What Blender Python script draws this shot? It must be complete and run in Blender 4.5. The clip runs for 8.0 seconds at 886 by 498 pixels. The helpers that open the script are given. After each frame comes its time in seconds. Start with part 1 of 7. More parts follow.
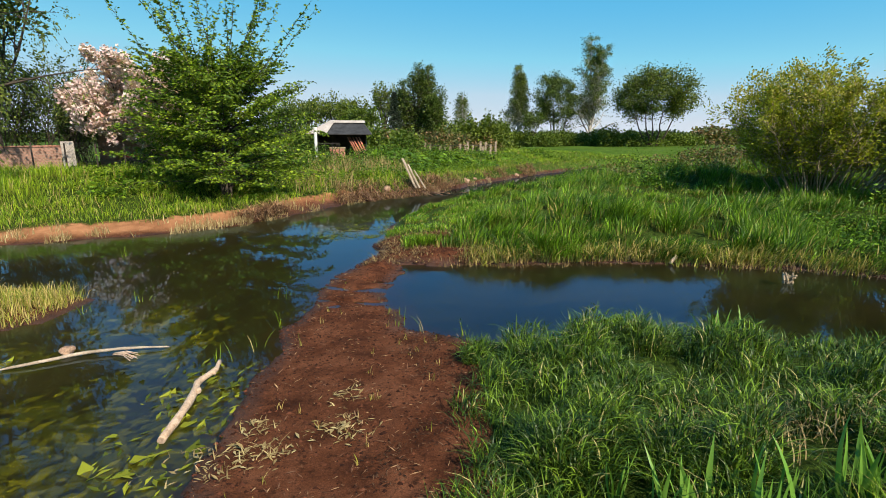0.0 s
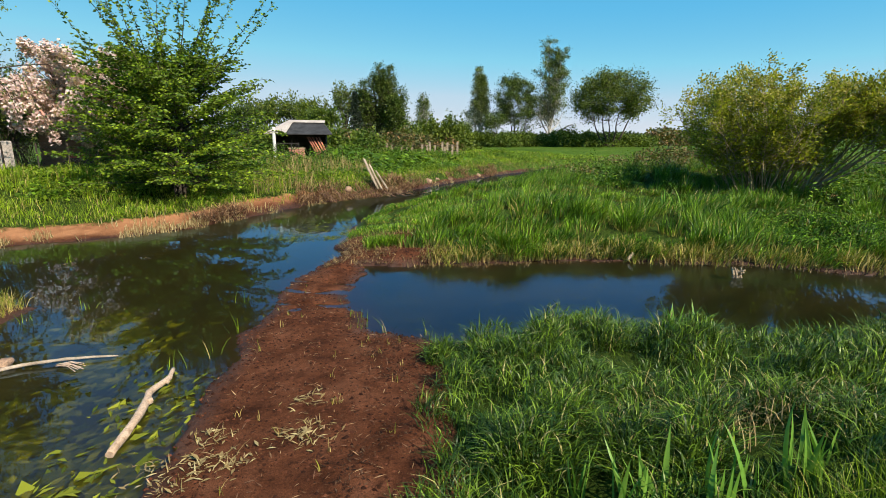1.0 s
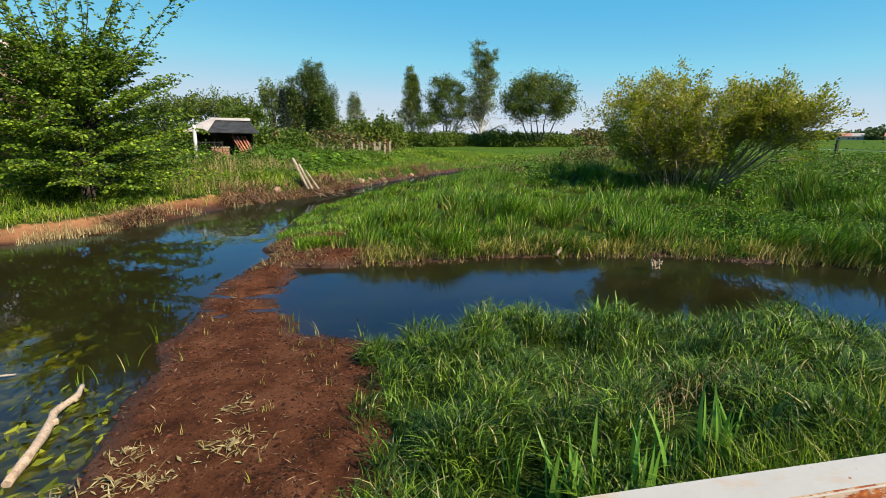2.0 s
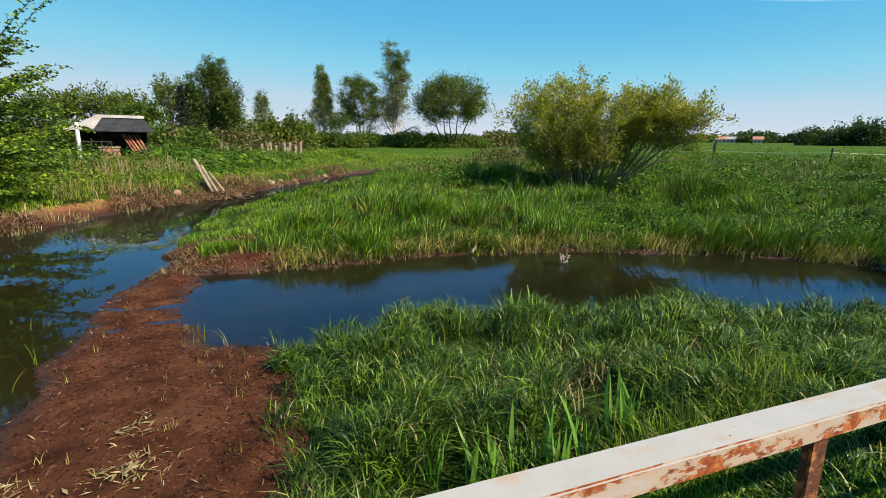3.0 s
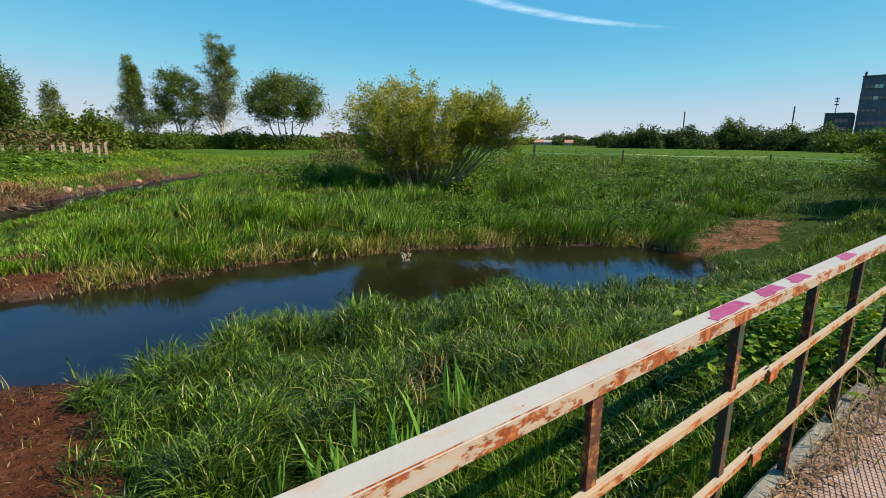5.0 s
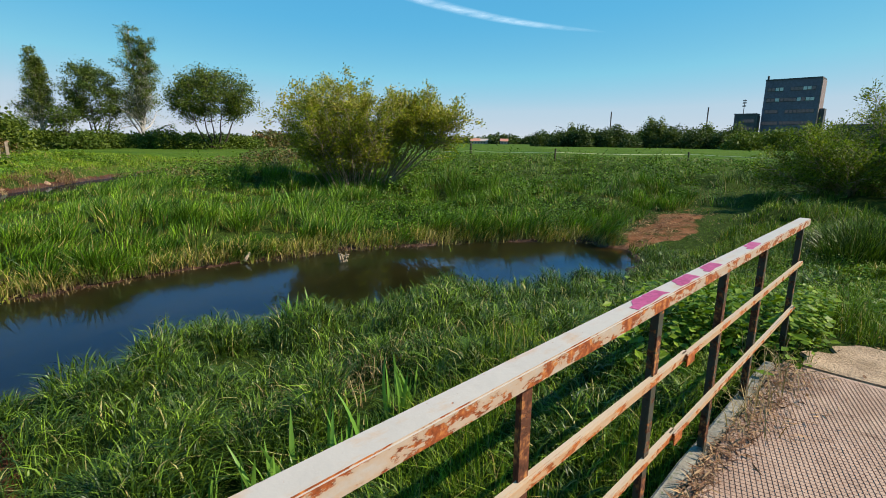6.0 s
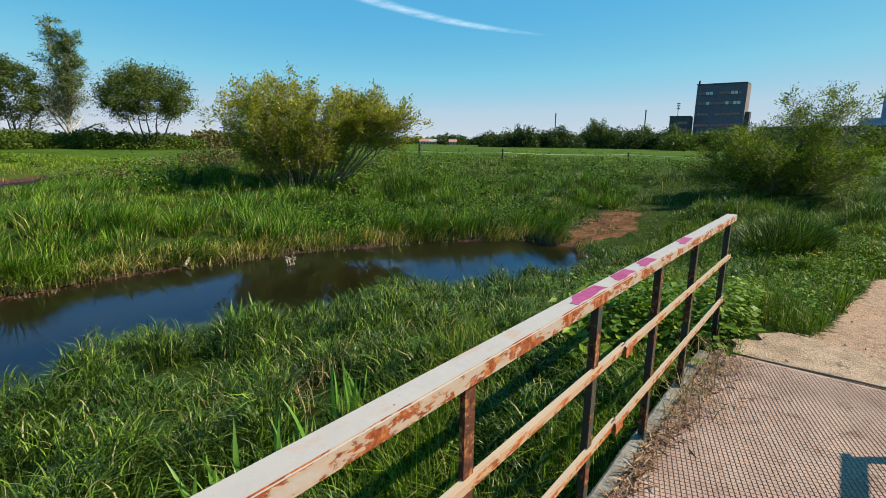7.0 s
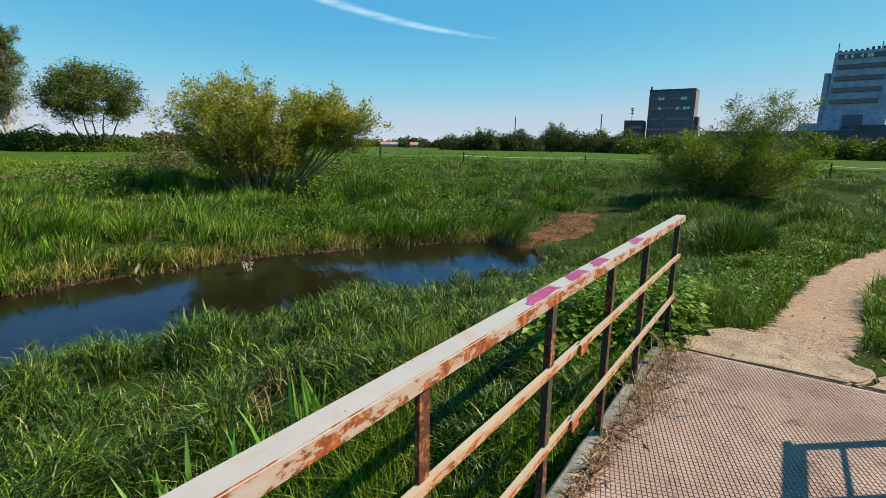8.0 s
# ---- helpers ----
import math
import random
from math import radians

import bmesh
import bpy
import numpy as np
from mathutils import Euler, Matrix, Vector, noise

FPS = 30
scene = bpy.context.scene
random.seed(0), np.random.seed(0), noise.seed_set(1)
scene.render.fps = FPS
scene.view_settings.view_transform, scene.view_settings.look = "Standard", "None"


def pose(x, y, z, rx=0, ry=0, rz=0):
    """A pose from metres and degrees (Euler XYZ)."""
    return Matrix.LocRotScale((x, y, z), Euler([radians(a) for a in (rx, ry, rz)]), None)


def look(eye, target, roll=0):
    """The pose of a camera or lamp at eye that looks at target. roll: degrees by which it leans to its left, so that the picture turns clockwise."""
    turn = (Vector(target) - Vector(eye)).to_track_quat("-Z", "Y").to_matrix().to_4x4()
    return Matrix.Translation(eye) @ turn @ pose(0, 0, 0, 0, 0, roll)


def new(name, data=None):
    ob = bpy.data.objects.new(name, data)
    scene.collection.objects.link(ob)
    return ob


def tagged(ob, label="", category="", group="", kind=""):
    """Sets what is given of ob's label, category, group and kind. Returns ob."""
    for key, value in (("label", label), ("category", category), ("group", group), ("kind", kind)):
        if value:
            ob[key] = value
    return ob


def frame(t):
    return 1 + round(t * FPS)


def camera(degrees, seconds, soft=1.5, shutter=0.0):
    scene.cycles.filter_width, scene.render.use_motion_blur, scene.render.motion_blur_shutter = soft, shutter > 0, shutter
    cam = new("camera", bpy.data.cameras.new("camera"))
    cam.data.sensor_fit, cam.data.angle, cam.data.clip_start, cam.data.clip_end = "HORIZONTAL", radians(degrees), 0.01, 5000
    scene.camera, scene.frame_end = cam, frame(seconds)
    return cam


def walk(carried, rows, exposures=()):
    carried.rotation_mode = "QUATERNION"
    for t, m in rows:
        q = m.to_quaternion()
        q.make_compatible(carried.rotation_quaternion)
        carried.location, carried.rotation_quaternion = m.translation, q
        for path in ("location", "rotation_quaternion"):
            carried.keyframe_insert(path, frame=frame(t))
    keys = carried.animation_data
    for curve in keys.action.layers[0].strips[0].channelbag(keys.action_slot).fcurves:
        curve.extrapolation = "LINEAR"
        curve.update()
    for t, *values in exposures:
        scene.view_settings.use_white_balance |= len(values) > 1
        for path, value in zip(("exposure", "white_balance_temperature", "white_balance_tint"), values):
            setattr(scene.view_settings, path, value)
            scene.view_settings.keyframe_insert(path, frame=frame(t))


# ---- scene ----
cam = camera(83.16, 8.0, soft=0.9)
PATH = [
    (0.0, pose(0.000, 0.000, 2.500, 77.30, 0.31, 0.61)),
    (0.5, pose(0.004, 0.016, 2.493, 77.33, 0.23, -1.03)),
    (1.0, pose(0.018, 0.022, 2.489, 77.34, 0.16, -3.64)),
    (1.5, pose(0.036, 0.027, 2.481, 77.31, 0.06, -7.06)),
    (3.0, pose(0.074, 0.040, 2.437, 77.49, -0.41, -20.74)),
    (3.5, pose(0.097, 0.029, 2.435, 77.60, -0.49, -25.76)),
    (4.0, pose(0.111, 0.014, 2.436, 77.71, -0.67, -30.38)),
    (4.5, pose(0.138, 0.013, 2.427, 77.82, -0.79, -34.60)),
    (6.0, pose(0.187, -0.005, 2.423, 77.84, -0.73, -45.57)),
    (6.5, pose(0.201, -0.008, 2.421, 77.84, -0.79, -48.60)),
    (7.0, pose(0.209, -0.019, 2.420, 77.97, -0.83, -51.29)),
    (7.5, pose(0.220, -0.030, 2.420, 78.10, -0.91, -53.57)),
    (8.0, pose(0.227, -0.036, 2.419, 78.36, -1.01, -55.62)),
]
walk(cam, PATH, exposures=[(0.0, 0.88, 7000, 10), (8.0, 0.74, 7000, 10)])

# ---- light: clear late-morning sky, sun behind and to the right of the bridge ----
SUN_AZ, SUN_EL = radians(140), radians(42)
SUN_DIR = Vector((math.sin(SUN_AZ) * math.cos(SUN_EL), math.cos(SUN_AZ) * math.cos(SUN_EL), math.sin(SUN_EL)))
world = bpy.data.worlds.new("world")
scene.world = world
world.use_nodes = True
wn = world.node_tree
sky = wn.nodes.new("ShaderNodeTexSky")
sky.sky_type = "NISHITA"
sky.sun_disc = False
sky.sun_elevation, sky.sun_rotation = SUN_EL, SUN_AZ
sky.altitude, sky.air_density, sky.dust_density, sky.ozone_density = 0, 0.8, 0.0, 3.5
wn.nodes["Background"].inputs["Strength"].default_value = 0.072
deep = wn.nodes.new("ShaderNodeHueSaturation")
deep.inputs["Hue"].default_value, deep.inputs["Saturation"].default_value = 0.476, 1.12
tone = wn.nodes.new("ShaderNodeMix")
tone.data_type, tone.blend_type = "RGBA", "MULTIPLY"
tone.inputs[0].default_value = 1.0
tone.inputs[7].default_value = (1.0, 1.04, 1.06, 1)
wn.links.new(sky.outputs["Color"], tone.inputs[6])
wn.links.new(tone.outputs[2], deep.inputs["Color"])
# the haze near the horizon is paler and greyer, the upper sky a clear cyan blue
split = wn.nodes.new("ShaderNodeSeparateColor")
wn.links.new(deep.outputs["Color"], split.inputs[0])
level = wn.nodes.new("ShaderNodeMath")
level.operation, level.use_clamp = "MULTIPLY", True
level.inputs[1].default_value = 0.125
wn.links.new(split.outputs[0], level.inputs[0])
air = wn.nodes.new("ShaderNodeValToRGB")
while len(air.color_ramp.elements) < 5:
    air.color_ramp.elements.new(0.5)
for stop, (at, tint) in zip(air.color_ramp.elements, ((0.05, (0.045, 0.32, 0.68)), (0.15, (0.092, 0.43, 0.75)), (0.26, (0.20, 0.56, 0.79)), (0.46, (0.42, 0.60, 0.77)), (0.80, (0.54, 0.63, 0.76)))):
    stop.position, stop.color = at, (*tint, 1)
wn.links.new(level.outputs[0], air.inputs[0])
lift = wn.nodes.new("ShaderNodeMix")
lift.data_type, lift.blend_type = "RGBA", "MULTIPLY"
lift.inputs[0].default_value = 1.0
lift.inputs[7].default_value = (8.9, 8.9, 8.9, 1)
wn.links.new(air.outputs[0], lift.inputs[6])
wn.links.new(lift.outputs[2], wn.nodes["Background"].inputs["Color"])
sun = new("sun", bpy.data.lights.new("sun", "SUN"))
sun.data.energy, sun.data.angle, sun.data.color = 5.0, radians(0.53), (1.0, 0.93, 0.80)
sun.matrix_world = look(SUN_DIR * 200, (0, 0, 0))


# ---- materials ----
def nodes_of(name):
    m = bpy.data.materials.new(name)
    m.use_nodes = True
    nt = m.node_tree
    return m, nt, nt.nodes["Principled BSDF"], nt.nodes["Material Output"]


def noise_tex(nt, scale, detail=6, rough=0.6, vec=None):
    n = nt.nodes.new("ShaderNodeTexNoise")
    n.inputs["Scale"].default_value, n.inputs["Detail"].default_value, n.inputs["Roughness"].default_value = scale, detail, rough
    if vec is None:
        tc = nt.nodes.new("ShaderNodeNewGeometry")
        vec = tc.outputs["Position"]
    nt.links.new(vec, n.inputs["Vector"])
    return n.outputs["Fac"]


def ramp(nt, fac, stops):
    r = nt.nodes.new("ShaderNodeValToRGB")
    el = r.color_ramp.elements
    while len(el) < len(stops):
        el.new(0.5)
    for e, (p, c) in zip(el, stops):
        e.position, e.color = p, (*c, 1) if len(c) == 3 else c
    nt.links.new(fac, r.inputs["Fac"])
    return r.outputs["Color"]


def grey(v):
    return (v, v, v)


def blend(nt, fac, a, b, mode="MIX"):
    m = nt.nodes.new("ShaderNodeMix")
    m.data_type, m.blend_type = "RGBA", mode
    if isinstance(fac, float):
        m.inputs[0].default_value = fac
    else:
        nt.links.new(fac, m.inputs[0])
    for v, k in ((a, 6), (b, 7)):
        if isinstance(v, tuple):
            m.inputs[k].default_value = (*v, 1)
        else:
            nt.links.new(v, m.inputs[k])
    return m.outputs[2]


def maths(nt, op, a, b=0.0, clamp=False):
    m = nt.nodes.new("ShaderNodeMath")
    m.operation, m.use_clamp = op, clamp
    for v, k in ((a, 0), (b, 1)):
        if isinstance(v, (int, float)):
            m.inputs[k].default_value = v
        else:
            nt.links.new(v, m.inputs[k])
    return m.outputs[0]


def bump(nt, bsdf, height, strength=0.3, distance=0.01):
    b = nt.nodes.new("ShaderNodeBump")
    b.inputs["Strength"].default_value, b.inputs["Distance"].default_value = strength, distance
    nt.links.new(height, b.inputs["Height"])
    nt.links.new(b.outputs["Normal"], bsdf.inputs["Normal"])


def attr(nt, name):
    a = nt.nodes.new("ShaderNodeAttribute")
    a.attribute_name = name
    return a.outputs["Fac"]


def surface(name, c1, c2, scale=6.0, rough=0.8, relief=0.3, depth=0.01, fine=60.0, metal=0.0, c3=None, gloss=0.3):
    """Two-scale mottled surface: c1 to c2 in patches, finer grain over it, c3 as rare stains."""
    m, nt, b, out = nodes_of(name)
    big, small = noise_tex(nt, scale), noise_tex(nt, fine, 4)
    col = ramp(nt, big, [(0.35, c1), (0.65, c2)])
    col = blend(nt, 0.55, col, ramp(nt, small, [(0.3, grey(0.25)), (0.7, grey(0.75))]), "OVERLAY")
    if c3:
        col = blend(nt, ramp(nt, noise_tex(nt, scale * 2.3, 8, 0.7), [(0.56, grey(0)), (0.66, grey(1))]), col, c3)
    nt.links.new(col, b.inputs["Base Color"])
    b.inputs["Roughness"].default_value, b.inputs["Metallic"].default_value = rough, metal
    b.inputs["Specular IOR Level"].default_value = gloss
    bump(nt, b, maths(nt, "ADD", maths(nt, "MULTIPLY", big, 0.5), small), relief, depth)
    return m


def leafy(name, dark, light, base=None, tip=None, lucid=0.35, rough=0.5, dead=None, dead_share=0.0, gloss=0.35, patch=0.25, lush=0.0):
    """Leaves and blades: each one its own shade between dark and light; base and tip tints run along the blade."""
    m, nt, b, out = nodes_of(name)
    rnd = nt.nodes.new("ShaderNodeNewGeometry").outputs["Random Per Island"]
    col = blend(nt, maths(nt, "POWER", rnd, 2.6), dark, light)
    wide = noise_tex(nt, 0.9, 3)
    col = blend(nt, maths(nt, "MULTIPLY", ramp(nt, wide, [(0.35, grey(0)), (0.65, grey(1))]), patch), col, tuple(0.5 * (p + q) + 0.005 for p, q in zip(light, (light[0], light[1] * 0.8, light[2] * 0.4))))
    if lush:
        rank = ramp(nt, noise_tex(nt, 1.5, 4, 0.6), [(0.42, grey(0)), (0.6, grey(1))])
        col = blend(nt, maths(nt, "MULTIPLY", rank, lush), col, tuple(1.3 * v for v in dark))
    if dead:
        col = blend(nt, maths(nt, "LESS_THAN", maths(nt, "FRACT", maths(nt, "MULTIPLY", rnd, 37.7)), dead_share), col, dead)
    if base or tip:
        along = attr(nt, "along")
        if base:
            col = blend(nt, ramp(nt, along, [(0.0, grey(0.85)), (0.4, grey(0))]), col, base)
        if tip:
            col = blend(nt, ramp(nt, along, [(0.7, grey(0)), (1.0, grey(0.6))]), col, tip)
    nt.links.new(col, b.inputs["Base Color"])
    b.inputs["Roughness"].default_value, b.inputs["Specular IOR Level"].default_value = rough, gloss
    tr = nt.nodes.new("ShaderNodeBsdfTranslucent")
    nt.links.new(blend(nt, 1.0, col, (1.15, 1.25, 0.5), "MULTIPLY"), tr.inputs["Color"])
    mix = nt.nodes.new("ShaderNodeMixShader")
    mix.inputs[0].default_value = lucid
    nt.links.new(b.outputs[0], mix.inputs[1])
    nt.links.new(tr.outputs[0], mix.inputs[2])
    nt.links.new(mix.outputs[0], out.inputs["Surface"])
    return m


def painted_iron(name, coat, rust=(0.32, 0.085, 0.02), share=0.5, stretch=(6, 14, 14), rough=0.45):
    """Old paint flaking off rusted steel: rust patches with dark cores, drawn out along the bar."""
    m, nt, b, out = nodes_of(name)
    tc = nt.nodes.new("ShaderNodeTexCoord")
    mp = nt.nodes.new("ShaderNodeMapping")
    mp.inputs["Scale"].default_value = stretch
    nt.links.new(tc.outputs["Object"], mp.inputs["Vector"])
    n1 = noise_tex(nt, 1.0, 9, 0.68, mp.outputs["Vector"])
    side = nt.nodes.new("ShaderNodeSeparateXYZ")
    nt.links.new(nt.nodes.new("ShaderNodeNewGeometry").outputs["Normal"], side.inputs[0])
    worn = maths(nt, "ADD", n1, maths(nt, "MULTIPLY", side.outputs[2], -0.20))
    edge = share
    flaked = ramp(nt, worn, [(edge, grey(0)), (edge + 0.025, grey(1))])
    stain = ramp(nt, worn, [(edge - 0.16, grey(0)), (edge, grey(0.75))])
    n2 = noise_tex(nt, 40.0, 5)
    chips = ramp(nt, noise_tex(nt, 55.0, 3, 0.6), [(0.70, grey(0)), (0.74, grey(0.8))])
    flaked = blend(nt, 1.0, flaked, chips, "LIGHTEN")
    rusty = ramp(nt, n2, [(0.3, tuple(0.35 * v for v in rust)), (0.5, rust), (0.75, (0.52, 0.21, 0.06))])
    paint = blend(nt, ramp(nt, noise_tex(nt, 9.0, 6), [(0.3, grey(0)), (0.75, grey(0.35))]), coat, tuple(0.72 * v for v in coat))
    paint = blend(nt, stain, paint, tuple(c * k for c, k in zip(coat, (1.0, 0.72, 0.5))))
    col = blend(nt, flaked, paint, rusty)
    nt.links.new(col, b.inputs["Base Color"])
    nt.links.new(ramp(nt, flaked, [(0, grey(rough)), (1, grey(0.9))]), b.inputs["Roughness"])
    b.inputs["Specular IOR Level"].default_value = 0.3
    bump(nt, b, maths(nt, "SUBTRACT", n2, flaked), 0.5, 0.002)
    return m


def ground_material():
    """Bare soil, mud, trodden path and grassy turf, told apart by what grows where."""
    m, nt, b, out = nodes_of("ground")
    n_big, n_mid, n_fine, n_grit = noise_tex(nt, 0.35), noise_tex(nt, 2.2, 8, 0.65), noise_tex(nt, 14, 8, 0.7), noise_tex(nt, 90, 4)
    turf = ramp(nt, n_fine, [(0.3, (0.0115, 0.0164, 0.0041)), (0.5, (0.0246, 0.041, 0.00656)), (0.72, (0.0492, 0.082, 0.0123))])
    meadow = ramp(nt, noise_tex(nt, 0.12, 8, 0.7), [(0.3, (0.0279, 0.062, 0.0062)), (0.55, (0.0527, 0.093, 0.0112)), (0.75, (0.093, 0.118, 0.0217))])
    meadow = blend(nt, 0.5, meadow, ramp(nt, noise_tex(nt, 1.3, 6, 0.75), [(0.35, grey(0.2)), (0.65, grey(0.8))]), "OVERLAY")
    turf = blend(nt, attr(nt, "meadow"), turf, meadow)
    mud = ramp(nt, n_mid, [(0.3, (0.0271, 0.00902, 0.00492)), (0.5, (0.0779, 0.0271, 0.0131)), (0.72, (0.135, 0.0533, 0.0279))])
    mud = blend(nt, 0.7, mud, ramp(nt, n_grit, [(0.3, grey(0.2)), (0.7, grey(0.8))]), "OVERLAY")
    mud = blend(nt, ramp(nt, n_fine, [(0.55, grey(0)), (0.64, grey(0.85))]), mud, (0.0246, 0.00984, 0.00574))
    mud = blend(nt, maths(nt, "MULTIPLY", attr(nt, "wet"), 0.75), mud, (0.023, 0.00984, 0.00574))
    mud = blend(nt, attr(nt, "dry"), mud, ramp(nt, n_mid, [(0.3, (0.17, 0.072, 0.034)), (0.7, (0.34, 0.16, 0.08))]))
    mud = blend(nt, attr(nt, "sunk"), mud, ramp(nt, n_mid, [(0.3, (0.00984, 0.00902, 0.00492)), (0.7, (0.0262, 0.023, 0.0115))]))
    track = ramp(nt, n_fine, [(0.3, (0.246, 0.156, 0.102)), (0.7, (0.402, 0.279, 0.193))])
    track = blend(nt, 0.6, track, ramp(nt, n_grit, [(0.3, grey(0.2)), (0.7, grey(0.8))]), "OVERLAY")
    col = blend(nt, ramp(nt, maths(nt, "ADD", attr(nt, "mud"), maths(nt, "MULTIPLY", maths(nt, "SUBTRACT", n_mid, 0.5), 0.9)), [(0.42, grey(0)), (0.58, grey(1))]), turf, mud)
    col = blend(nt, ramp(nt, maths(nt, "ADD", attr(nt, "track"), maths(nt, "MULTIPLY", maths(nt, "SUBTRACT", n_fine, 0.5), 0.8)), [(0.42, grey(0)), (0.56, grey(1))]), col, track)
    nt.links.new(col, b.inputs["Base Color"])
    wet = attr(nt, "wet")
    nt.links.new(ramp(nt, wet, [(0.0, grey(0.92)), (1.0, grey(0.55))]), b.inputs["Roughness"])
    nt.links.new(ramp(nt, wet, [(0.0, grey(0.04)), (1.0, grey(0.3))]), b.inputs["Specular IOR Level"])
    bump(nt, b, maths(nt, "ADD", maths(nt, "ADD", maths(nt, "MULTIPLY", n_mid, 0.6), n_fine), maths(nt, "MULTIPLY", n_grit, 0.25)), 0.9, 0.035)
    return m


def water_material():
    """Peaty water: a mirror tinted blue on top; below it the light is soon lost in the brown-green murk."""
    m, nt, b, out = nodes_of("pond_water")
    where = nt.nodes.new("ShaderNodeSeparateXYZ")
    nt.links.new(nt.nodes.new("ShaderNodeNewGeometry").outputs["Position"], where.inputs[0])
    silt = ramp(nt, maths(nt, "ADD", maths(nt, "MULTIPLY", where.outputs[0], 0.1), maths(nt, "ADD", 0.5, maths(nt, "MULTIPLY", noise_tex(nt, 0.5, 3), 0.1))), [(0.30, (0.026, 0.023, 0.009)), (0.43, (0.007, 0.008, 0.006))])
    nt.links.new(silt, b.inputs["Base Color"])
    b.inputs["Roughness"].default_value = 1.0
    b.inputs["Specular IOR Level"].default_value = 0.0
    clear = nt.nodes.new("ShaderNodeBsdfRefraction")
    clear.inputs["Color"].default_value = (0.44, 0.42, 0.17, 1)
    clear.inputs["Roughness"].default_value, clear.inputs["IOR"].default_value = 0.3, 1.333
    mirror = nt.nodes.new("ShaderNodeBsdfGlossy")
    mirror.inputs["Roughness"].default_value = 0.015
    # blue put into the reflection's colour, so the mirrored sky looks deeper
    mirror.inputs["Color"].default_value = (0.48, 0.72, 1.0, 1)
    bp = nt.nodes.new("ShaderNodeBump")
    bp.inputs["Strength"].default_value, bp.inputs["Distance"].default_value = 0.03, 0.05
    nt.links.new(noise_tex(nt, 2.6, 2, 0.4), bp.inputs["Height"])
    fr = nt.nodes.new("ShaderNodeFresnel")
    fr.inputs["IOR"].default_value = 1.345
    for s in (mirror, fr):
        nt.links.new(bp.outputs["Normal"], s.inputs["Normal"])
    body, mix = nt.nodes.new("ShaderNodeMixShader"), nt.nodes.new("ShaderNodeMixShader")
    body.inputs[0].default_value = 0.70
    nt.links.new(b.outputs[0], body.inputs[1])
    nt.links.new(clear.outputs[0], body.inputs[2])
    nt.links.new(fr.outputs[0], mix.inputs[0])
    nt.links.new(body.outputs[0], mix.inputs[1])
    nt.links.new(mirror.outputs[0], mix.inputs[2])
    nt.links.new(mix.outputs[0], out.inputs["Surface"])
    return m


MUD_EARTH = ground_material()
PEAT = leafy("rotting_stem", (0.012, 0.006, 0.004), (0.13, 0.07, 0.04), lucid=0.0, rough=0.8, patch=0.0, gloss=0.1)
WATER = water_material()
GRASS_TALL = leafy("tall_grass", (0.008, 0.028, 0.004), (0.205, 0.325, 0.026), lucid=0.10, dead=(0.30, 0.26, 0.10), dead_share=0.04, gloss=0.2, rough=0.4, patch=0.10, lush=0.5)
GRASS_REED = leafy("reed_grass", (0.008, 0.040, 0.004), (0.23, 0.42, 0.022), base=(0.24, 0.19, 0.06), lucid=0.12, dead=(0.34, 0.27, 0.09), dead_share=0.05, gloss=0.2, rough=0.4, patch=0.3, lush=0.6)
GRASS_BANK = leafy("bank_grass", (0.0592, 0.133, 0.00592), (0.311, 0.429, 0.0222), base=(0.133, 0.118, 0.0296), lucid=0.2, dead=(0.407, 0.311, 0.126), dead_share=0.09, gloss=0.2)
GRASS_LAWN = leafy("short_grass", (0.0207, 0.0592, 0.0037), (0.215, 0.311, 0.0163), lucid=0.14, dead=(0.311, 0.244, 0.0814), dead_share=0.07, gloss=0.15)
GRASS_FIELD = leafy("meadow_grass", (0.0104, 0.037, 0.0037), (0.22, 0.355, 0.022), lucid=0.12, dead=(0.311, 0.252, 0.0962), dead_share=0.10, gloss=0.35, lush=0.35)
STRAW = leafy("straw", (0.192, 0.133, 0.0518), (0.414, 0.326, 0.163), lucid=0.12, rough=0.7, patch=0.0)
REED_STUB = leafy("reed_stub", (0.074, 0.0407, 0.0163), (0.326, 0.229, 0.0962), lucid=0.05, rough=0.8, patch=0.0)
BRUSH = leafy("dead_brush", (0.118, 0.0518, 0.0259), (0.414, 0.259, 0.133), lucid=0.05, rough=0.8, patch=0.0)
WEED = leafy("broad_weed_leaf", (0.010, 0.034, 0.004), (0.15, 0.28, 0.02), lucid=0.15, gloss=0.12)
BURDOCK = leafy("fresh_broad_leaf", (0.037, 0.0962, 0.00592), (0.192, 0.274, 0.0222), lucid=0.22, rough=0.45, gloss=0.12)
IRIS = leafy("iris_blade", (0.0962, 0.215, 0.0296), (0.222, 0.37, 0.0814), lucid=0.2, rough=0.4, gloss=0.3)
POND_WEED = leafy("pond_weed_leaf", (0.035, 0.05, 0.006), (0.22, 0.23, 0.02), lucid=0.1, rough=0.6, patch=0.1, gloss=0.12)
LEAF_TREE = leafy("hornbeam_leaf", (0.0222, 0.0629, 0.00592), (0.252, 0.355, 0.0222), lucid=0.25, gloss=0.2)
LEAF_BIRCH = leafy("birch_leaf", (0.0407, 0.074, 0.0148), (0.185, 0.222, 0.0407), lucid=0.3, gloss=0.2)
LEAF_POPLAR = leafy("dark_tree_leaf", (0.0259, 0.0555, 0.0104), (0.141, 0.185, 0.0333), lucid=0.28, gloss=0.2)
LEAF_WILLOW = leafy("willow_leaf", (0.0333, 0.0629, 0.0074), (0.17, 0.207, 0.0259), lucid=0.28, gloss=0.2)
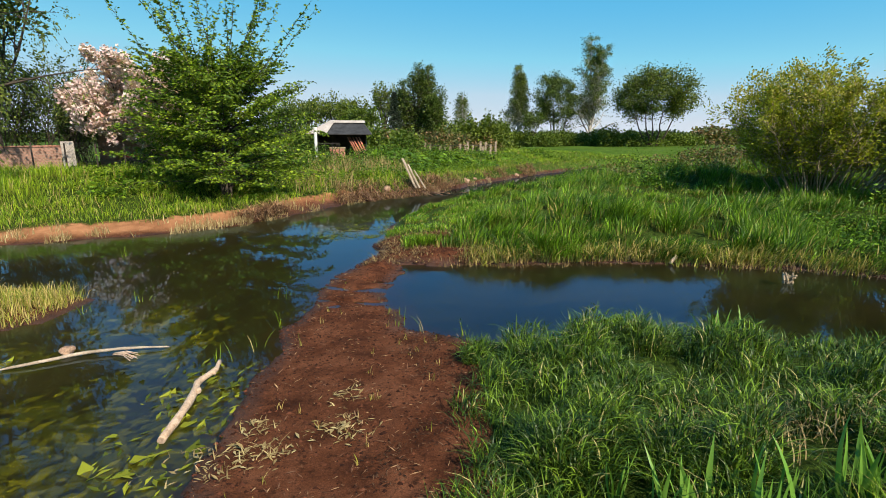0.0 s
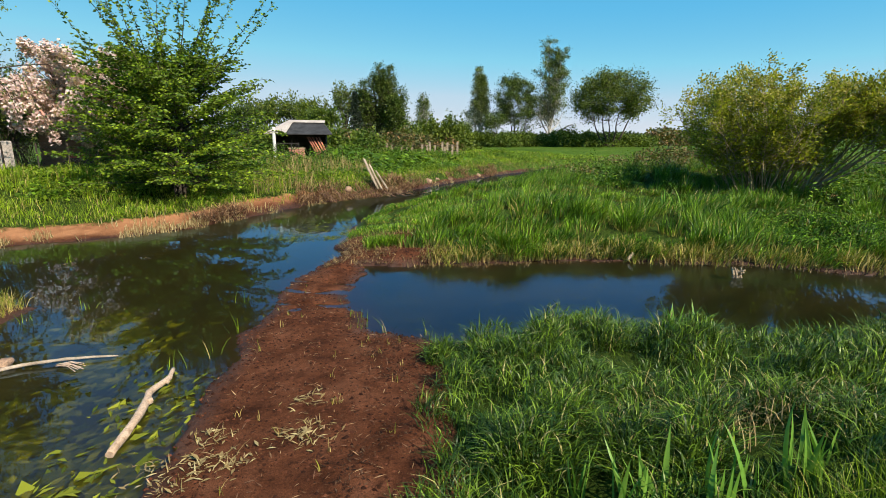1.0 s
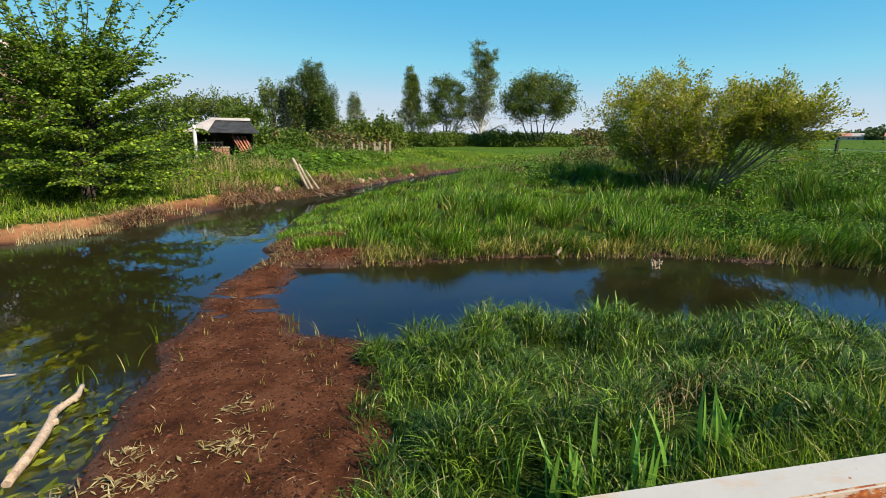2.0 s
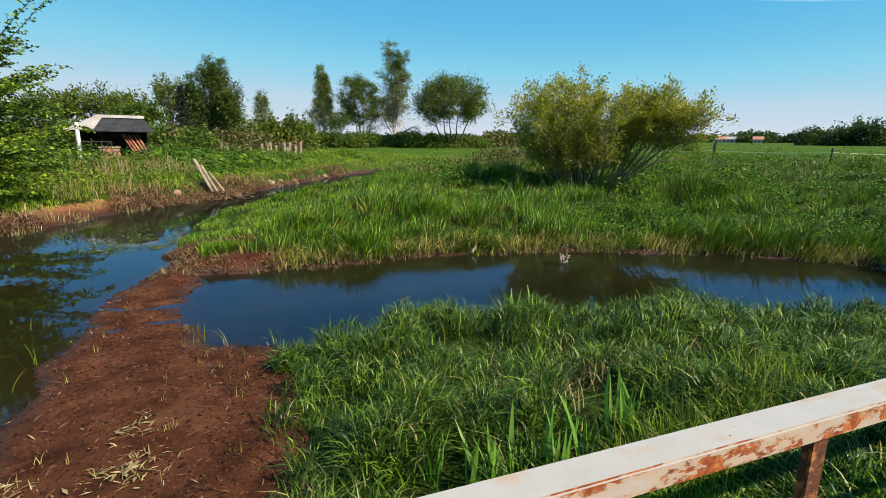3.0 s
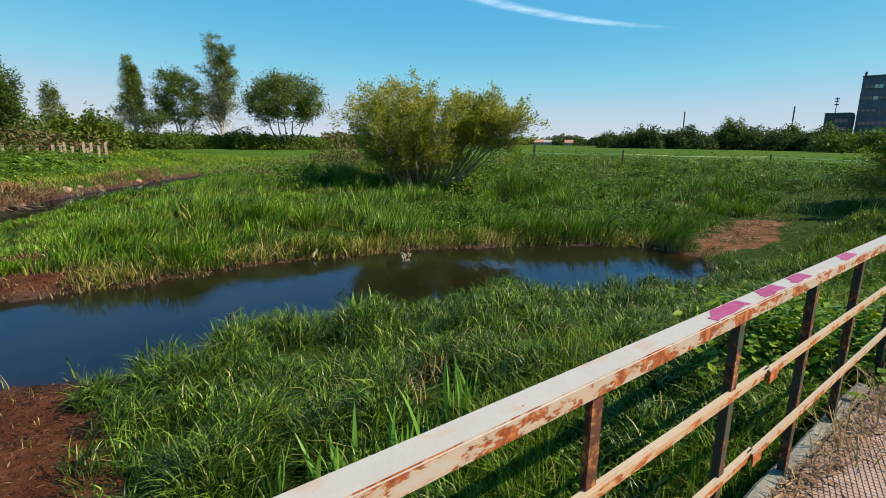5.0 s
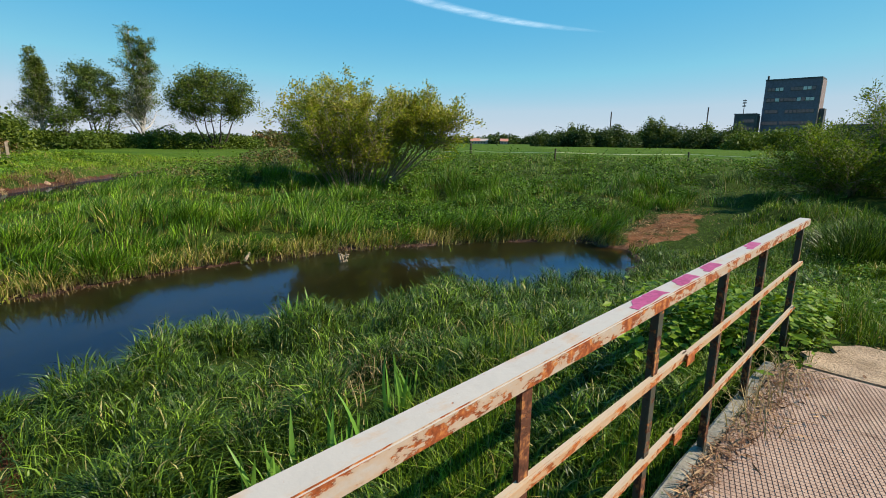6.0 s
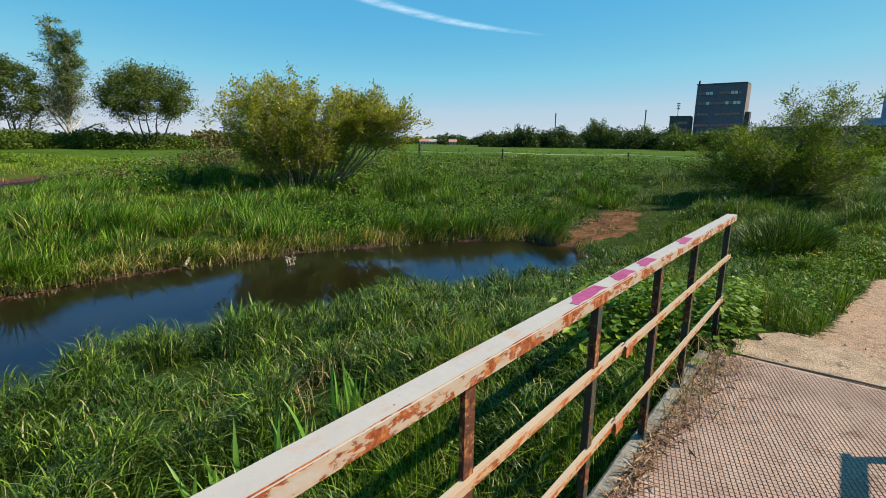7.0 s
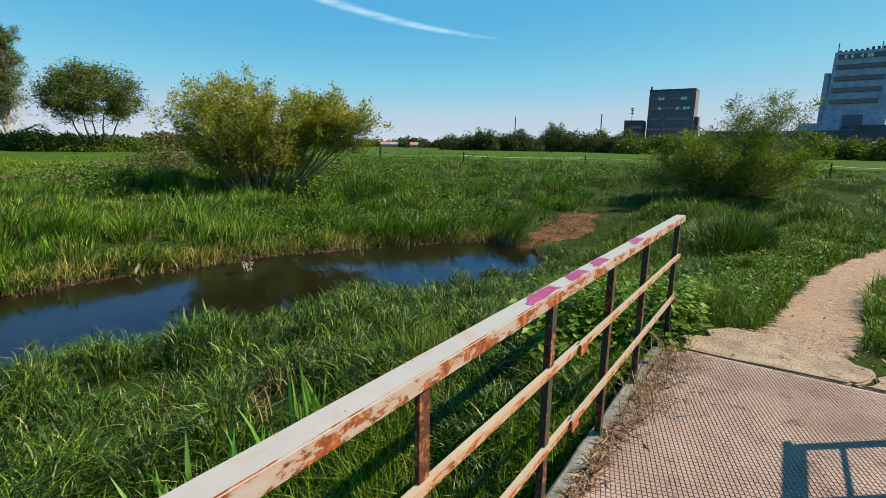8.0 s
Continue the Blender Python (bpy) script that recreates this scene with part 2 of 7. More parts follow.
LEAF_SALLOW = leafy("sallow_leaf", (0.085, 0.12, 0.014), (0.46, 0.46, 0.055), lucid=0.5, gloss=0.2)
CATKIN = leafy("yellow_catkin", (0.222, 0.2, 0.0296), (0.429, 0.355, 0.0592), lucid=0.3, patch=0.0)
GRASS_TUSSOCK = leafy("tussock_blade", (0.0666, 0.104, 0.0074), (0.281, 0.296, 0.037), base=(0.281, 0.192, 0.0666), lucid=0.15, dead=(0.385, 0.296, 0.104), dead_share=0.45, gloss=0.2)
LEAF_SHRUB = leafy("shrub_leaf", (0.03, 0.06, 0.008), (0.15, 0.20, 0.028), lucid=0.3, gloss=0.15)
LEAF_FRESH = leafy("fresh_willow_leaf", (0.0222, 0.0518, 0.00444), (0.266, 0.34, 0.0222), lucid=0.3, gloss=0.2)
TAPE = surface("white_fence_tape", (0.50, 0.52, 0.34), (0.62, 0.64, 0.44), 6, 0.6, 0.1, 0.002)
LEAF_HEDGE = leafy("hedge_leaf", (0.0444, 0.0555, 0.0118), (0.141, 0.141, 0.0333), lucid=0.25, dead=(0.222, 0.126, 0.0592), dead_share=0.25)
LEAF_SPRUCE = leafy("spruce_needle", (0.00592, 0.0148, 0.00592), (0.0163, 0.0311, 0.0118), lucid=0.1)
LEAF_FAR = leafy("far_tree_leaf", (0.0259, 0.0481, 0.0185), (0.0888, 0.122, 0.037), lucid=0.28, gloss=0.1)
BLOSSOM = leafy("apple_blossom", (0.50, 0.35, 0.36), (0.80, 0.68, 0.67), lucid=0.3, patch=0.0)
BARK = surface("dark_bark", (0.028, 0.0216, 0.016), (0.068, 0.0528, 0.04), 9, 0.9, 0.8, 0.02)
BARK_BIRCH = surface("birch_bark", (0.28, 0.264, 0.24), (0.44, 0.416, 0.384), 5, 0.8, 0.4, 0.01, c3=(0.04, 0.036, 0.032))
BARK_SALLOW = surface("sallow_bark", (0.17, 0.125, 0.08), (0.34, 0.26, 0.17), 9, 0.9, 0.5, 0.01)
BLEACHED = surface("bleached_wood", (0.33, 0.225, 0.155), (0.47, 0.34, 0.25), 4, 0.75, 0.6, 0.01, 50, c3=(0.24, 0.155, 0.10))
OLD_WOOD = surface("weathered_plank", (0.176, 0.132, 0.096), (0.336, 0.264, 0.2), 5, 0.85, 0.5, 0.01, 45)
RED_WOOD = surface("red_brown_board", (0.176, 0.06, 0.04), (0.32, 0.128, 0.088), 3, 0.8, 0.4, 0.01)
DARK_WOOD = surface("dark_boards", (0.028, 0.0224, 0.0192), (0.064, 0.048, 0.04), 3, 0.85, 0.4, 0.01)
FELT = surface("roofing_felt", (0.016, 0.016, 0.0176), (0.036, 0.036, 0.04), 3, 0.9, 0.3, 0.01)
SHEET_ROOF = surface("pale_roof_sheet", (0.288, 0.248, 0.224), (0.384, 0.336, 0.304), 2, 0.6, 0.3, 0.01)
WHITE_WASH = surface("white_paint", (0.528, 0.512, 0.48), (0.64, 0.624, 0.6), 4, 0.6, 0.2, 0.005)
TERRACOTTA = surface("terracotta_cladding", (0.336, 0.136, 0.096), (0.44, 0.216, 0.16), 3, 0.8, 0.3, 0.01)
CLOD = leafy("mud_clod", (0.020, 0.007, 0.004), (0.105, 0.036, 0.019), lucid=0.0, rough=0.85, patch=0.0, gloss=0.1)
ROOT = surface("washed_root", (0.13, 0.07, 0.045), (0.26, 0.155, 0.10), 6, 0.9, 0.5, 0.01)
STONE = surface("pale_stone", (0.192, 0.112, 0.072), (0.336, 0.216, 0.144), 6, 0.85, 0.6, 0.02, c3=(0.128, 0.088, 0.064))
CONCRETE = surface("worn_concrete", (0.20, 0.135, 0.085), (0.37, 0.265, 0.18), 3.5, 0.9, 1.0, 0.02, 45, c3=(0.13, 0.085, 0.055))
PLATE = surface("worn_deck_plate", (0.26, 0.172, 0.132), (0.365, 0.255, 0.20), 3.0, 0.8, 0.3, 0.002, 90, metal=0.0, c3=(0.192, 0.12, 0.088), gloss=0.12)
CURB = surface("mossy_curb", (0.128, 0.112, 0.088), (0.24, 0.216, 0.176), 7, 0.9, 0.6, 0.01, c3=(0.072, 0.088, 0.032))
STEEL_DARK = surface("dark_steel", (0.024, 0.0224, 0.0208), (0.056, 0.048, 0.044), 5, 0.7, 0.3, 0.004)
RAIL_PAINT = painted_iron("flaking_white_paint", (0.37, 0.335, 0.305), rust=(0.24, 0.055, 0.013), share=0.49)
BAR_PAINT = painted_iron("flaking_cream_paint", (0.4, 0.304, 0.216), share=0.50)
BAR_RUST = painted_iron("mostly_rusted_paint", (0.36, 0.176, 0.112), share=0.42)
POST_PAINT = painted_iron("dark_post_paint", (0.044, 0.0496, 0.04), rust=(0.096, 0.032, 0.016), share=0.52)
POST_RUST = painted_iron("rusted_post_paint", (0.08, 0.036, 0.024), rust=(0.112, 0.036, 0.016), share=0.45)
PINK = surface("magenta_spray_paint", (0.256, 0.036, 0.112), (0.32, 0.06, 0.152), 12, 0.6, 0.2, 0.002)
# block's face and end wall: shade and sun are put into these tints
FACADE_GREY_SHADED = surface("grey_shaded_facade", (0.105, 0.10, 0.135), (0.12, 0.115, 0.15), 0.1, 0.7, 0.02, 0.01, 1)
FACADE_PINK_SUNLIT = surface("pinkish_sunlit_facade", (0.17, 0.13, 0.13), (0.20, 0.155, 0.15), 0.1, 0.7, 0.02, 0.01, 1)
# white with the blue cast of the tower's shaded face in its colour
FACADE_WHITE_SHADED = surface("white_shaded_facade", (0.25, 0.28, 0.38), (0.28, 0.31, 0.41), 0.05, 0.7, 0.0, 0.01, 0.4)
FACADE_DARK = surface("dark_facade", (0.048, 0.052, 0.06), (0.08, 0.084, 0.092), 0.2, 0.7, 0.1, 0.01, 2)
BLACK = surface("black_rubber", (0.016, 0.016, 0.0176), (0.028, 0.028, 0.0304), 10, 0.6, 0.2, 0.004)
RED_PLASTIC = surface("red_plastic", (0.4, 0.032, 0.048), (0.48, 0.056, 0.064), 10, 0.4, 0.1, 0.002)
DANDELION = leafy("yellow_petal", (0.555, 0.37, 0.0148), (0.666, 0.481, 0.0296), lucid=0.3, patch=0.0)


def glass_material():
    m, nt, b, out = nodes_of("window_glass")
    b.inputs["Base Color"].default_value = (0.025, 0.03, 0.04, 1)
    b.inputs["Roughness"].default_value = 0.06
    b.inputs["Specular IOR Level"].default_value = 0.8
    return m


def brick_material():
    m, nt, b, out = nodes_of("old_brick")
    tc = nt.nodes.new("ShaderNodeTexCoord")
    br = nt.nodes.new("ShaderNodeTexBrick")
    br.inputs["Color1"].default_value, br.inputs["Color2"].default_value = (0.30, 0.155, 0.11, 1), (0.20, 0.10, 0.075, 1)
    br.inputs["Mortar"].default_value = (0.24, 0.19, 0.155, 1)
    br.inputs["Scale"].default_value = 4.0
    mp = nt.nodes.new("ShaderNodeMapping")
    mp.inputs["Rotation"].default_value = (radians(90), 0, 0)
    nt.links.new(tc.outputs["Object"], mp.inputs["Vector"])
    nt.links.new(mp.outputs["Vector"], br.inputs["Vector"])
    nt.links.new(br.outputs["Color"], b.inputs["Base Color"])
    b.inputs["Roughness"].default_value = 0.9
    bump(nt, b, br.outputs["Fac"], -0.5, 0.01)
    return m


GLASS = glass_material()
BRICK = brick_material()


# ---- tools ----
RNG = np.random.default_rng(7)


def mesh_np(name, verts, tris=None, quads=None, material=None, smooth=False, along=None):
    """A mesh object from arrays of vertices, triangles and quads."""
    me = bpy.data.meshes.new(name)
    verts = np.asarray(verts, dtype=np.float32).reshape(-1, 3)
    tris = np.zeros((0, 3), np.int32) if tris is None else np.asarray(tris, np.int32).reshape(-1, 3)
    quads = np.zeros((0, 4), np.int32) if quads is None else np.asarray(quads, np.int32).reshape(-1, 4)
    me.vertices.add(len(verts))
    me.vertices.foreach_set("co", verts.ravel())
    loops = np.concatenate([quads.ravel(), tris.ravel()])
    totals = np.concatenate([np.full(len(quads), 4, np.int32), np.full(len(tris), 3, np.int32)])
    me.loops.add(len(loops))
    me.loops.foreach_set("vertex_index", loops)
    me.polygons.add(len(totals))
    starts = np.concatenate([[0], np.cumsum(totals)[:-1]]).astype(np.int32)
    me.polygons.foreach_set("loop_start", starts)
    me.polygons.foreach_set("loop_total", totals)
    me.polygons.foreach_set("use_smooth", np.full(len(totals), smooth))
    if along is not None:
        a = me.attributes.new("along", "FLOAT", "POINT")
        a.data.foreach_set("value", np.asarray(along, np.float32).ravel())
    if material:
        me.materials.append(material)
    me.update(calc_edges=True)
    me.validate()
    return new(name, me)


def under(ob, parent):
    ob.parent = parent
    return ob


def part(name, bm, material, parent, label=""):
    """One bmesh as one mesh object under a thing or a part."""
    me = bpy.data.meshes.new(name)
    bm.normal_update()
    bm.to_mesh(me)
    bm.free()
    me.materials.append(material)
    ob = new(name, me)
    if parent is not None:
        ob.parent = parent
    return tagged(ob, label)


def thing(name, at, label, category, group="", kind="", turn=0.0):
    ob = new(name)
    ob.matrix_basis = pose(*at, 0, 0, turn)
    ob.empty_display_size = 0.2
    return tagged(ob, label, category, group, kind)


def add_box(bm, lo, hi, bevel=0.0, m=None):
    """A box from lo to hi with softened edges."""
    c = [(a + b) / 2 for a, b in zip(lo, hi)]
    s = [abs(b - a) for a, b in zip(lo, hi)]
    mat = Matrix.Translation(c) @ Matrix.Diagonal((*s, 1))
    got = bmesh.ops.create_cube(bm, size=1.0, matrix=(m @ mat) if m else mat)
    if bevel:
        vs = set(got["verts"])
        bmesh.ops.bevel(bm, geom=[e for e in bm.edges if e.verts[0] in vs and e.verts[1] in vs], offset=bevel, segments=2, affect="EDGES")
    return bm


def box(lo, hi, bevel=0.0, m=None):
    return add_box(bmesh.new(), lo, hi, bevel, m)


def profile_bar(profile, a, b, twist=0.0):
    """A bar with the given closed profile (points across, up) from a to b, capped."""
    bm = bmesh.new()
    a, b = Vector(a), Vector(b)
    d = (b - a).normalized()
    up = Vector((0, 0, 1)) if abs(d.z) < 0.9 else Vector((0, 1, 0))
    side = d.cross(up).normalized()
    up = side.cross(d)
    q = Matrix.Rotation(twist, 3, d)
    rings = []
    for p in (a, b):
        rings.append([bm.verts.new(p + q @ (side * u + up * v)) for u, v in profile])
    n = len(profile)
    for i in range(n):
        bm.faces.new((rings[0][i], rings[0][(i + 1) % n], rings[1][(i + 1) % n], rings[1][i]))
    bm.faces.new(rings[0][::-1])
    bm.faces.new(rings[1])
    bmesh.ops.recalc_face_normals(bm, faces=bm.faces)
    return bm


def ss(v):
    v = np.clip(v, 0.0, 1.0)
    return v * v * (3 - 2 * v)


def vnoise(x, y, scale, seed=0):
    """Smooth value noise in 0..1 over the plan."""
    lat = np.random.default_rng(seed).random((256, 256))
    u, v = np.asarray(x) / scale + 1000.3, np.asarray(y) / scale + 1000.7
    i, j = np.floor(u).astype(int), np.floor(v).astype(int)
    fu, fv = ss(u - i), ss(v - j)
    i0, j0, i1, j1 = i % 256, j % 256, (i + 1) % 256, (j + 1) % 256
    return (lat[i0, j0] * (1 - fu) + lat[i1, j0] * fu) * (1 - fv) + (lat[i0, j1] * (1 - fu) + lat[i1, j1] * fu) * fv


def line_dist(x, y, pts):
    """Distance to a polyline."""
    best = np.full(np.shape(x), 1e9)
    for (ax, ay), (bx, by) in zip(pts[:-1], pts[1:]):
        dx, dy = bx - ax, by - ay
        t = np.clip(((x - ax) * dx + (y - ay) * dy) / (dx * dx + dy * dy), 0, 1)
        best = np.minimum(best, np.hypot(x - ax - t * dx, y - ay - t * dy))
    return best


def inside(x, y, pts):
    r = np.zeros(np.shape(x), bool)
    for (ax, ay), (bx, by) in zip(pts, pts[1:] + pts[:1]):
        if ay != by:
            r ^= ((ay > y) != (by > y)) & (x < (bx - ax) * (y - ay) / (by - ay) + ax)
    return r


def polar(az, dist):
    """Plan place at that compass angle (clockwise from straight ahead) and distance from the bridge."""
    return math.sin(radians(az)) * dist, math.cos(radians(az)) * dist


# ---- the lie of the land: water at z = 0 ----
SHORE_LEFT = [(-26, 7.0), (-16, 9.6), (-10.7, 11.5), (-9.2, 12.2), (-7.4, 13.0), (-6.1, 14.1), (-5.1, 16.4), (-3.8, 19.2), (-1.3, 21.4), (0.2, 24.3), (2.4, 28.3), (6.4, 34.1), (12.3, 41.0), (19, 45.0), (30, 47.5), (46, 49)]
SHORE_ISLE = [(46, 46.5), (30, 45.0), (20, 41.6), (15.0, 38.3), (11.3, 35.2), (4.8, 28.0), (0.9, 21.7), (-0.95, 17.3), (-1.65, 14.1), (-1.6, 11.2), (-1.62, 10.3)]
SHORE_SPIT = [(-1.62, 10.3), (-2.06, 9.0), (-2.09, 7.5), (-2.18, 6.1), (-2.14, 4.7), (-2.0, 3.9), (-1.75, 3.0), (-1.6, 1.0), (-1.7, -8), (-3, -20)]
POOL_NORTH = [(-1.06, 9.62), (0.62, 9.6), (1.87, 9.68), (3.48, 9.75), (5.1, 9.6), (6.4, 9.2), (7.9, 8.6), (9.5, 7.85), (10.8, 6.8), (11.5, 5.9), (11.3, 4.9), (10.4, 4.15)]
POOL_SOUTH = [(10.4, 4.15), (8.9, 3.75), (7.5, 4.05), (6.2, 4.7), (4.8, 5.2), (3.3, 5.65), (2.0, 5.85), (1.2, 5.7), (0.4, 5.75), (-0.03, 5.92), (-0.57, 6.3), (-0.93, 7.5), (-0.92, 8.8), (-1.06, 9.62)]
LAKE = SHORE_LEFT + SHORE_ISLE + SHORE_SPIT[1:] + [(-30, -20)]
POOL = POOL_NORTH + POOL_SOUTH[1:-1]
TUFT = [(-5.75, 6.4), (-5.7, 7.5), (-6.6, 8.0), (-9, 8.2), (-13, 7.2), (-13, 5.6), (-8, 5.5), (-6.3, 5.9)]
TRACK = [(4.9, -0.25), (5.7, -0.45), (7.3, -0.6), (8.8, -0.85), (10.5, -1.35), (13, -2.3), (17, -4.2), (24, -8), (60, -28)]


def lie(x, y):
    """Height of the ground, and how muddy, wet and trodden it is."""
    x, y = np.asarray(x, float), np.asarray(y, float)
    wob_x, wob_y = (vnoise(x, y, 0.75, 3) - 0.5) * 0.34 + (vnoise(x, y, 0.2, 23) - 0.5) * 0.1, (vnoise(x, y, 0.75, 4) - 0.5) * 0.34 + (vnoise(x, y, 0.2, 24) - 0.5) * 0.1
    xs, ys = x + wob_x, y + wob_y
    dl, di, dp = line_dist(xs, ys, SHORE_LEFT), line_dist(xs, ys, SHORE_ISLE), line_dist(xs, ys, SHORE_SPIT)
    dn, ds = line_dist(xs, ys, POOL_NORTH), line_dist(xs, ys, POOL_SOUTH)
    shore = np.minimum.reduce([dl, di, dp, dn, ds])
    wet = (inside(xs, ys, LAKE) & ~inside(xs, ys, TUFT)) | inside(xs, ys, POOL)
    wet = np.where(inside(xs, ys, LAKE), ~inside(xs, ys, TUFT), wet)
    dt = line_dist(xs, ys, TUFT + TUFT[:1])
    shore = np.minimum(shore, dt)
    d_isle = np.minimum(di, dn)
    d_near = np.minimum(dp, ds)
    # left bank: mud beach, then a cut bank further on
    beach = ss((-4.6 - x) / 2.0)
    left = beach * (0.02 + 0.20 * ss(dl / 1.6) + 0.62 * ss((dl - 1.2) / 4.5)) + (1 - beach) * (0.06 + 0.50 * ss(dl / 0.7) + 0.30 * ss((dl - 0.5) / 5.0))
    left = left + 0.5 * ss((dl - 3.0) / 6.0) * (1 - ss((x + 0.36 * y) / 3.0)) + 0.45 * ss((dl - 1.2) / 6.0) * ss((x + 0.36 * y) / 3.0)
    # island between channel and pool
    isle = 0.05 + 0.14 * ss(d_isle / 0.5) + 0.18 * ss((d_isle - 0.4) / 4) + 0.42 * ss((d_isle - 3.0) / 12)
    isle = isle * (1 - 0.6 * ss((y - 17) / 4) * ss((5.0 - di) / 4.0))
    # near bank, rising to the bridge's end, and the mud spit
    top = 0.18 + 0.70 * ss((x - 0.6) / 3.6)
    bank = 0.04 + 0.12 * ss(d_near / 0.5) + (top - 0.16) * ss((d_near - 0.4) / 3.6)
    spit = 0.012 + 0.10 * ss(d_near / 1.6) - 0.11 * ss((y - 6.9) / 0.5) * ss((7.4 - y) / 0.3) * ss((x + 2.1) / 0.4) * 0.55
    near_mix = np.maximum(ss((x - 0.05) / 0.6), ss((-1.0 - y) / 2.0) * ss((x + 1.6) / 1.0))
    near = bank * near_mix + spit * (1 - near_mix)
    tuft = 0.03 + 0.06 * ss(dt / 0.6)
    ws = [1 / (q * q + 0.03) ** 1.5 for q in (dl, d_isle, d_near)]
    z = (left * ws[0] + isle * ws[1] + near * ws[2]) / (ws[0] + ws[1] + ws[2])
    z = np.where(inside(xs, ys, TUFT), tuft, z)
    far = ss((np.hypot(x, y) - 30) / 40) * ss((shore - 1.0) / 8)
    z = z * (1 - far) + 0.82 * far
    rough = (vnoise(x, y, 0.12, 15) - 0.5) * 0.03 + (vnoise(x, y, 0.23, 5) - 0.5) * 0.035 + (vnoise(x, y, 0.9, 6) - 0.5) * 0.05 + (vnoise(x, y, 3.1, 8) - 0.5) * 0.12
    dtrack = line_dist(x, y, TRACK)
    track = ss(1.25 - dtrack / 0.42) * ss((x - 4.6) / 0.3)
    lift = ss(shore / 1.2)
    z = z + rough * (0.35 + 0.65 * lift) * (1 - 0.8 * track) * np.where(near_mix < 0.5, 0.7, 1.0)
    # hummocky rough ground: meadow, island and garden bank
    rough_land = ss((shore - 0.5) / 1.0) * (1 - track) * ss((60 - np.hypot(x, y)) / 20) * ss((np.hypot(x - 2, y) - 7.5) / 2)
    rough_land = rough_land * ss((np.hypot((x - 13.3) / 4.2, (y - 4.9) / 1.7) - 0.9) / 0.4)
    hump = 0.75 * ss((vnoise(x, y, 1.7, 171) - 0.42) / 0.32) + 0.25 * vnoise(x, y, 0.7, 172)
    z = z + rough_land * hump * (0.20 + 0.22 * ss((x - 9) / 4) * ss((24 - y) / 8))
    # the ground drops under the bridge deck
    deck_gap = ss((1.15 - np.abs(y + 0.22)) / 0.2) * ss((4.34 - x) / 0.08)
    z = np.where(deck_gap > 0, np.minimum(z, 0.9 - 0.22 * deck_gap), z)
    near_end = ss((x - 4.3) / 0.1) * ss((1.6 - np.abs(y + 0.3)) / 0.8) * ss((7.0 - x) / 1.5)
    z = z * (1 - near_end) + 0.888 * near_end
    bed = -0.04 - 0.55 * ss(shore / 2.2) + (vnoise(x, y, 0.6, 9) - 0.5) * 0.06
    z = np.where(wet, np.minimum(bed, -0.004), np.maximum(z, np.where((near_mix < 0.5) & (y > 6), 0.004 + (vnoise(x, y, 0.35, 11) - 0.5) * 0.03, 0.02)))
    for yc, slope in ((7.4, -0.1), (8.5, -0.25), (9.28, -0.12), (8.0, -0.2)):
        cut = ss(1.2 - np.abs(y - yc - slope * (x + 1.5) - 0.22 * (vnoise(x, y, 0.5, 25) - 0.5)) / (0.05 + 0.07 * vnoise(x, y, 0.4, 26)))
        z = z - 0.045 * cut * (near_mix < 0.5) * (x < -0.5) * ~wet
    muddy_left = np.where(x < -3.2, ss(1.25 - dl / (0.6 + 0.9 * beach)), ss(1.2 - dl / 0.32))
    spit_mud = (1 - near_mix) * (d_near < np.minimum(d_isle, dl) + 1.0)
    isle_tip = ss((1.3 - x) / 0.8) * ss((11.4 - y) / 0.8) * (d_isle < 3)
    isle_mud = np.maximum(ss(1.1 - d_isle / 0.15), isle_tip * ss(1.2 - d_isle / 1.0))
    patch = ss((1.0 - np.hypot((x - 13.6) / 3.3, (y - 4.75) / 1.0) + 0.7 * (vnoise(x, y, 0.5, 29) - 0.5)) * 2.5)
    mud = np.where(wet, 1.0, np.maximum.reduce([np.where(dl < np.minimum(d_isle, d_near), muddy_left, 0), spit_mud, np.where(d_isle < np.minimum(dl, d_near), isle_mud, 0), ss(1.1 - ds / 0.3) * (ds < dn), patch * 0.58]))
    damp = np.where(wet, 1.0, ss(1 - shore / 0.35) * 0.9)
    return z, mud, damp, track, wet, shore


def dry_beach(x, y, shore):
    """Where the garden bank's beach is dry and sandy."""
    dl = line_dist(x, y, SHORE_LEFT)
    east = 0.5 * ss((1.3 - np.hypot((x - 13.6) / 3.3, (y - 4.75) / 1.0)) * 2.5)
    return np.maximum(ss((-1.5 - x) / 2.5) * ss((dl - 0.15) / 0.5) * (dl < 6) * (y > 9), east)


def ground_z(x, y):
    return lie(x, y)[0]


def axis(fine_lo, fine_hi, mid_lo, mid_hi, fine, mid, reach, extra=None):
    grow_hi, grow_lo, s, v = [], [], mid, mid_hi
    while v < reach:
        s *= 1.28
        v += s
        grow_hi.append(v)
    s, v = mid, mid_lo
    while v > -reach:
        s *= 1.28
        v -= s
        grow_lo.append(v)
    line = np.array(grow_lo[::-1] + list(np.arange(mid_lo, fine_lo, mid)) + list(np.arange(fine_lo, fine_hi, fine)) + list(np.arange(fine_hi, mid_hi + mid, mid)) + grow_hi)
    if extra:
        line = np.concatenate([line[line < extra[0] - 0.01], np.arange(*extra), line[line > extra[1] + 0.01]])
    return line


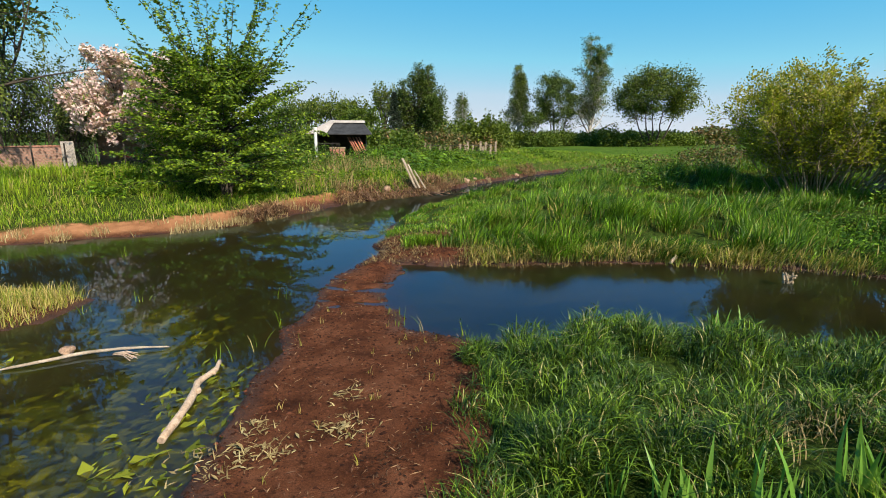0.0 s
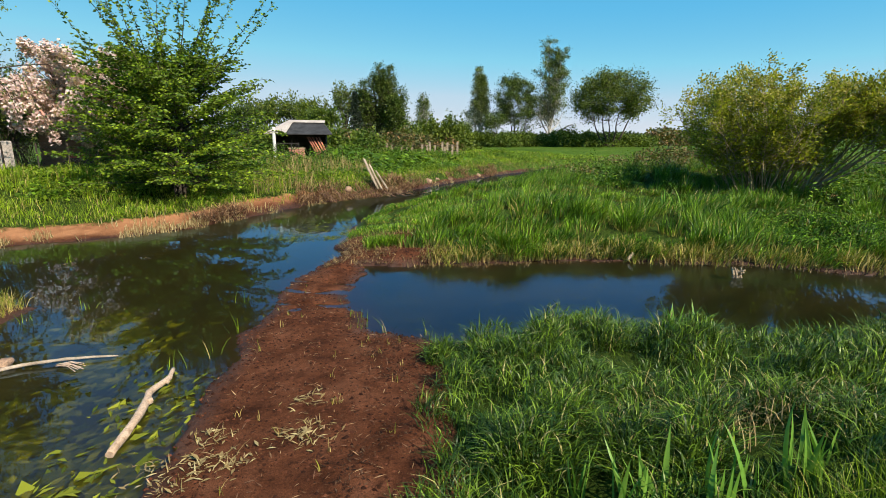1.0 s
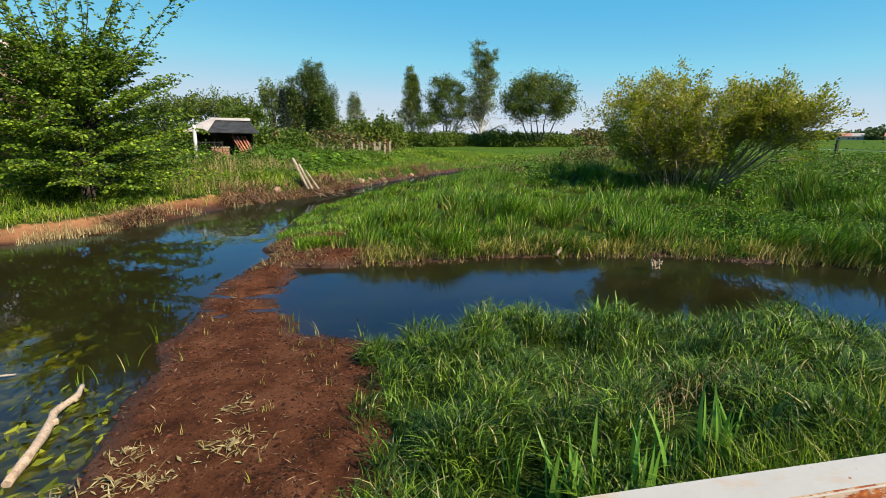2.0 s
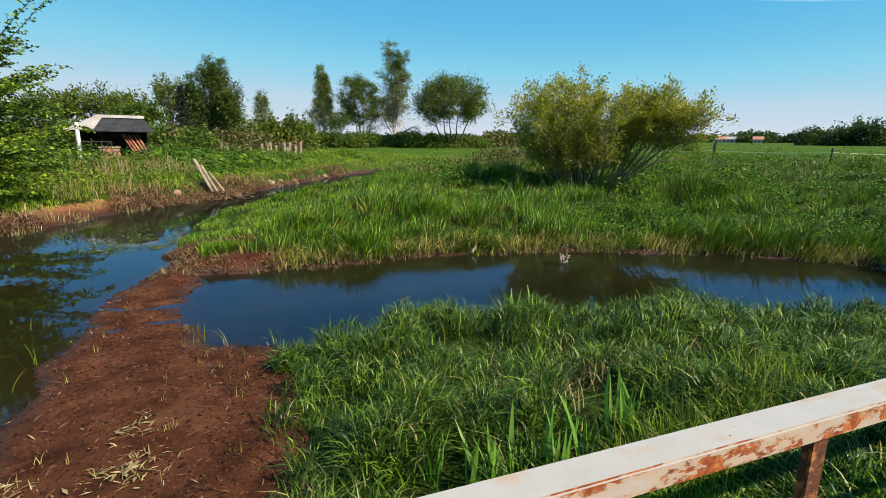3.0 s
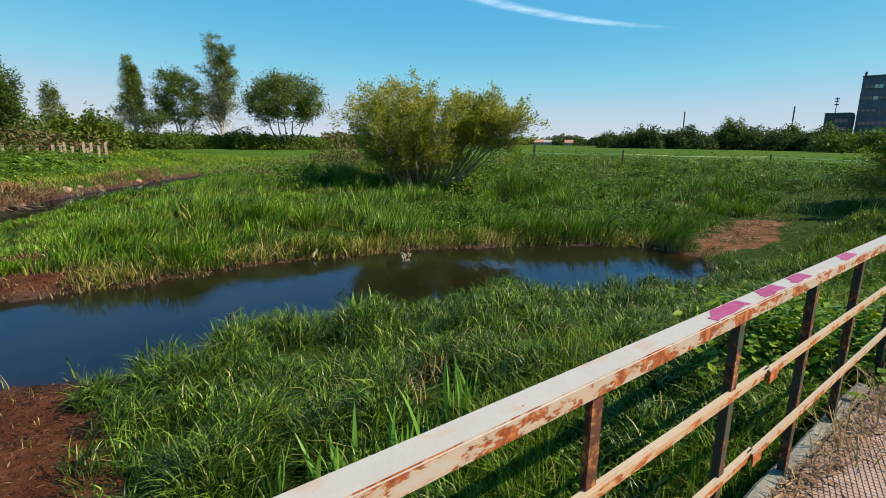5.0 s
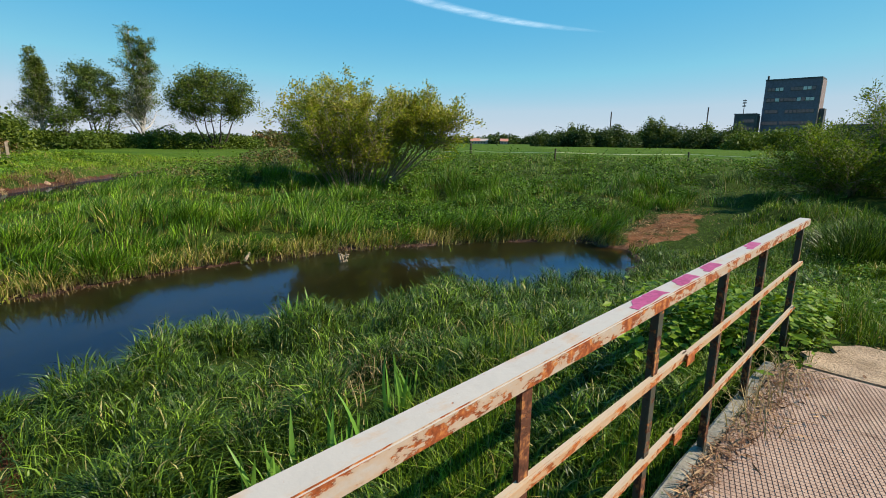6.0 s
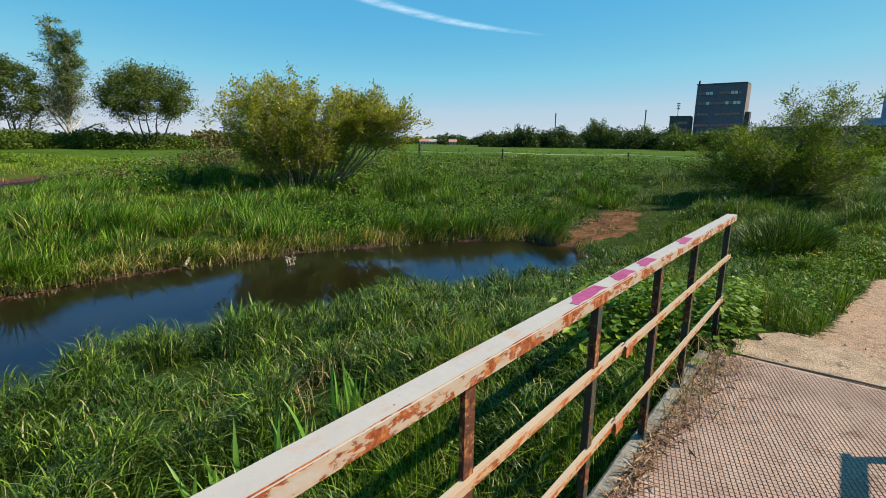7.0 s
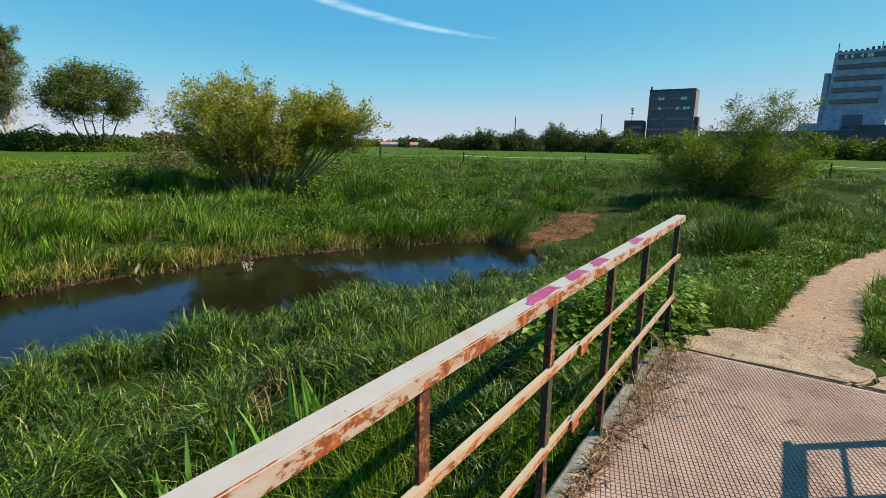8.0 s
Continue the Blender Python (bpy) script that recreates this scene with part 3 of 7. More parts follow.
def build_ground():
    xs, ys = axis(-4.5, 13, -18, 34, 0.10, 0.3, 2600, (-2.6, 0.7, 0.04)), axis(0.4, 11.5, -6, 50, 0.10, 0.3, 2600, (1.6, 9.5, 0.05))
    gx, gy = np.meshgrid(xs, ys)
    z, mud, damp, track, wet, shore = lie(gx, gy)
    nx, ny = len(xs), len(ys)
    idx = np.arange(nx * ny).reshape(ny, nx)
    quads = np.stack([idx[:-1, :-1], idx[:-1, 1:], idx[1:, 1:], idx[1:, :-1]], -1).reshape(-1, 4)
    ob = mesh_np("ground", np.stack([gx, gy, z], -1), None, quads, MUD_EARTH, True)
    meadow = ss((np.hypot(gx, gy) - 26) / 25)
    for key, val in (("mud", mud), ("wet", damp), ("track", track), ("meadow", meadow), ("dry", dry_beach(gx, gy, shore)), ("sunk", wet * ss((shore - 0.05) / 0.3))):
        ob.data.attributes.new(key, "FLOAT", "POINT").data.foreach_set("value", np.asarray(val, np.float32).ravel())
    tagged(ob, "reddish brown mud banks, grassy turf and a trodden path", "ground", kind="structure")


def build_water():
    bm = bmesh.new()
    vs = [bm.verts.new(p) for p in ((-30, -20, 0), (48, -20, 0), (48, 52, 0), (-30, 52, 0))]
    bm.faces.new(vs)
    ob = part("water", bm, WATER, None, "still murky green brown pond water with a blue-tinted sky reflection")
    ob.visible_shadow = False
    tagged(ob, category="water", kind="structure")


build_ground()
build_water()


# ---- blades, leaves and branches ----
def blades(name, x, y, height, width, bend, material, segs=3, z=None, label="", category="grass", lean=None):
    """Many grass blades in one mesh: each a tapering, bending strip."""
    n = len(x)
    z = ground_z(x, y) - 0.01 if z is None else z
    az = RNG.uniform(0, 2 * np.pi, n)
    bx, by = np.cos(az) * bend, np.sin(az) * bend
    if lean is not None:
        bx, by = bx + lean[0], by + lean[1]
    tw = az + np.pi / 2 + RNG.normal(0, 0.6, n)
    wx, wy = np.cos(tw) * width / 2, np.sin(tw) * width / 2
    rows, al = [], []
    for k in range(segs + 1):
        s = k / segs
        cx, cy = x + bx * height * s ** 1.8, y + by * height * s ** 1.8
        drop = np.hypot(bx, by)
        cz = z + height * (s - 0.38 * np.minimum(drop, 1.6) * s ** 2.4)
        if k < segs:
            w = (1 - 0.75 * s ** 1.5)
            rows += [np.stack([cx - wx * w, cy - wy * w, cz], -1), np.stack([cx + wx * w, cy + wy * w, cz], -1)]
            al += [np.full(n, s), np.full(n, s)]
        else:
            rows.append(np.stack([cx, cy, cz], -1))
            al.append(np.full(n, 1.0))
    per = 2 * segs + 1
    verts = np.stack(rows, 1).reshape(-1, 3)
    base = (np.arange(n) * per)[:, None]
    quads = np.concatenate([base + np.array([[2 * k, 2 * k + 1, 2 * k + 3, 2 * k + 2]]) for k in range(segs - 1)]) if segs > 1 else None
    tris = base + np.array([[2 * segs - 2, 2 * segs - 1, 2 * segs]])
    ob = mesh_np(name, verts, tris, quads, material, True, np.stack(al, 1))
    return tagged(ob, label, category, kind="stuff")


def leaf_cloud(pos, size, ratio=0.6, up=0.3, fold=0.25, along=None, aim=None):
    """Arrays of folded leaves, four corners each, lying at random tilts round pos."""
    n = len(pos)
    d = RNG.normal(0, 1, (n, 3)) if aim is None else aim + RNG.normal(0, 0.35, (n, 3))
    d[:, 2] *= 0.7
    d /= np.linalg.norm(d, axis=1)[:, None] + 1e-9
    nrm = RNG.normal(0, 1, (n, 3)) * (1 - up)
    nrm[:, 2] += up * 2
    side = np.cross(d, nrm)
    side /= np.linalg.norm(side, axis=1)[:, None] + 1e-9
    nn = np.cross(side, d)
    L, W = size[:, None], (size * ratio)[:, None]
    p0, p2 = pos, pos + d * L
    mid = pos + d * L * 0.45 + nn * L * fold * -0.3
    p1, p3 = mid - side * W * 0.5 + nn * L * fold * 0.5, mid + side * W * 0.5 + nn * L * fold * 0.5
    verts = np.stack([p0, p1, p2, p3], 1).reshape(-1, 3)
    b = (np.arange(n) * 4)[:, None]
    tris = np.concatenate([b + np.array([[0, 1, 2]]), b + np.array([[0, 2, 3]])])
    return verts, tris


def tubes(segs, sides=5):
    """Arrays of tapered tubes for (p0, p1, r0, r1) branch pieces."""
    a = np.array([s[0] for s in segs]); b = np.array([s[1] for s in segs])
    ra = np.array([s[2] for s in segs])[:, None]; rb = np.array([s[3] for s in segs])[:, None]
    d = b - a
    d /= np.linalg.norm(d, axis=1)[:, None] + 1e-9
    ref = np.where(np.abs(d[:, 2:3]) < 0.9, np.array([[0, 0, 1.0]]), np.array([[1.0, 0, 0]]))
    u = np.cross(d, ref)
    u /= np.linalg.norm(u, axis=1)[:, None] + 1e-9
    v = np.cross(d, u)
    rings = []
    for p, r in ((a, ra), (b, rb)):
        for k in range(sides):
            t = 2 * np.pi * k / sides
            rings.append(p + (u * np.cos(t) + v * np.sin(t)) * r)
    verts = np.stack(rings, 1).reshape(-1, 3)
    base = (np.arange(len(segs)) * 2 * sides)[:, None]
    quads = np.concatenate([base + np.array([[k, (k + 1) % sides, sides + (k + 1) % sides, sides + k]]) for k in range(sides)])
    return verts, quads


def grow(rand, stems, levels, segs, tips):
    """Branches out stems into segs (p0, p1, r0, r1) and leaf-bearing tips (p, direction).
    levels: one dict a level: n children, length factor, spread angle, rise, wiggle, steps."""
    def branch(p, d, length, r, level):
        L = levels[level]
        steps = L.get("steps", 4)
        pts = [p]
        for k in range(steps):
            d = (d + Vector([rand.gauss(0, L["wiggle"]) for _ in range(3)]) + Vector((0, 0, L["rise"]))).normalized()
            q = pts[-1] + d * (length / steps)
            r0, r1 = r * (1 - 0.8 * k / steps), r * (1 - 0.8 * (k + 1) / steps)
            segs.append((tuple(pts[-1]), tuple(q), r0, max(r1, 0.0025)))
            pts.append(q)
            if level == len(levels) - 1:
                tips.append((tuple(q), tuple(d)))
        if level + 1 < len(levels):
            for i in range(L["n"]):
                f = L.get("from", 0.2) + (1 - L.get("from", 0.2)) * (i + rand.random()) / L["n"]
                k = min(int(f * steps), steps - 1)
                at = pts[k].lerp(pts[k + 1], f * steps - k)
                ax = Vector([rand.gauss(0, 1) for _ in range(3)]).cross(d).normalized()
                nd = (Matrix.Rotation(radians(L["angle"] * rand.uniform(0.6, 1.3)), 3, ax) @ d).normalized()
                branch(at, nd, length * L["ratio"] * (1.15 - 0.6 * f * L.get("taper", 1.0)) * rand.uniform(0.7, 1.2), r * (1 - 0.8 * f) * 0.6 + 0.003, level + 1)
    for p, d, length, r in stems:
        branch(Vector(p), Vector(d).normalized(), length, r, 0)


def tree(name, at, stems, levels, bark, leaf, per_tip, leaf_size, scatter, label, category="tree", seed=0, ratio=0.6, up=0.3, fit=None, extra=None, sides=5, group="", crown_name="crown", hang=0.0, prune=None):
    """A thing: an Empty at the foot with trunk and crown. extra: (name, material, per_tip, size, label) of blossoms."""
    rand = random.Random(seed)
    segs, tips = [], []
    grow(rand, stems, levels, segs, tips)
    if fit:
        hi = max(t[0][2] for t in tips)
        rad = np.percentile([math.hypot(t[0][0], t[0][1]) for t in tips], 95)
        k, q = fit[1] / hi, fit[0] / rad
        sc = lambda p: (p[0] * q, p[1] * q, p[2] * k)
        segs = [(sc(a), sc(b), r, s) for a, b, r, s in segs]
        tips = [(sc(p), d) for p, d in tips]
    if prune:
        tips = [t for t in tips if prune(t[0], rand)]
    root = thing(name, (at[0], at[1], float(ground_z(at[0], at[1])) - 0.04), label, category, group)
    v, q = tubes(segs, sides)
    under(mesh_np("trunk", v, None, q, bark, True), root)
    tp = np.array([t[0] for t in tips]); td = np.array([t[1] for t in tips])

    def cloud(nm, mt, n, size, sc_, rt):
        pos = np.repeat(tp, n, 0) + RNG.normal(0, sc_, (len(tp) * n, 3))
        pos[:, 2] = np.maximum(pos[:, 2], 0.05)
        aim = np.repeat(td, n, 0) - np.array([0, 0, hang])
        vv, tt = leaf_cloud(pos, RNG.uniform(0.6, 1.3, len(pos)) * size, rt, up, aim=aim)
        return under(mesh_np(nm, vv, tt, None, mt), root)
    cloud(crown_name, leaf, per_tip, leaf_size, scatter, ratio)
    if extra:
        up_high = tp[:, 2] >= extra[5]
        tp, td = tp[up_high], td[up_high]
        ob = cloud(extra[0], extra[1], extra[2], extra[3], scatter * 1.1, 0.9)
        tagged(ob, extra[4])
    return root


# ---- the footbridge ----
DECK_Z, END_X = 0.90, 4.32


def build_bridge():
    root = thing("footbridge", (0, 0, 0), "narrow steel footbridge with a worn grip-plate deck", "bridge")
    part("deck_plate", box((-7, -1.02, DECK_Z - 0.03), (END_X, 0.585, DECK_Z - 0.004), 0.002), PLATE, root)
    # raised square studs of the grip plate
    slant = radians(18.5)
    ca, sa = math.cos(slant), math.sin(slant)
    gu, gv = np.meshgrid(np.arange(-2.0, 4.8, 0.028), np.arange(-2.6, 1.2, 0.0225))
    cx, cy = (gu * ca - gv * sa).ravel(), (gu * sa + gv * ca).ravel()
    on = (cx > -1.6) & (cx < END_X - 0.03) & (cy > -1.0) & (cy < 0.565)
    cx, cy, rise = cx[on], cy[on], 0.0045
    z0 = DECK_Z - 0.0045
    corners = [(-1, -1), (1, -1), (1, 1), (-1, 1)]
    def ring(hu, hv, z):
        return [np.stack([cx + a * hu * ca - b * hv * sa, cy + a * hu * sa + b * hv * ca, np.full(len(cx), z)], -1) for a, b in corners]
    low, high = ring(0.0128, 0.0093, z0), ring(0.0120, 0.0082, z0 + rise)
    verts = np.stack(low + high, 1).reshape(-1, 3)
    base = (np.arange(len(cx)) * 8)[:, None]
    quads = np.concatenate([base + np.array([f]) for f in ([4, 5, 6, 7], [0, 1, 5, 4], [1, 2, 6, 5], [2, 3, 7, 6], [3, 0, 4, 7])])
    studs = under(mesh_np("grip_stud", verts, None, quads, PLATE), root)
    tagged(studs, "rows of small raised square studs", kind="stuff")
    for y0, y1 in ((0.60, 0.675), (-1.105, -1.03)):
        bm = bmesh.new()
        add_box(bm, (-7, y0, DECK_Z - 0.14), (END_X - 0.1, y1, DECK_Z + 0.012), 0.012)
        bmesh.ops.subdivide_edges(bm, edges=[e for e in bm.edges if e.calc_length() > 2], cuts=60)
        for v in bm.verts:
            v.co += Vector((0, 0.008, 0.008)) * (noise.noise(v.co * 2.5) + 0.4 * noise.noise(v.co * 9))
        part("curb", bm, CURB, root, "crumbling mossy edge curb")
    for y in (-0.9, 0.45):
        part("girder", box((-7, y - 0.06, DECK_Z - 0.27), (END_X - 0.15, y + 0.06, DECK_Z - 0.032), 0.005), STEEL_DARK, root)
    part("abutment", box((END_X - 0.30, -1.2, 0.05), (END_X - 0.02, 0.75, DECK_Z - 0.275), 0.01), CONCRETE, root)


def u_profile(w, h, t):
    return [(-w / 2, 0), (w / 2, 0), (w / 2, -h), (w / 2 - t, -h), (w / 2 - t, -t), (-w / 2 + t, -t), (-w / 2 + t, -h), (-w / 2, -h)]


def l_profile(w, t):
    return [(0, 0), (w, 0), (w, t), (t, t), (t, w), (0, w)]


def paint_mark(x0, x1, y0, y1, z, seed, parent):
    """A ragged sprayed patch lying on the rail's top face."""
    rand = random.Random(seed)
    bm = bmesh.new()
    pts = []
    for k in range(9):
        f = k / 8
        pts.append((x0 + (x1 - x0) * f, y0 + rand.uniform(0, 0.006) + 0.035 * f * (0.3 + 0.2 * math.sin(f * 9 + seed)) * 0.6))
    for k in range(9):
        f = 1 - k / 8
        pts.append((x0 + (x1 - x0) * f + rand.uniform(-0.01, 0.01), y1 - rand.uniform(0, 0.006) - (0.03 * (1 - f) if f < 0.25 else 0)))
    bm.faces.new([bm.verts.new((px, py, z)) for px, py in pts])
    got = bmesh.ops.extrude_face_region(bm, geom=list(bm.faces))
    for v in got["geom"]:
        if isinstance(v, bmesh.types.BMVert):
            v.co.z += 0.0006
    bmesh.ops.recalc_face_normals(bm, faces=bm.faces)
    part("paint_mark", bm, PINK, parent, "magenta spray paint patch")


def build_railing(y, sgn, end, posts, label, marks):
    root = thing("railing", (0, y, 0), label, "railing", "bridge railings")
    top = profile_bar(u_profile(0.072, 0.046, 0.006), (-6, 0.035 * sgn, 1.905), (end, 0.035 * sgn, 1.905))
    bmesh.ops.bevel(top, geom=[e for e in top.edges if e.calc_length() > 1 and e.verts[0].co.z > 1.904], offset=0.004, segments=2, affect="EDGES")
    rail = part("top_rail", top, RAIL_PAINT, root, "white paint flaking off a rusty steel top rail")
    if marks:
        for k, (a, b) in enumerate(marks):
            paint_mark(a, b, 0.004, 0.066, 1.9056, k + 1, rail)
    for z, cut, nm in ((1.60, 2.205, "middle_rail"), (1.265, 2.165, "lower_rail")):
        for k, (a, b) in enumerate(((-6, cut + 0.05), (cut, end - 0.09))):
            off = (-0.004 if k else 0.005) * sgn
            bm = box((a, off - 0.004, z - 0.029 + 0.004 * k), (b, off + 0.0035, z + 0.004 * k), 0.0015)
            add_box(bm, (a, off - 0.004 if sgn < 0 else off + 0.0035, z - 0.006), (b, off - 0.02 if sgn < 0 else off + 0.02, z - 0.0005), 0.001)
            part(nm, bm, BAR_PAINT, root, "cream painted flat bar with rust")
        if marks:
            part("joint_plate", box((cut - 0.012, -0.0145 * sgn, z - 0.044), (cut + 0.075, -0.0095 * sgn, z + 0.004), 0.001), BAR_RUST, root, "rusty bolted joint plate")
    for k, px in enumerate(posts):
        bm = profile_bar(l_profile(0.042, 0.006), (px, 0.014 * sgn, 0.45), (px, 0.014 * sgn, 1.898 if px < end - 0.1 else 1.88))
        part("post", bm, POST_RUST if px < 1.5 else POST_PAINT, root)
    return root


build_bridge()
build_railing(0.60, 1, 4.66, [-5.3, -4.5, -3.7, -2.9, -2.1, -1.3, -0.48, 0.33, 1.14, 1.96, 2.75, 3.50, 4.56], "bridge railing with flaking white and rusty rails", [(1.71, 1.98), (2.10, 2.30), (2.41, 2.60), (3.07, 3.30)])
build_railing(-1.05, -1, 3.98, [-5.3, -4.5, -3.7, -2.9, -2.1, -1.3, -0.48, 0.33, 1.14, 1.96, 2.75, 3.40, 3.92], "matching bridge railing across the deck", [])


def build_slab():
    """Broken concrete apron at the bridge's end, cracked into pieces."""
    root = thing("concrete_apron", (0, 0, 0), "cracked sandy concrete apron at the end of the deck", "concrete slab")
    outlines = [
        [(4.324, 0.47), (4.60, 0.50), (4.80, 0.37), (5.05, 0.27), (5.12, 0.02), (5.02, -0.25), (4.90, -0.45), (4.72, -0.72), (4.50, -0.66), (4.324, -0.55)],
        [(4.33, -0.60), (4.48, -0.70), (4.66, -0.77), (4.72, -0.95), (4.52, -1.15), (4.33, -1.10)],
    ]
    for k, pts in enumerate(outlines):
        bm = bmesh.new()
        dense = []
        for (ax, ay), (bx, by) in zip(pts, pts[1:] + pts[:1]):
            for f in (0, 0.25, 0.5, 0.75):
                p = Vector((ax + (bx - ax) * f, ay + (by - ay) * f, 0))
                loose = 0.09 if p.x > 4.4 else 0.0
                dense.append((p.x + loose * noise.noise(p * 6), p.y + loose * noise.noise(p * 7 + Vector((3, 1, 0)))))
        f = bm.faces.new([bm.verts.new((px, py, 0.80)) for px, py in dense])
        got = bmesh.ops.extrude_face_region(bm, geom=[f])
        tops = [v for v in got["geom"] if isinstance(v, bmesh.types.BMVert)]
        for v in tops:
            v.co.z = 0.912 + 0.003 * k + 0.014 * noise.noise(v.co * 3)
        tf = [g for g in got["geom"] if isinstance(g, bmesh.types.BMFace)]
        bmesh.ops.recalc_face_normals(bm, faces=bm.faces)
        bmesh.ops.bevel(bm, geom=[e for e in bm.edges if e.verts[0] in tops and e.verts[1] in tops], offset=0.012, segments=2, affect="EDGES")
        part("slab_piece", bm, CONCRETE, root)


build_slab()


# ---- grass ----
def scatter_in(n, x0, x1, y0, y1):
    return RNG.uniform(x0, x1, n), RNG.uniform(y0, y1, n)


def kept(keep, *arrays):
    return [a[keep] for a in arrays]


def off_deck(x, y):
    return ~(((np.abs(y + 0.21) < 0.92) & (x < 4.33)) | ((np.abs(y + 0.38) < 0.78) & (x < 5.15)))


def spit_edge(y):
    return 0.08 + (vnoise(y * 0 + 3.3, y, 0.5, 21) - 0.5) * 0.35 - 0.25 * ss((3.4 - y) / 1.0) - 0.1 * ss((y - 4.5) / 1.0)


def sway(x, y, scale, seed, much):
    """The way tufts of grass lean, tuft by tuft."""
    return (vnoise(x, y, scale, seed) - 0.5) * much, (vnoise(x, y, scale, seed + 1) - 0.5) * much


def tufted(n, x0, x1, y0, y1, spacing, radius, splay):
    """Grass growing in tufts: places, outward lean and height of each blade."""
    m = int((x1 - x0) * (y1 - y0) / spacing ** 2)
    cx, cy = scatter_in(m, x0, x1, y0, y1)
    hc, rc = RNG.uniform(0.55, 1.3, m), radius * RNG.uniform(0.6, 1.4, m)
    k = RNG.integers(0, m, n)
    ang, q = RNG.uniform(0, 6.283, n), np.sqrt(RNG.random(n))
    dx, dy = np.cos(ang) * q, np.sin(ang) * q
    tilt = sway(cx, cy, 1.5, 199, 0.7)
    return cx[k] + dx * rc[k], cy[k] + dy * rc[k], dx * splay + tilt[0][k], dy * splay + tilt[1][k], hc[k] * (1 - 0.4 * q * q)


def build_near_grass():
    # tall fine grass on the near bank
    x, y, lx, ly, hc = tufted(190000, -0.6, 10.5, 0.72, 6.2, 0.44, 0.27, 0.5)
    z, mud, damp, track, wet, shore = lie(x, y)
    clump = vnoise(x, y, 0.42, 31)
    dens = (0.12 + 1.1 * ss((clump - 0.2) / 0.5)) * ss((x - spit_edge(y)) / 0.35) * ss((13 - np.hypot(x, y)) / 6)
    dens *= 1 - 0.8 * ss((0.42 - vnoise(x, y, 0.9, 37)) / 0.12) * ss((y - 2.2) / 0.5) * ss((3.4 - y) / 0.5)
    keep = (~wet) & (RNG.random(len(x)) < dens)
    x, y, z, clump, lx, ly, hc = kept(keep & (y > 0.72), x, y, z, clump, lx, ly, hc)
    tall = (0.16 + 0.24 * ss((y - 1.5 - 0.14 * x) / 1.1)) * (0.45 + 0.75 * clump) * (0.05 + 1.05 * hc)
    n = len(x)
    stem = RNG.random(n) < 0.30
    h = np.where(stem, tall * RNG.uniform(0.6, 1.2, n), RNG.uniform(0.08, 0.19, n))
    lift = np.where(stem, 0.0, tall * RNG.uniform(0.0, 0.85, n))
    bend = np.where(stem, np.abs(RNG.normal(0.35, 0.3, n)), RNG.uniform(0.4, 1.5, n))
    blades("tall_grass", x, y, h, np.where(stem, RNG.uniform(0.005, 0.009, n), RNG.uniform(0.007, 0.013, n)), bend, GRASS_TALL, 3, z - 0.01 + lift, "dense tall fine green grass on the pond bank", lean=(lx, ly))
    x, y = 2.3 + RNG.normal(0, 0.55, 700), 3.25 + RNG.normal(0, 0.2, 700)
    x, y = kept(vnoise(x, y, 0.35, 157) > 0.4, x, y)
    blades("dead_thatch", x, y, RNG.uniform(0.06, 0.22, len(x)), RNG.uniform(0.006, 0.011, len(x)), RNG.uniform(0.3, 1.4, len(x)), STRAW, 3, ground_z(x, y) + RNG.uniform(0, 0.08, len(x)), "pale dead thatch among the green grass", "straw")
    # short turf beside the railing and the path
    x, y = scatter_in(230000, 0.4, 16, -5, 3.2)
    z, mud, damp, track, wet, shore = lie(x, y)
    clump = vnoise(x, y, 0.3, 33)
    reach = np.hypot(x, y)
    dens = (0.25 + 0.9 * clump) * (1 - ss((track - 0.25) / 0.3)) * ss((17 - reach) / 8) * (off_deck(x, y))
    dens *= np.where(y < -1.3, 0.5, 1.0) * np.where(y > 0.65, ss((2.6 + 0.12 * x - y) / 0.8), 1.0)
    keep = (~wet) & (RNG.random(len(x)) < dens) & ((y > 0.69) | (x > 4.34))
    x, y, z, clump = kept(keep, x, y, z, clump)
    h = (0.07 + 0.16 * clump) * RNG.uniform(0.6, 1.3, len(x)) * (1 + 0.9 * ss((vnoise(x, y, 1.2, 35) - 0.6) / 0.15))
    blades("short_grass", x, y, h, RNG.uniform(0.005, 0.010, len(x)) * np.clip(np.hypot(x, y) / 5, 0.8, 2), np.abs(RNG.normal(0.6, 0.4, len(x))), GRASS_LAWN, 2, z - 0.008, "short green turf beside the railing and path")


def build_hummock():
    n = 5000
    a, q = RNG.uniform(0, 6.283, n), np.sqrt(RNG.random(n))
    dx, dy = np.cos(a) * q, np.sin(a) * q
    x, y = 11.2 + dx * 1.3, 0.75 + dy * 0.75
    blades("hummock_grass", x, y, (0.7 - 0.35 * q * q) * RNG.uniform(0.6, 1.1, n), RNG.uniform(0.010, 0.018, n), np.abs(RNG.normal(0.3, 0.25, n)), GRASS_TALL, 3, None, "tall dark grass hummock beside the path", lean=(0.5 * dx, 0.5 * dy))


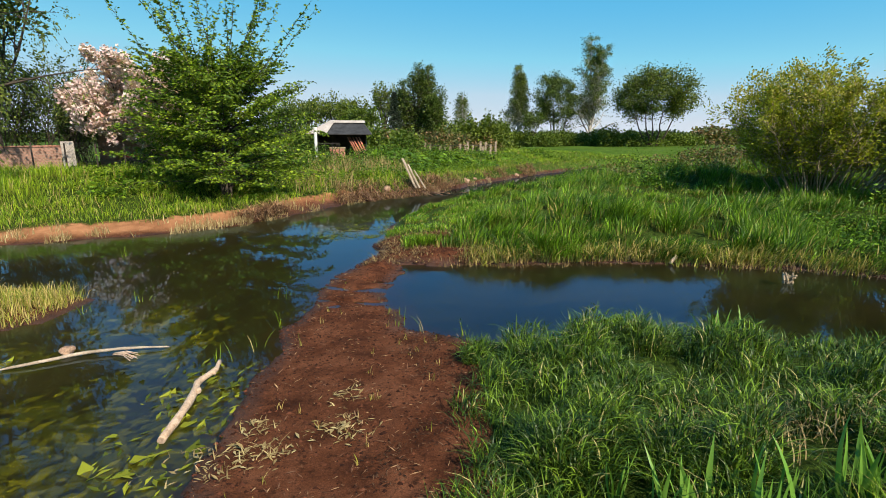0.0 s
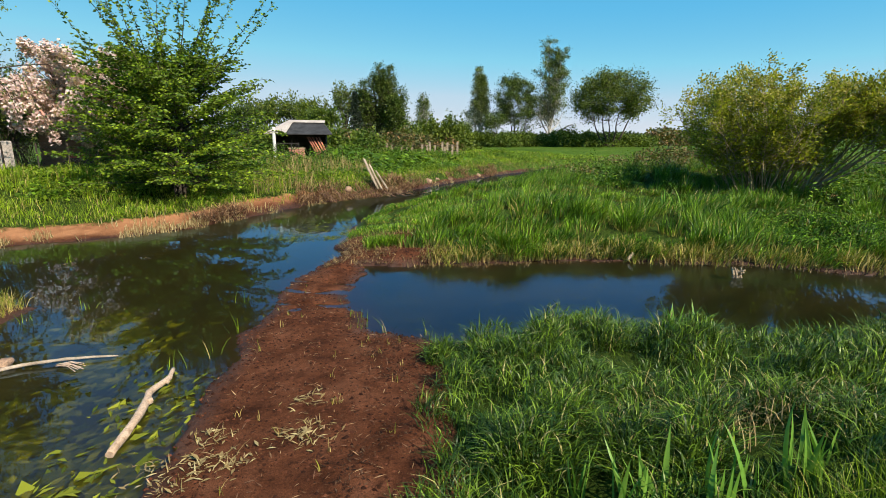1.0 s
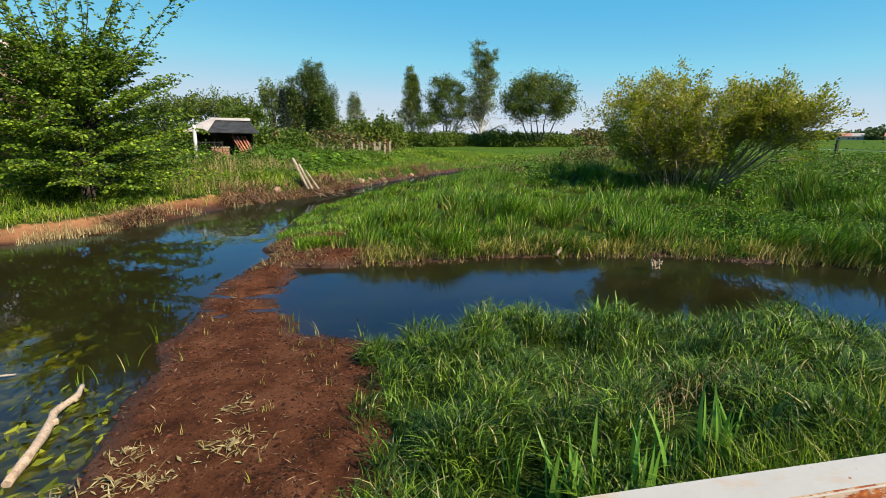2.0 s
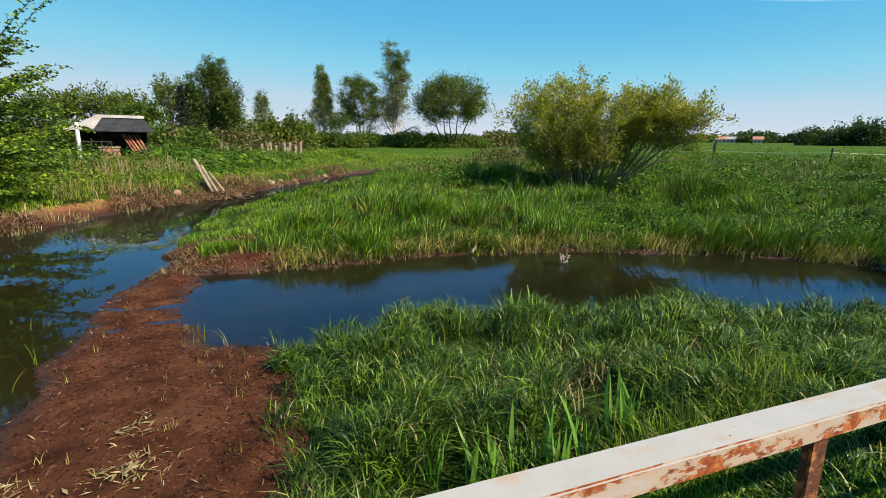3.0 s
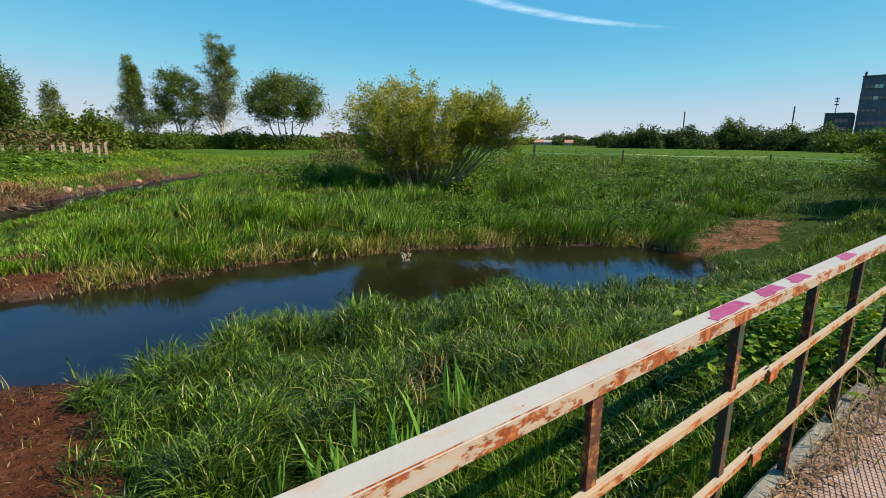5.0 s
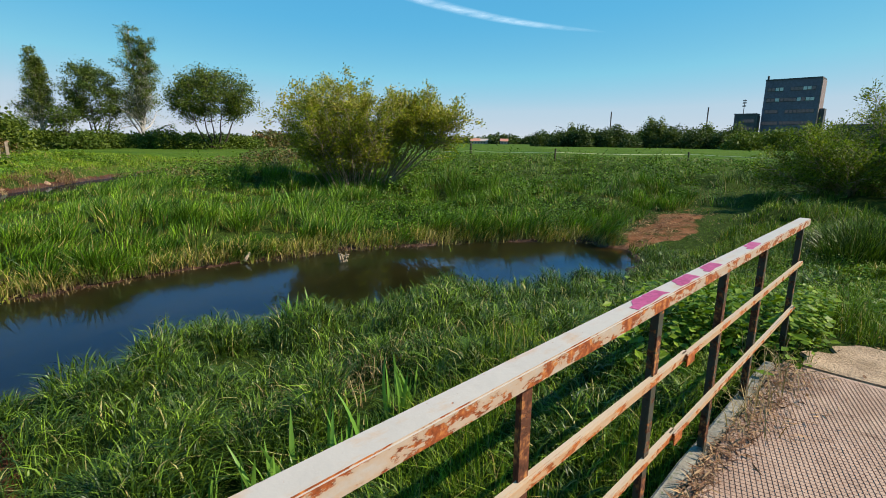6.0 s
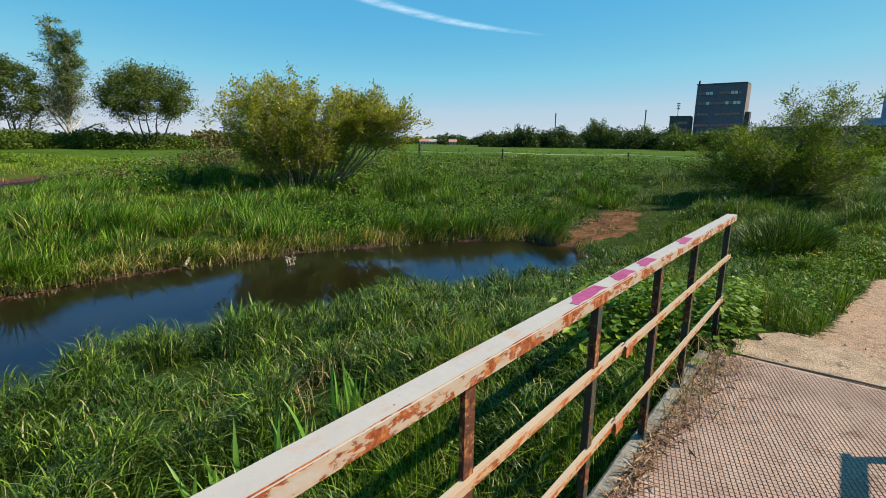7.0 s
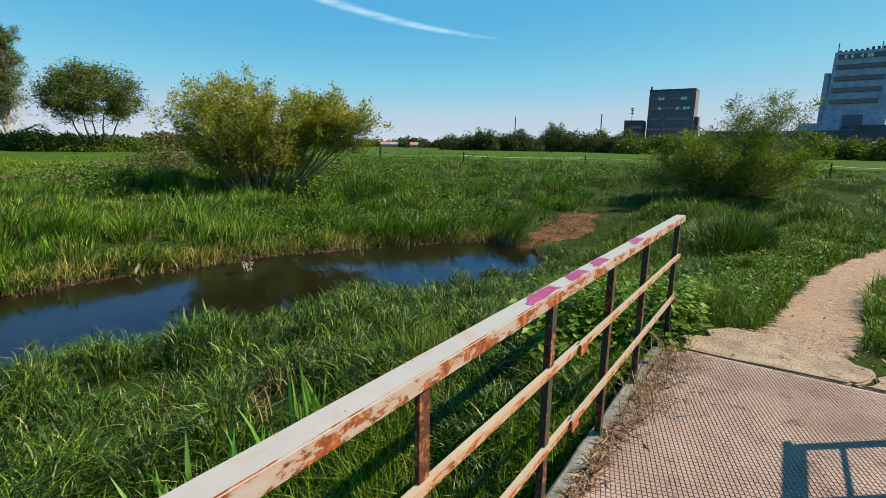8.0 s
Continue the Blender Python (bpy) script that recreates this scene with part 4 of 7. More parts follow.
def build_isle_grass():
    x, y, lx, ly, hc = tufted(300000, -2.2, 19, 4.5, 25, 0.55, 0.34, 0.4)
    z, mud, damp, track, wet, shore = lie(x, y)
    clump = vnoise(x, y, 0.7, 41)
    r = np.hypot(x, y)
    side = inside(x, y, SHORE_ISLE + POOL_NORTH + [(20, 6), (60, 20)]) & (np.hypot((x - 13.6) / 3.0, (y - 4.75) / 0.9) > 0.95)
    tip = ss((1.6 - x) / 1.4) * ss((12.2 - y) / 1.6)
    dens = (0.35 + 0.8 * ss((clump - 0.15) / 0.5)) * np.clip(15.5 / r, 0.25, 1) ** 1.7 * ss((shore + 0.01 - 0.7 * tip) / 0.12)
    dn = line_dist(x, y, POOL_NORTH)
    rim = (dn < 0.05) & (z > -0.03) & (x > 0.9) & (x < 11.2)
    dens = np.where(rim, 1.0, dens)
    keep = ((side & ~wet) | rim) & (RNG.random(len(x)) < dens)
    x, y, z, clump, shore, dn, lx, ly, hc = kept(keep, x, y, z, clump, shore, dn, lx, ly, hc)
    front = ss((1.0 - dn) / 0.8)
    back = 1 - (0.35 + 0.4 * ss((y - 16) / 4)) * ss((5.3 - line_dist(x, y, SHORE_ISLE)) / 5.0)
    mound = ss((vnoise(x, y, 1.9, 141) - 0.30) / 0.45)
    h = (0.18 + 0.36 * mound + 0.16 * clump + 0.12 * front) * (0.20 + 0.88 * hc) * RNG.uniform(0.55, 1.15, len(x)) * back
    lean = (lx + 0.14, ly - 0.45 * front)
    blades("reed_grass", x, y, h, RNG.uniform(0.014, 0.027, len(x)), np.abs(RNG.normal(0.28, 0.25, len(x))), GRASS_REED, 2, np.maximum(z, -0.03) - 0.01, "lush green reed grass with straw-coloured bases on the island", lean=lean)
    # dead stubble along the pool's far shore
    n = 4600
    t = RNG.random(n) * (len(POOL_NORTH) - 3) + 0.6
    i = t.astype(int)
    pts = np.array(POOL_NORTH)
    p = pts[i] + (pts[i + 1] - pts[i]) * (t - i)[:, None]
    x, y = p[:, 0] + RNG.normal(0, 0.2, n), p[:, 1] + RNG.normal(0, 0.17, n)
    z = np.maximum(ground_z(x, y), -0.08)
    x, y, z = kept((vnoise(x, y, 0.45, 43) > RNG.uniform(0.25, 0.6, n)) & (z > -0.07), x, y, z)
    n = len(x)
    blades("reed_stubble", x, y, RNG.uniform(0.05, 0.20, n), RNG.uniform(0.010, 0.02, n), np.abs(RNG.normal(0.35, 0.45, n)), REED_STUB, 2, z, "straw-brown dead reed stubble along the waterline", "reeds")
    n = 5200
    t = RNG.random(n) * (len(POOL_NORTH) - 3.2) + 0.9
    i = t.astype(int)
    p = pts[i] + (pts[i + 1] - pts[i]) * (t - i)[:, None]
    x, y = p[:, 0] + RNG.normal(0, 0.16, n), p[:, 1] + RNG.normal(0.12, 0.16, n)
    x, y = kept((ground_z(x, y) > -0.05) & (vnoise(x, y, 0.5, 161) > RNG.uniform(0.15, 0.6, n)), x, y)
    n = len(x)
    blades("waterside_grass", x, y, RNG.uniform(0.18, 0.46, n), RNG.uniform(0.012, 0.022, n), np.abs(RNG.normal(0.4, 0.3, n)), GRASS_TUSSOCK, 3, None, "pale yellow green grass drooping over the pool's edge", lean=(RNG.normal(0, 0.2, n), np.full(n, -0.35)))
    # trampled dry reeds on the island's mud
    x, y = scatter_in(9000, -1.7, 3.2, 9.4, 13.5)
    z, mud, damp, track, wet, shore = lie(x, y)
    keep = ~wet & (mud > 0.25) & (RNG.random(len(x)) < ss((vnoise(x, y, 0.5, 45) - 0.3) / 0.3))
    x, y, z = kept(keep, x, y, z)
    n = len(x)
    blades("trampled_reeds", x, y, RNG.uniform(0.04, 0.14, n), RNG.uniform(0.008, 0.016, n), RNG.uniform(0.6, 2.4, n), REED_STUB, 2, z, "trampled dry reed scraps on the island's mud", "reeds")


def build_bank_grass():
    x, y = scatter_in(440000, -20, 18, 9, 46)
    z, mud, damp, track, wet, shore = lie(x, y)
    dl = line_dist(x, y, SHORE_LEFT)
    r = np.hypot(x, y)
    clump = vnoise(x, y, 0.8, 51)
    beach = ss((-4.6 - x) / 2.0)
    side = inside(x, y, SHORE_LEFT + [(46, 90), (-60, 90), (-60, 7)])
    dens = (0.3 + 0.9 * clump) * np.clip(18 / r, 0.2, 1) ** 1.2 * ss((dl - 0.12 - 0.75 * beach) / 0.4)
    keep = side & ~wet & (RNG.random(len(x)) < dens)
    x, y, z, clump, r = kept(keep, x, y, z, clump, r)
    h = (0.10 + 0.26 * clump) * RNG.uniform(0.6, 1.3, len(x)) * (1 + 0.9 * ss((line_dist(x, y, SHORE_LEFT) - 2.5) / 4) * ss((28 - r) / 6))
    blades("bank_grass", x, y, h, RNG.uniform(0.011, 0.02, len(x)) * np.clip(r / 18, 0.8, 2), np.abs(RNG.normal(0.5, 0.35, len(x))), GRASS_BANK, 2, z - 0.01, "bright green grass on the garden bank")
    # straw fringe where the bank meets the water
    n = 11000
    t = RNG.random(n) * 11.4 + 1.2
    i = t.astype(int)
    pts = np.array(SHORE_LEFT)
    p = pts[i] + (pts[i + 1] - pts[i]) * (t - i)[:, None]
    x, y = p[:, 0] + RNG.normal(0, 0.35, n), p[:, 1] + RNG.normal(0.25, 0.4, n)
    z = ground_z(x, y)
    keep = (z > -0.06) & (RNG.random(n) < ss((vnoise(x, y, 0.5, 57) - 0.45) / 0.2))
    x, y, z = kept(keep, x, y, z)
    blades("shore_straw", x, y, RNG.uniform(0.06, 0.3, len(x)), RNG.uniform(0.012, 0.02, len(x)), np.abs(RNG.normal(0.3, 0.3, len(x))), STRAW, 2, z, "straw and dead stalks along the garden bank", "straw")
    # small grass island in the left pool
    x, y = scatter_in(26000, -11, -5.4, 5.2, 8.4)
    z, mud, damp, track, wet, shore = lie(x, y)
    keep = inside(x, y, TUFT) & (RNG.random(len(x)) < 0.3 + 0.6 * vnoise(x, y, 0.3, 55))
    x, y, z = kept(keep, x, y, z)
    blades("tussock_grass", x, y, RNG.uniform(0.1, 0.34, len(x)) * (0.25 + 1.3 * vnoise(x, y, 0.45, 159)), RNG.uniform(0.006, 0.012, len(x)), np.abs(RNG.normal(0.5, 0.35, len(x))), GRASS_TUSSOCK, 2, z - 0.01, "yellow green tussock grass standing in the pond")


def build_meadow():
    x, y, lx, ly, hc = tufted(620000, 6, 60, -14, 60, 0.95, 0.55, 0.5)
    z, mud, damp, track, wet, shore = lie(x, y)
    r = np.hypot(x, y)
    side = inside(x, y, SHORE_ISLE[:6] + [(9, 22), (10, 14), (12, 7.2), (12.2, 5.5), (11, 3.6), (9, 2), (12, -0.5), (20, -4), (60, -22), (75, 40)])
    clump = vnoise(x, y, 1.1, 61)
    patch = np.hypot((x - 13.6) / 3.0, (y - 4.75) / 0.9)
    dens = (0.3 + 0.9 * clump) * np.clip(20 / r, 0.1, 1) ** 1.1 * ss((patch - 0.5 + 0.5 * (vnoise(x, y, 0.6, 63) - 0.5)) / 0.5) * (1 - ss((track - 0.2) / 0.3))
    keep = side & ~wet & (RNG.random(len(x)) < dens)
    x, y, z, clump, r, lx, ly, hc = kept(keep, x, y, z, clump, r, lx, ly, hc)
    h = (0.10 + 0.60 * clump * ss((vnoise(x, y, 2.6, 143) - 0.25) / 0.4)) * (0.1 + 0.95 * hc ** 1.5) * (1 - 0.4 * ss((vnoise(x, y, 1.7, 71) - 0.42) / 0.15)) * RNG.uniform(0.6, 1.3, len(x)) * np.where(r > 38, 0.6, 1.0)
    blades("meadow_grass", x, y, h, RNG.uniform(0.012, 0.02, len(x)) * np.clip(r / 18, 0.7, 2.2), np.abs(RNG.normal(0.35, 0.3, len(x))), GRASS_FIELD, 2, z - 0.01, "rough green meadow grass running out to the field", lean=(lx, ly))


build_near_grass()
build_hummock()
build_isle_grass()
build_bank_grass()
build_meadow()


# ---- broad-leaved weeds ----
def weeds(name, x, y, height, leaf, per, material, label, ratio=0.6, category="weeds", droop=0.3):
    """Leafy plants at the given places: leaves stacked up thin stems, one mesh."""
    n = len(x)
    z = ground_z(x, y)
    k = per
    f = RNG.uniform(0.15, 1.0, (n, k))
    wide = RNG.normal(0, 1, (n, k, 2)) * (leaf * 1.1)
    pos = np.stack([x[:, None] + wide[..., 0], y[:, None] + wide[..., 1], z[:, None] + height[:, None] * f], -1).reshape(-1, 3)
    aim = np.concatenate([wide, np.full((n, k, 1), -leaf * droop)], -1).reshape(-1, 3) / leaf
    vv, tt = leaf_cloud(pos, RNG.uniform(0.6, 1.35, n * k) * leaf, ratio, 0.55, aim=aim)
    return tagged(mesh_np(name, vv, tt, None, material), label, category, kind="stuff")


def clumps(name, x, y, rad, high, leaf, per, material, label, ratio=0.55, category="weeds"):
    """Rounded clumps of leafy plants: leaves set over and within each mound, thinning to its foot."""
    n = len(x)
    d = RNG.normal(0, 1, (n, per, 3))
    d /= np.linalg.norm(d, axis=2)[..., None]
    d[..., 2] = np.abs(d[..., 2])
    d *= RNG.uniform(0.55, 1.08, (n, per, 1)) * (1 + 0.35 * np.sin(3 * np.arctan2(d[..., 1:2], d[..., 0:1]) + RNG.uniform(0, 6.28, (n, 1, 1))))
    z = ground_z(x, y)
    pos = np.stack([x[:, None] + d[..., 0] * rad[:, None], y[:, None] + d[..., 1] * rad[:, None], z[:, None] + 0.03 + d[..., 2] * high[:, None]], -1).reshape(-1, 3)
    aim = d.reshape(-1, 3) * np.array([[1, 1, -0.25]])
    vv, tt = leaf_cloud(pos, RNG.uniform(0.6, 1.4, n * per) * leaf, ratio, 0.4, aim=aim)
    return tagged(mesh_np(name, vv, tt, None, material), label, category, kind="stuff")


def side_left(x, y):
    return inside(x, y, SHORE_LEFT + [(46, 90), (-60, 90), (-60, 7)])


def build_weeds():
    # nettles and docks on the rough ground behind the pool
    x, y = scatter_in(700, 8.5, 34, 1.0, 34)
    z, mud, damp, track, wet, shore = lie(x, y)
    side = inside(x, y, [(9, 30), (7.5, 16), (9.5, 11.5), (12.5, 8.2), (14, 6.2), (17, 4.5), (17, 2), (34, 0), (38, 34)])
    keep = side & ~wet & (RNG.random(len(x)) < 0.12 + 0.9 * ss((vnoise(x, y, 1.7, 71) - 0.42) / 0.15))
    x, y = kept(keep, x, y)
    hump = ss((vnoise(x, y, 2.2, 145) - 0.35) / 0.35)
    weeds("nettles", x, y, (0.16 + 0.75 * hump * (0.5 + 0.5 * vnoise(x, y, 0.8, 77))) * RNG.uniform(0.75, 1.2, len(x)) * np.clip(28 / np.hypot(x, y), 0.55, 1), 0.07, 26, WEED, "dark green nettles and docks in the rough meadow")
    x, y = scatter_in(560, 6, 36, 1.0, 34)
    z, mud, damp, track, wet, shore = lie(x, y)
    side = inside(x, y, [(6.5, 30), (6.0, 17), (9.0, 12.5), (12.5, 8.6), (14.5, 6.6), (18, 5), (19, 2), (34, 0), (38, 34)])
    keep = side & (shore > 0.8) & (RNG.random(len(x)) < ss((vnoise(x, y, 2.4, 147) - 0.42) / 0.15)) & (np.hypot(x - 11.3, y - 15.1) > 1.6)
    x, y = kept(keep, x, y)
    big = 0.5 + 0.9 * RNG.random(len(x)) ** 1.3
    dull = RNG.random(len(x)) < 0.3
    for sel, mt, lab in ((~dull, WEED, "mounds of dark green nettles in the rough meadow"), (dull, BURDOCK, "mounds of fresher green weeds in the rough meadow")):
        clumps("nettle_clumps", x[sel], y[sel], 0.75 * big[sel], 0.9 * big[sel] * np.clip(26 / np.hypot(x[sel], y[sel]), 0.55, 1), 0.10, 230, mt, lab, 0.42)
    # dead stalks standing by the field fence and through the meadow
    x, y = scatter_in(2600, 9, 40, 2, 36)
    keep = inside(x, y, [(9, 30), (9, 14), (14, 7), (19, 3), (36, 2), (40, 36)]) & (RNG.random(len(x)) < 0.1 + 0.9 * ss((vnoise(x, y, 1.6, 149) - 0.58) / 0.12))
    x, y = kept(keep, x, y)
    blades("dead_stalks", x, y, RNG.uniform(0.25, 0.8, len(x)), RNG.uniform(0.010, 0.022, len(x)), np.abs(RNG.normal(0.25, 0.3, len(x))), STRAW, 3, None, "pale dead stalks standing in the rough meadow", "straw")
    # fringe along the pool's east end
    x, y = scatter_in(900, 7.5, 14, 6.5, 12)
    dn = line_dist(x, y, POOL_NORTH)
    keep = (dn > 0.5) & (dn < 3.0) & (ground_z(x, y) > 0.06)
    x, y = kept(keep, x, y)
    weeds("waterside_herbs", x, y, RNG.uniform(0.15, 0.4, len(x)), 0.06, 30, WEED, "low leafy herbs on the pool's bank")
    # burdock and ground elder by the railing's end
    x, y = scatter_in(520, 2.8, 6.4, 0.45, 2.0)
    keep = ((y > 0.7) | (x > 4.36)) & ((x < 5.2) | (y > 0.5)) & (x > 3.9 + 0.5 * RNG.random(len(x))) & (y < 0.9 + 0.5 * (x - 2.8)) & (y < 2.0 - 0.2 * np.abs(x - 4.6)) & (RNG.random(len(x)) < 0.9)
    x, y = kept(keep, x, y)
    weeds("burdock", x, y, RNG.uniform(0.12, 0.42, len(x)) * ss((6.9 - x) / 2) + 0.05, 0.055, 16, BURDOCK, "fresh green broad-leaved weeds round the railing's end", 0.75)
    x, y = scatter_in(120, 3.6, 5.4, 0.85, 2.1)
    keep = (y < 0.9 + 0.55 * (x - 2.8)) & (y < 2.1 - 0.2 * np.abs(x - 4.4))
    x, y = kept(keep, x, y)
    weeds("horseradish", x, y, RNG.uniform(0.15, 0.42, len(x)), 0.10, 12, BURDOCK, "large fresh green leaves crowding the railing's end", 0.5)
    # clover and plantain in the turf
    x, y = scatter_in(2600, 1.0, 12, 0.7, 3.0)
    keep = (RNG.random(len(x)) < 0.9 * ss((vnoise(x, y, 0.6, 73) - 0.4) / 0.2)) & (y < 2.3 + 0.1 * x)
    x, y = kept(keep, x, y)
    weeds("clover", x, y, RNG.uniform(0.04, 0.11, len(x)), 0.026, 16, BURDOCK, "clover and small herbs in the short turf", 0.85)
    x, y = scatter_in(3600, 4.6, 14, -4.5, 1.8)
    z, mud, damp, track, wet, shore = lie(x, y)
    keep = (track < 0.2) & ((x > 5.3) | (np.abs(y + 0.3) > 1.0)) & (RNG.random(len(x)) < ss((vnoise(x, y, 0.7, 76) - 0.3) / 0.25))
    x, y = kept(keep, x, y)
    weeds("path_herbs", x, y, RNG.uniform(0.05, 0.24, len(x)) * (0.4 + vnoise(x, y, 0.7, 76)), 0.04, 16, BURDOCK, "low herbs edging the trodden path", 0.8)
    # garden plants on the far bank
    x, y = scatter_in(9000, -16, 14, 14, 44)
    dl = line_dist(x, y, SHORE_LEFT)
    side = inside(x, y, SHORE_LEFT + [(46, 90), (-60, 90), (-60, 7)])
    keep = side & (dl > 1.2) & (dl < 11) & (RNG.random(len(x)) < ss((vnoise(x, y, 1.8, 75) - 0.35) / 0.25))
    x, y = kept(keep, x, y)
    weeds("garden_herbs", x, y, RNG.uniform(0.12, 0.42, len(x)), 0.10, 18, BURDOCK, "leafy garden herbs on the far bank")
    x, y = scatter_in(1300, -13, 12, 15, 42)
    dl = line_dist(x, y, SHORE_LEFT)
    keep = side_left(x, y) & (dl > 1.0) & (dl < 12) & (RNG.random(len(x)) < 0.08 + ss((vnoise(x, y, 2.0, 151) - 0.45) / 0.15)) & (np.hypot(x + 8, y - 17.9) > 3.2)
    x, y = kept(keep, x, y)
    big = RNG.uniform(0.35, 1.0, len(x))
    dull = RNG.random(len(x)) < 0.4
    for sel, mt, lab in ((~dull, BURDOCK, "mounds of bright green herbs on the garden bank"), (dull, WEED, "mounds of dark nettles on the garden bank")):
        clumps("herb_clumps", x[sel], y[sel], 0.6 * big[sel], 0.6 * big[sel], 0.13, 60, mt, lab)
    # tall dry grass beside the broad tree and before the shed
    a, r = RNG.uniform(-17, -4.5, 2600), RNG.uniform(19.5, 29.5, 2600)
    x, y = np.sin(np.radians(a)) * r, np.cos(np.radians(a)) * r
    keep = side_left(x, y) & (line_dist(x, y, SHORE_LEFT) > 0.6) & (RNG.random(len(x)) < ss((vnoise(x, y, 1.3, 153) - 0.5) / 0.12))
    x, y = kept(keep, x, y)
    blades("dry_grass", x, y, RNG.uniform(0.35, 1.0, len(x)), RNG.uniform(0.014, 0.028, len(x)), np.abs(RNG.normal(0.3, 0.3, len(x))), STRAW, 3, None, "tall dry straw grass before the shed", "straw")
    x, y = scatter_in(1500, -13, 9, 24, 42)
    dl = line_dist(x, y, SHORE_LEFT)
    keep = side_left(x, y) & (dl > 5.5 - 0.12 * x) & (dl < 15) & (RNG.random(len(x)) < ss((vnoise(x, y, 2.5, 79) - 0.4) / 0.2))
    x, y = kept(keep, x, y)
    weeds("tall_stalks", x, y, RNG.uniform(0.4, 1.1, len(x)), 0.10, 26, LEAF_HEDGE, "tall brownish stalks and perennials along the garden fence", 0.35)
    x, y = scatter_in(2600, -12, 3, 22, 37)
    dl = line_dist(x, y, SHORE_LEFT)
    keep = side_left(x, y) & (dl > 1.6) & (RNG.random(len(x)) < 0.25 + ss((vnoise(x, y, 1.4, 78) - 0.45) / 0.15)) & (x > -0.36 * y)
    x, y, dl = kept(keep, x, y, dl)
    weeds("bank_nettles", x, y, RNG.uniform(0.3, 0.8, len(x)) * (0.8 + 0.9 * ss((dl - 3) / 4)) * (0.4 + 0.8 * vnoise(x, y, 1.1, 74)), 0.10, 24, WEED, "lush nettles and herbs before the shed")
    cx, cy = RNG.uniform(-4.2, 3.5, 44), RNG.uniform(26.0, 33, 44)
    keep = line_dist(cx, cy, SHORE_LEFT) > 1.5
    cx, cy = kept(keep & inside(cx, cy, SHORE_LEFT + [(46, 90), (-60, 90), (-60, 7)]), cx, cy)
    weeds("horseradish", cx, cy, RNG.uniform(0.35, 0.65, len(cx)), 0.34, 22, WEED, "clumps of large dark horseradish leaves", 0.45)


build_weeds()


# ---- trees and bushes ----
def dome_tree(name, az, dist, rx, rz, cz, clumps, leaf, per, size, spread, label, seed, limbs):
    """A spreading tree: curved limbs from one foot, twigs out to clumps of leaves that make a rounded, gappy crown."""
    r = random.Random(seed)
    segs, nodes, tips = [], [], []
    for k in range(limbs):
        t = 2 * math.pi * k / limbs + r.uniform(-0.3, 0.3)
        f = r.uniform(0.25, 0.6)
        p0 = Vector((0.3 * math.cos(t), 0.3 * math.sin(t), 0))
        p1 = Vector((math.cos(t) * rx * f, math.sin(t) * rx * f, (cz - rz) * r.uniform(0.5, 0.95)))
        p2 = Vector((math.cos(t) * rx * f * 1.15, math.sin(t) * rx * f * 1.15, cz + rz * r.uniform(-0.1, 0.45)))
        last = p0
        for s in range(1, 9):
            u = s / 8
            p = p0 * (1 - u) ** 2 + p1 * 2 * u * (1 - u) + p2 * u * u + Vector((r.gauss(0, 0.08), r.gauss(0, 0.08), 0))
            segs.append((tuple(last), tuple(p), 0.20 * (1.08 - u), 0.20 * (1.08 - u) - 0.02))
            last = p
            if u > 0.35:
                nodes.append(p)
    while len(tips) < clumps:
        d = Vector((r.gauss(0, 1), r.gauss(0, 1), r.gauss(0, 1))).normalized()
        if d.z < -0.85:
            continue
        q = r.uniform(0.5, 1.0)
        c = Vector((d.x * rx * q, d.y * rx * q, cz + d.z * rz * q))
        root = min(nodes, key=lambda n: (n - c).length + (1.5 if n.z > c.z else 0))
        nodes.append(root.lerp(c, 0.6))
        mid = root.lerp(c, 0.5) + Vector((r.gauss(0, 0.12), r.gauss(0, 0.12), 0.15))
        segs += [(tuple(root), tuple(mid), 0.05, 0.035), (tuple(mid), tuple(c), 0.035, 0.012)]
        for s in range(4):
            e = c + Vector((r.gauss(0, spread), r.gauss(0, spread), r.gauss(0, spread * 0.8)))
            segs.append((tuple(c), tuple(e), 0.012, 0.004))
        tips.append(c)
    at = polar(az, dist)
    foot = thing(name, (at[0], at[1], float(ground_z(*at)) - 0.04), label, "tree")
    v, q = tubes(segs, 5)
    under(mesh_np("trunk", v, None, q, BARK, True), foot)
    n = len(tips) * per
    p = np.repeat(np.array([tuple(c) for c in tips]), per, 0) + RNG.normal(0, 1, (n, 3)) * np.repeat(RNG.uniform(0.6, 1.25, (len(tips), 1)), per, 0) * np.array([[spread, spread, spread * 0.75]])
    vv, tt = leaf_cloud(p, RNG.uniform(0.6, 1.3, n) * size, 0.5, 0.3)
    under(mesh_np("crown", vv, tt, None, leaf), foot)


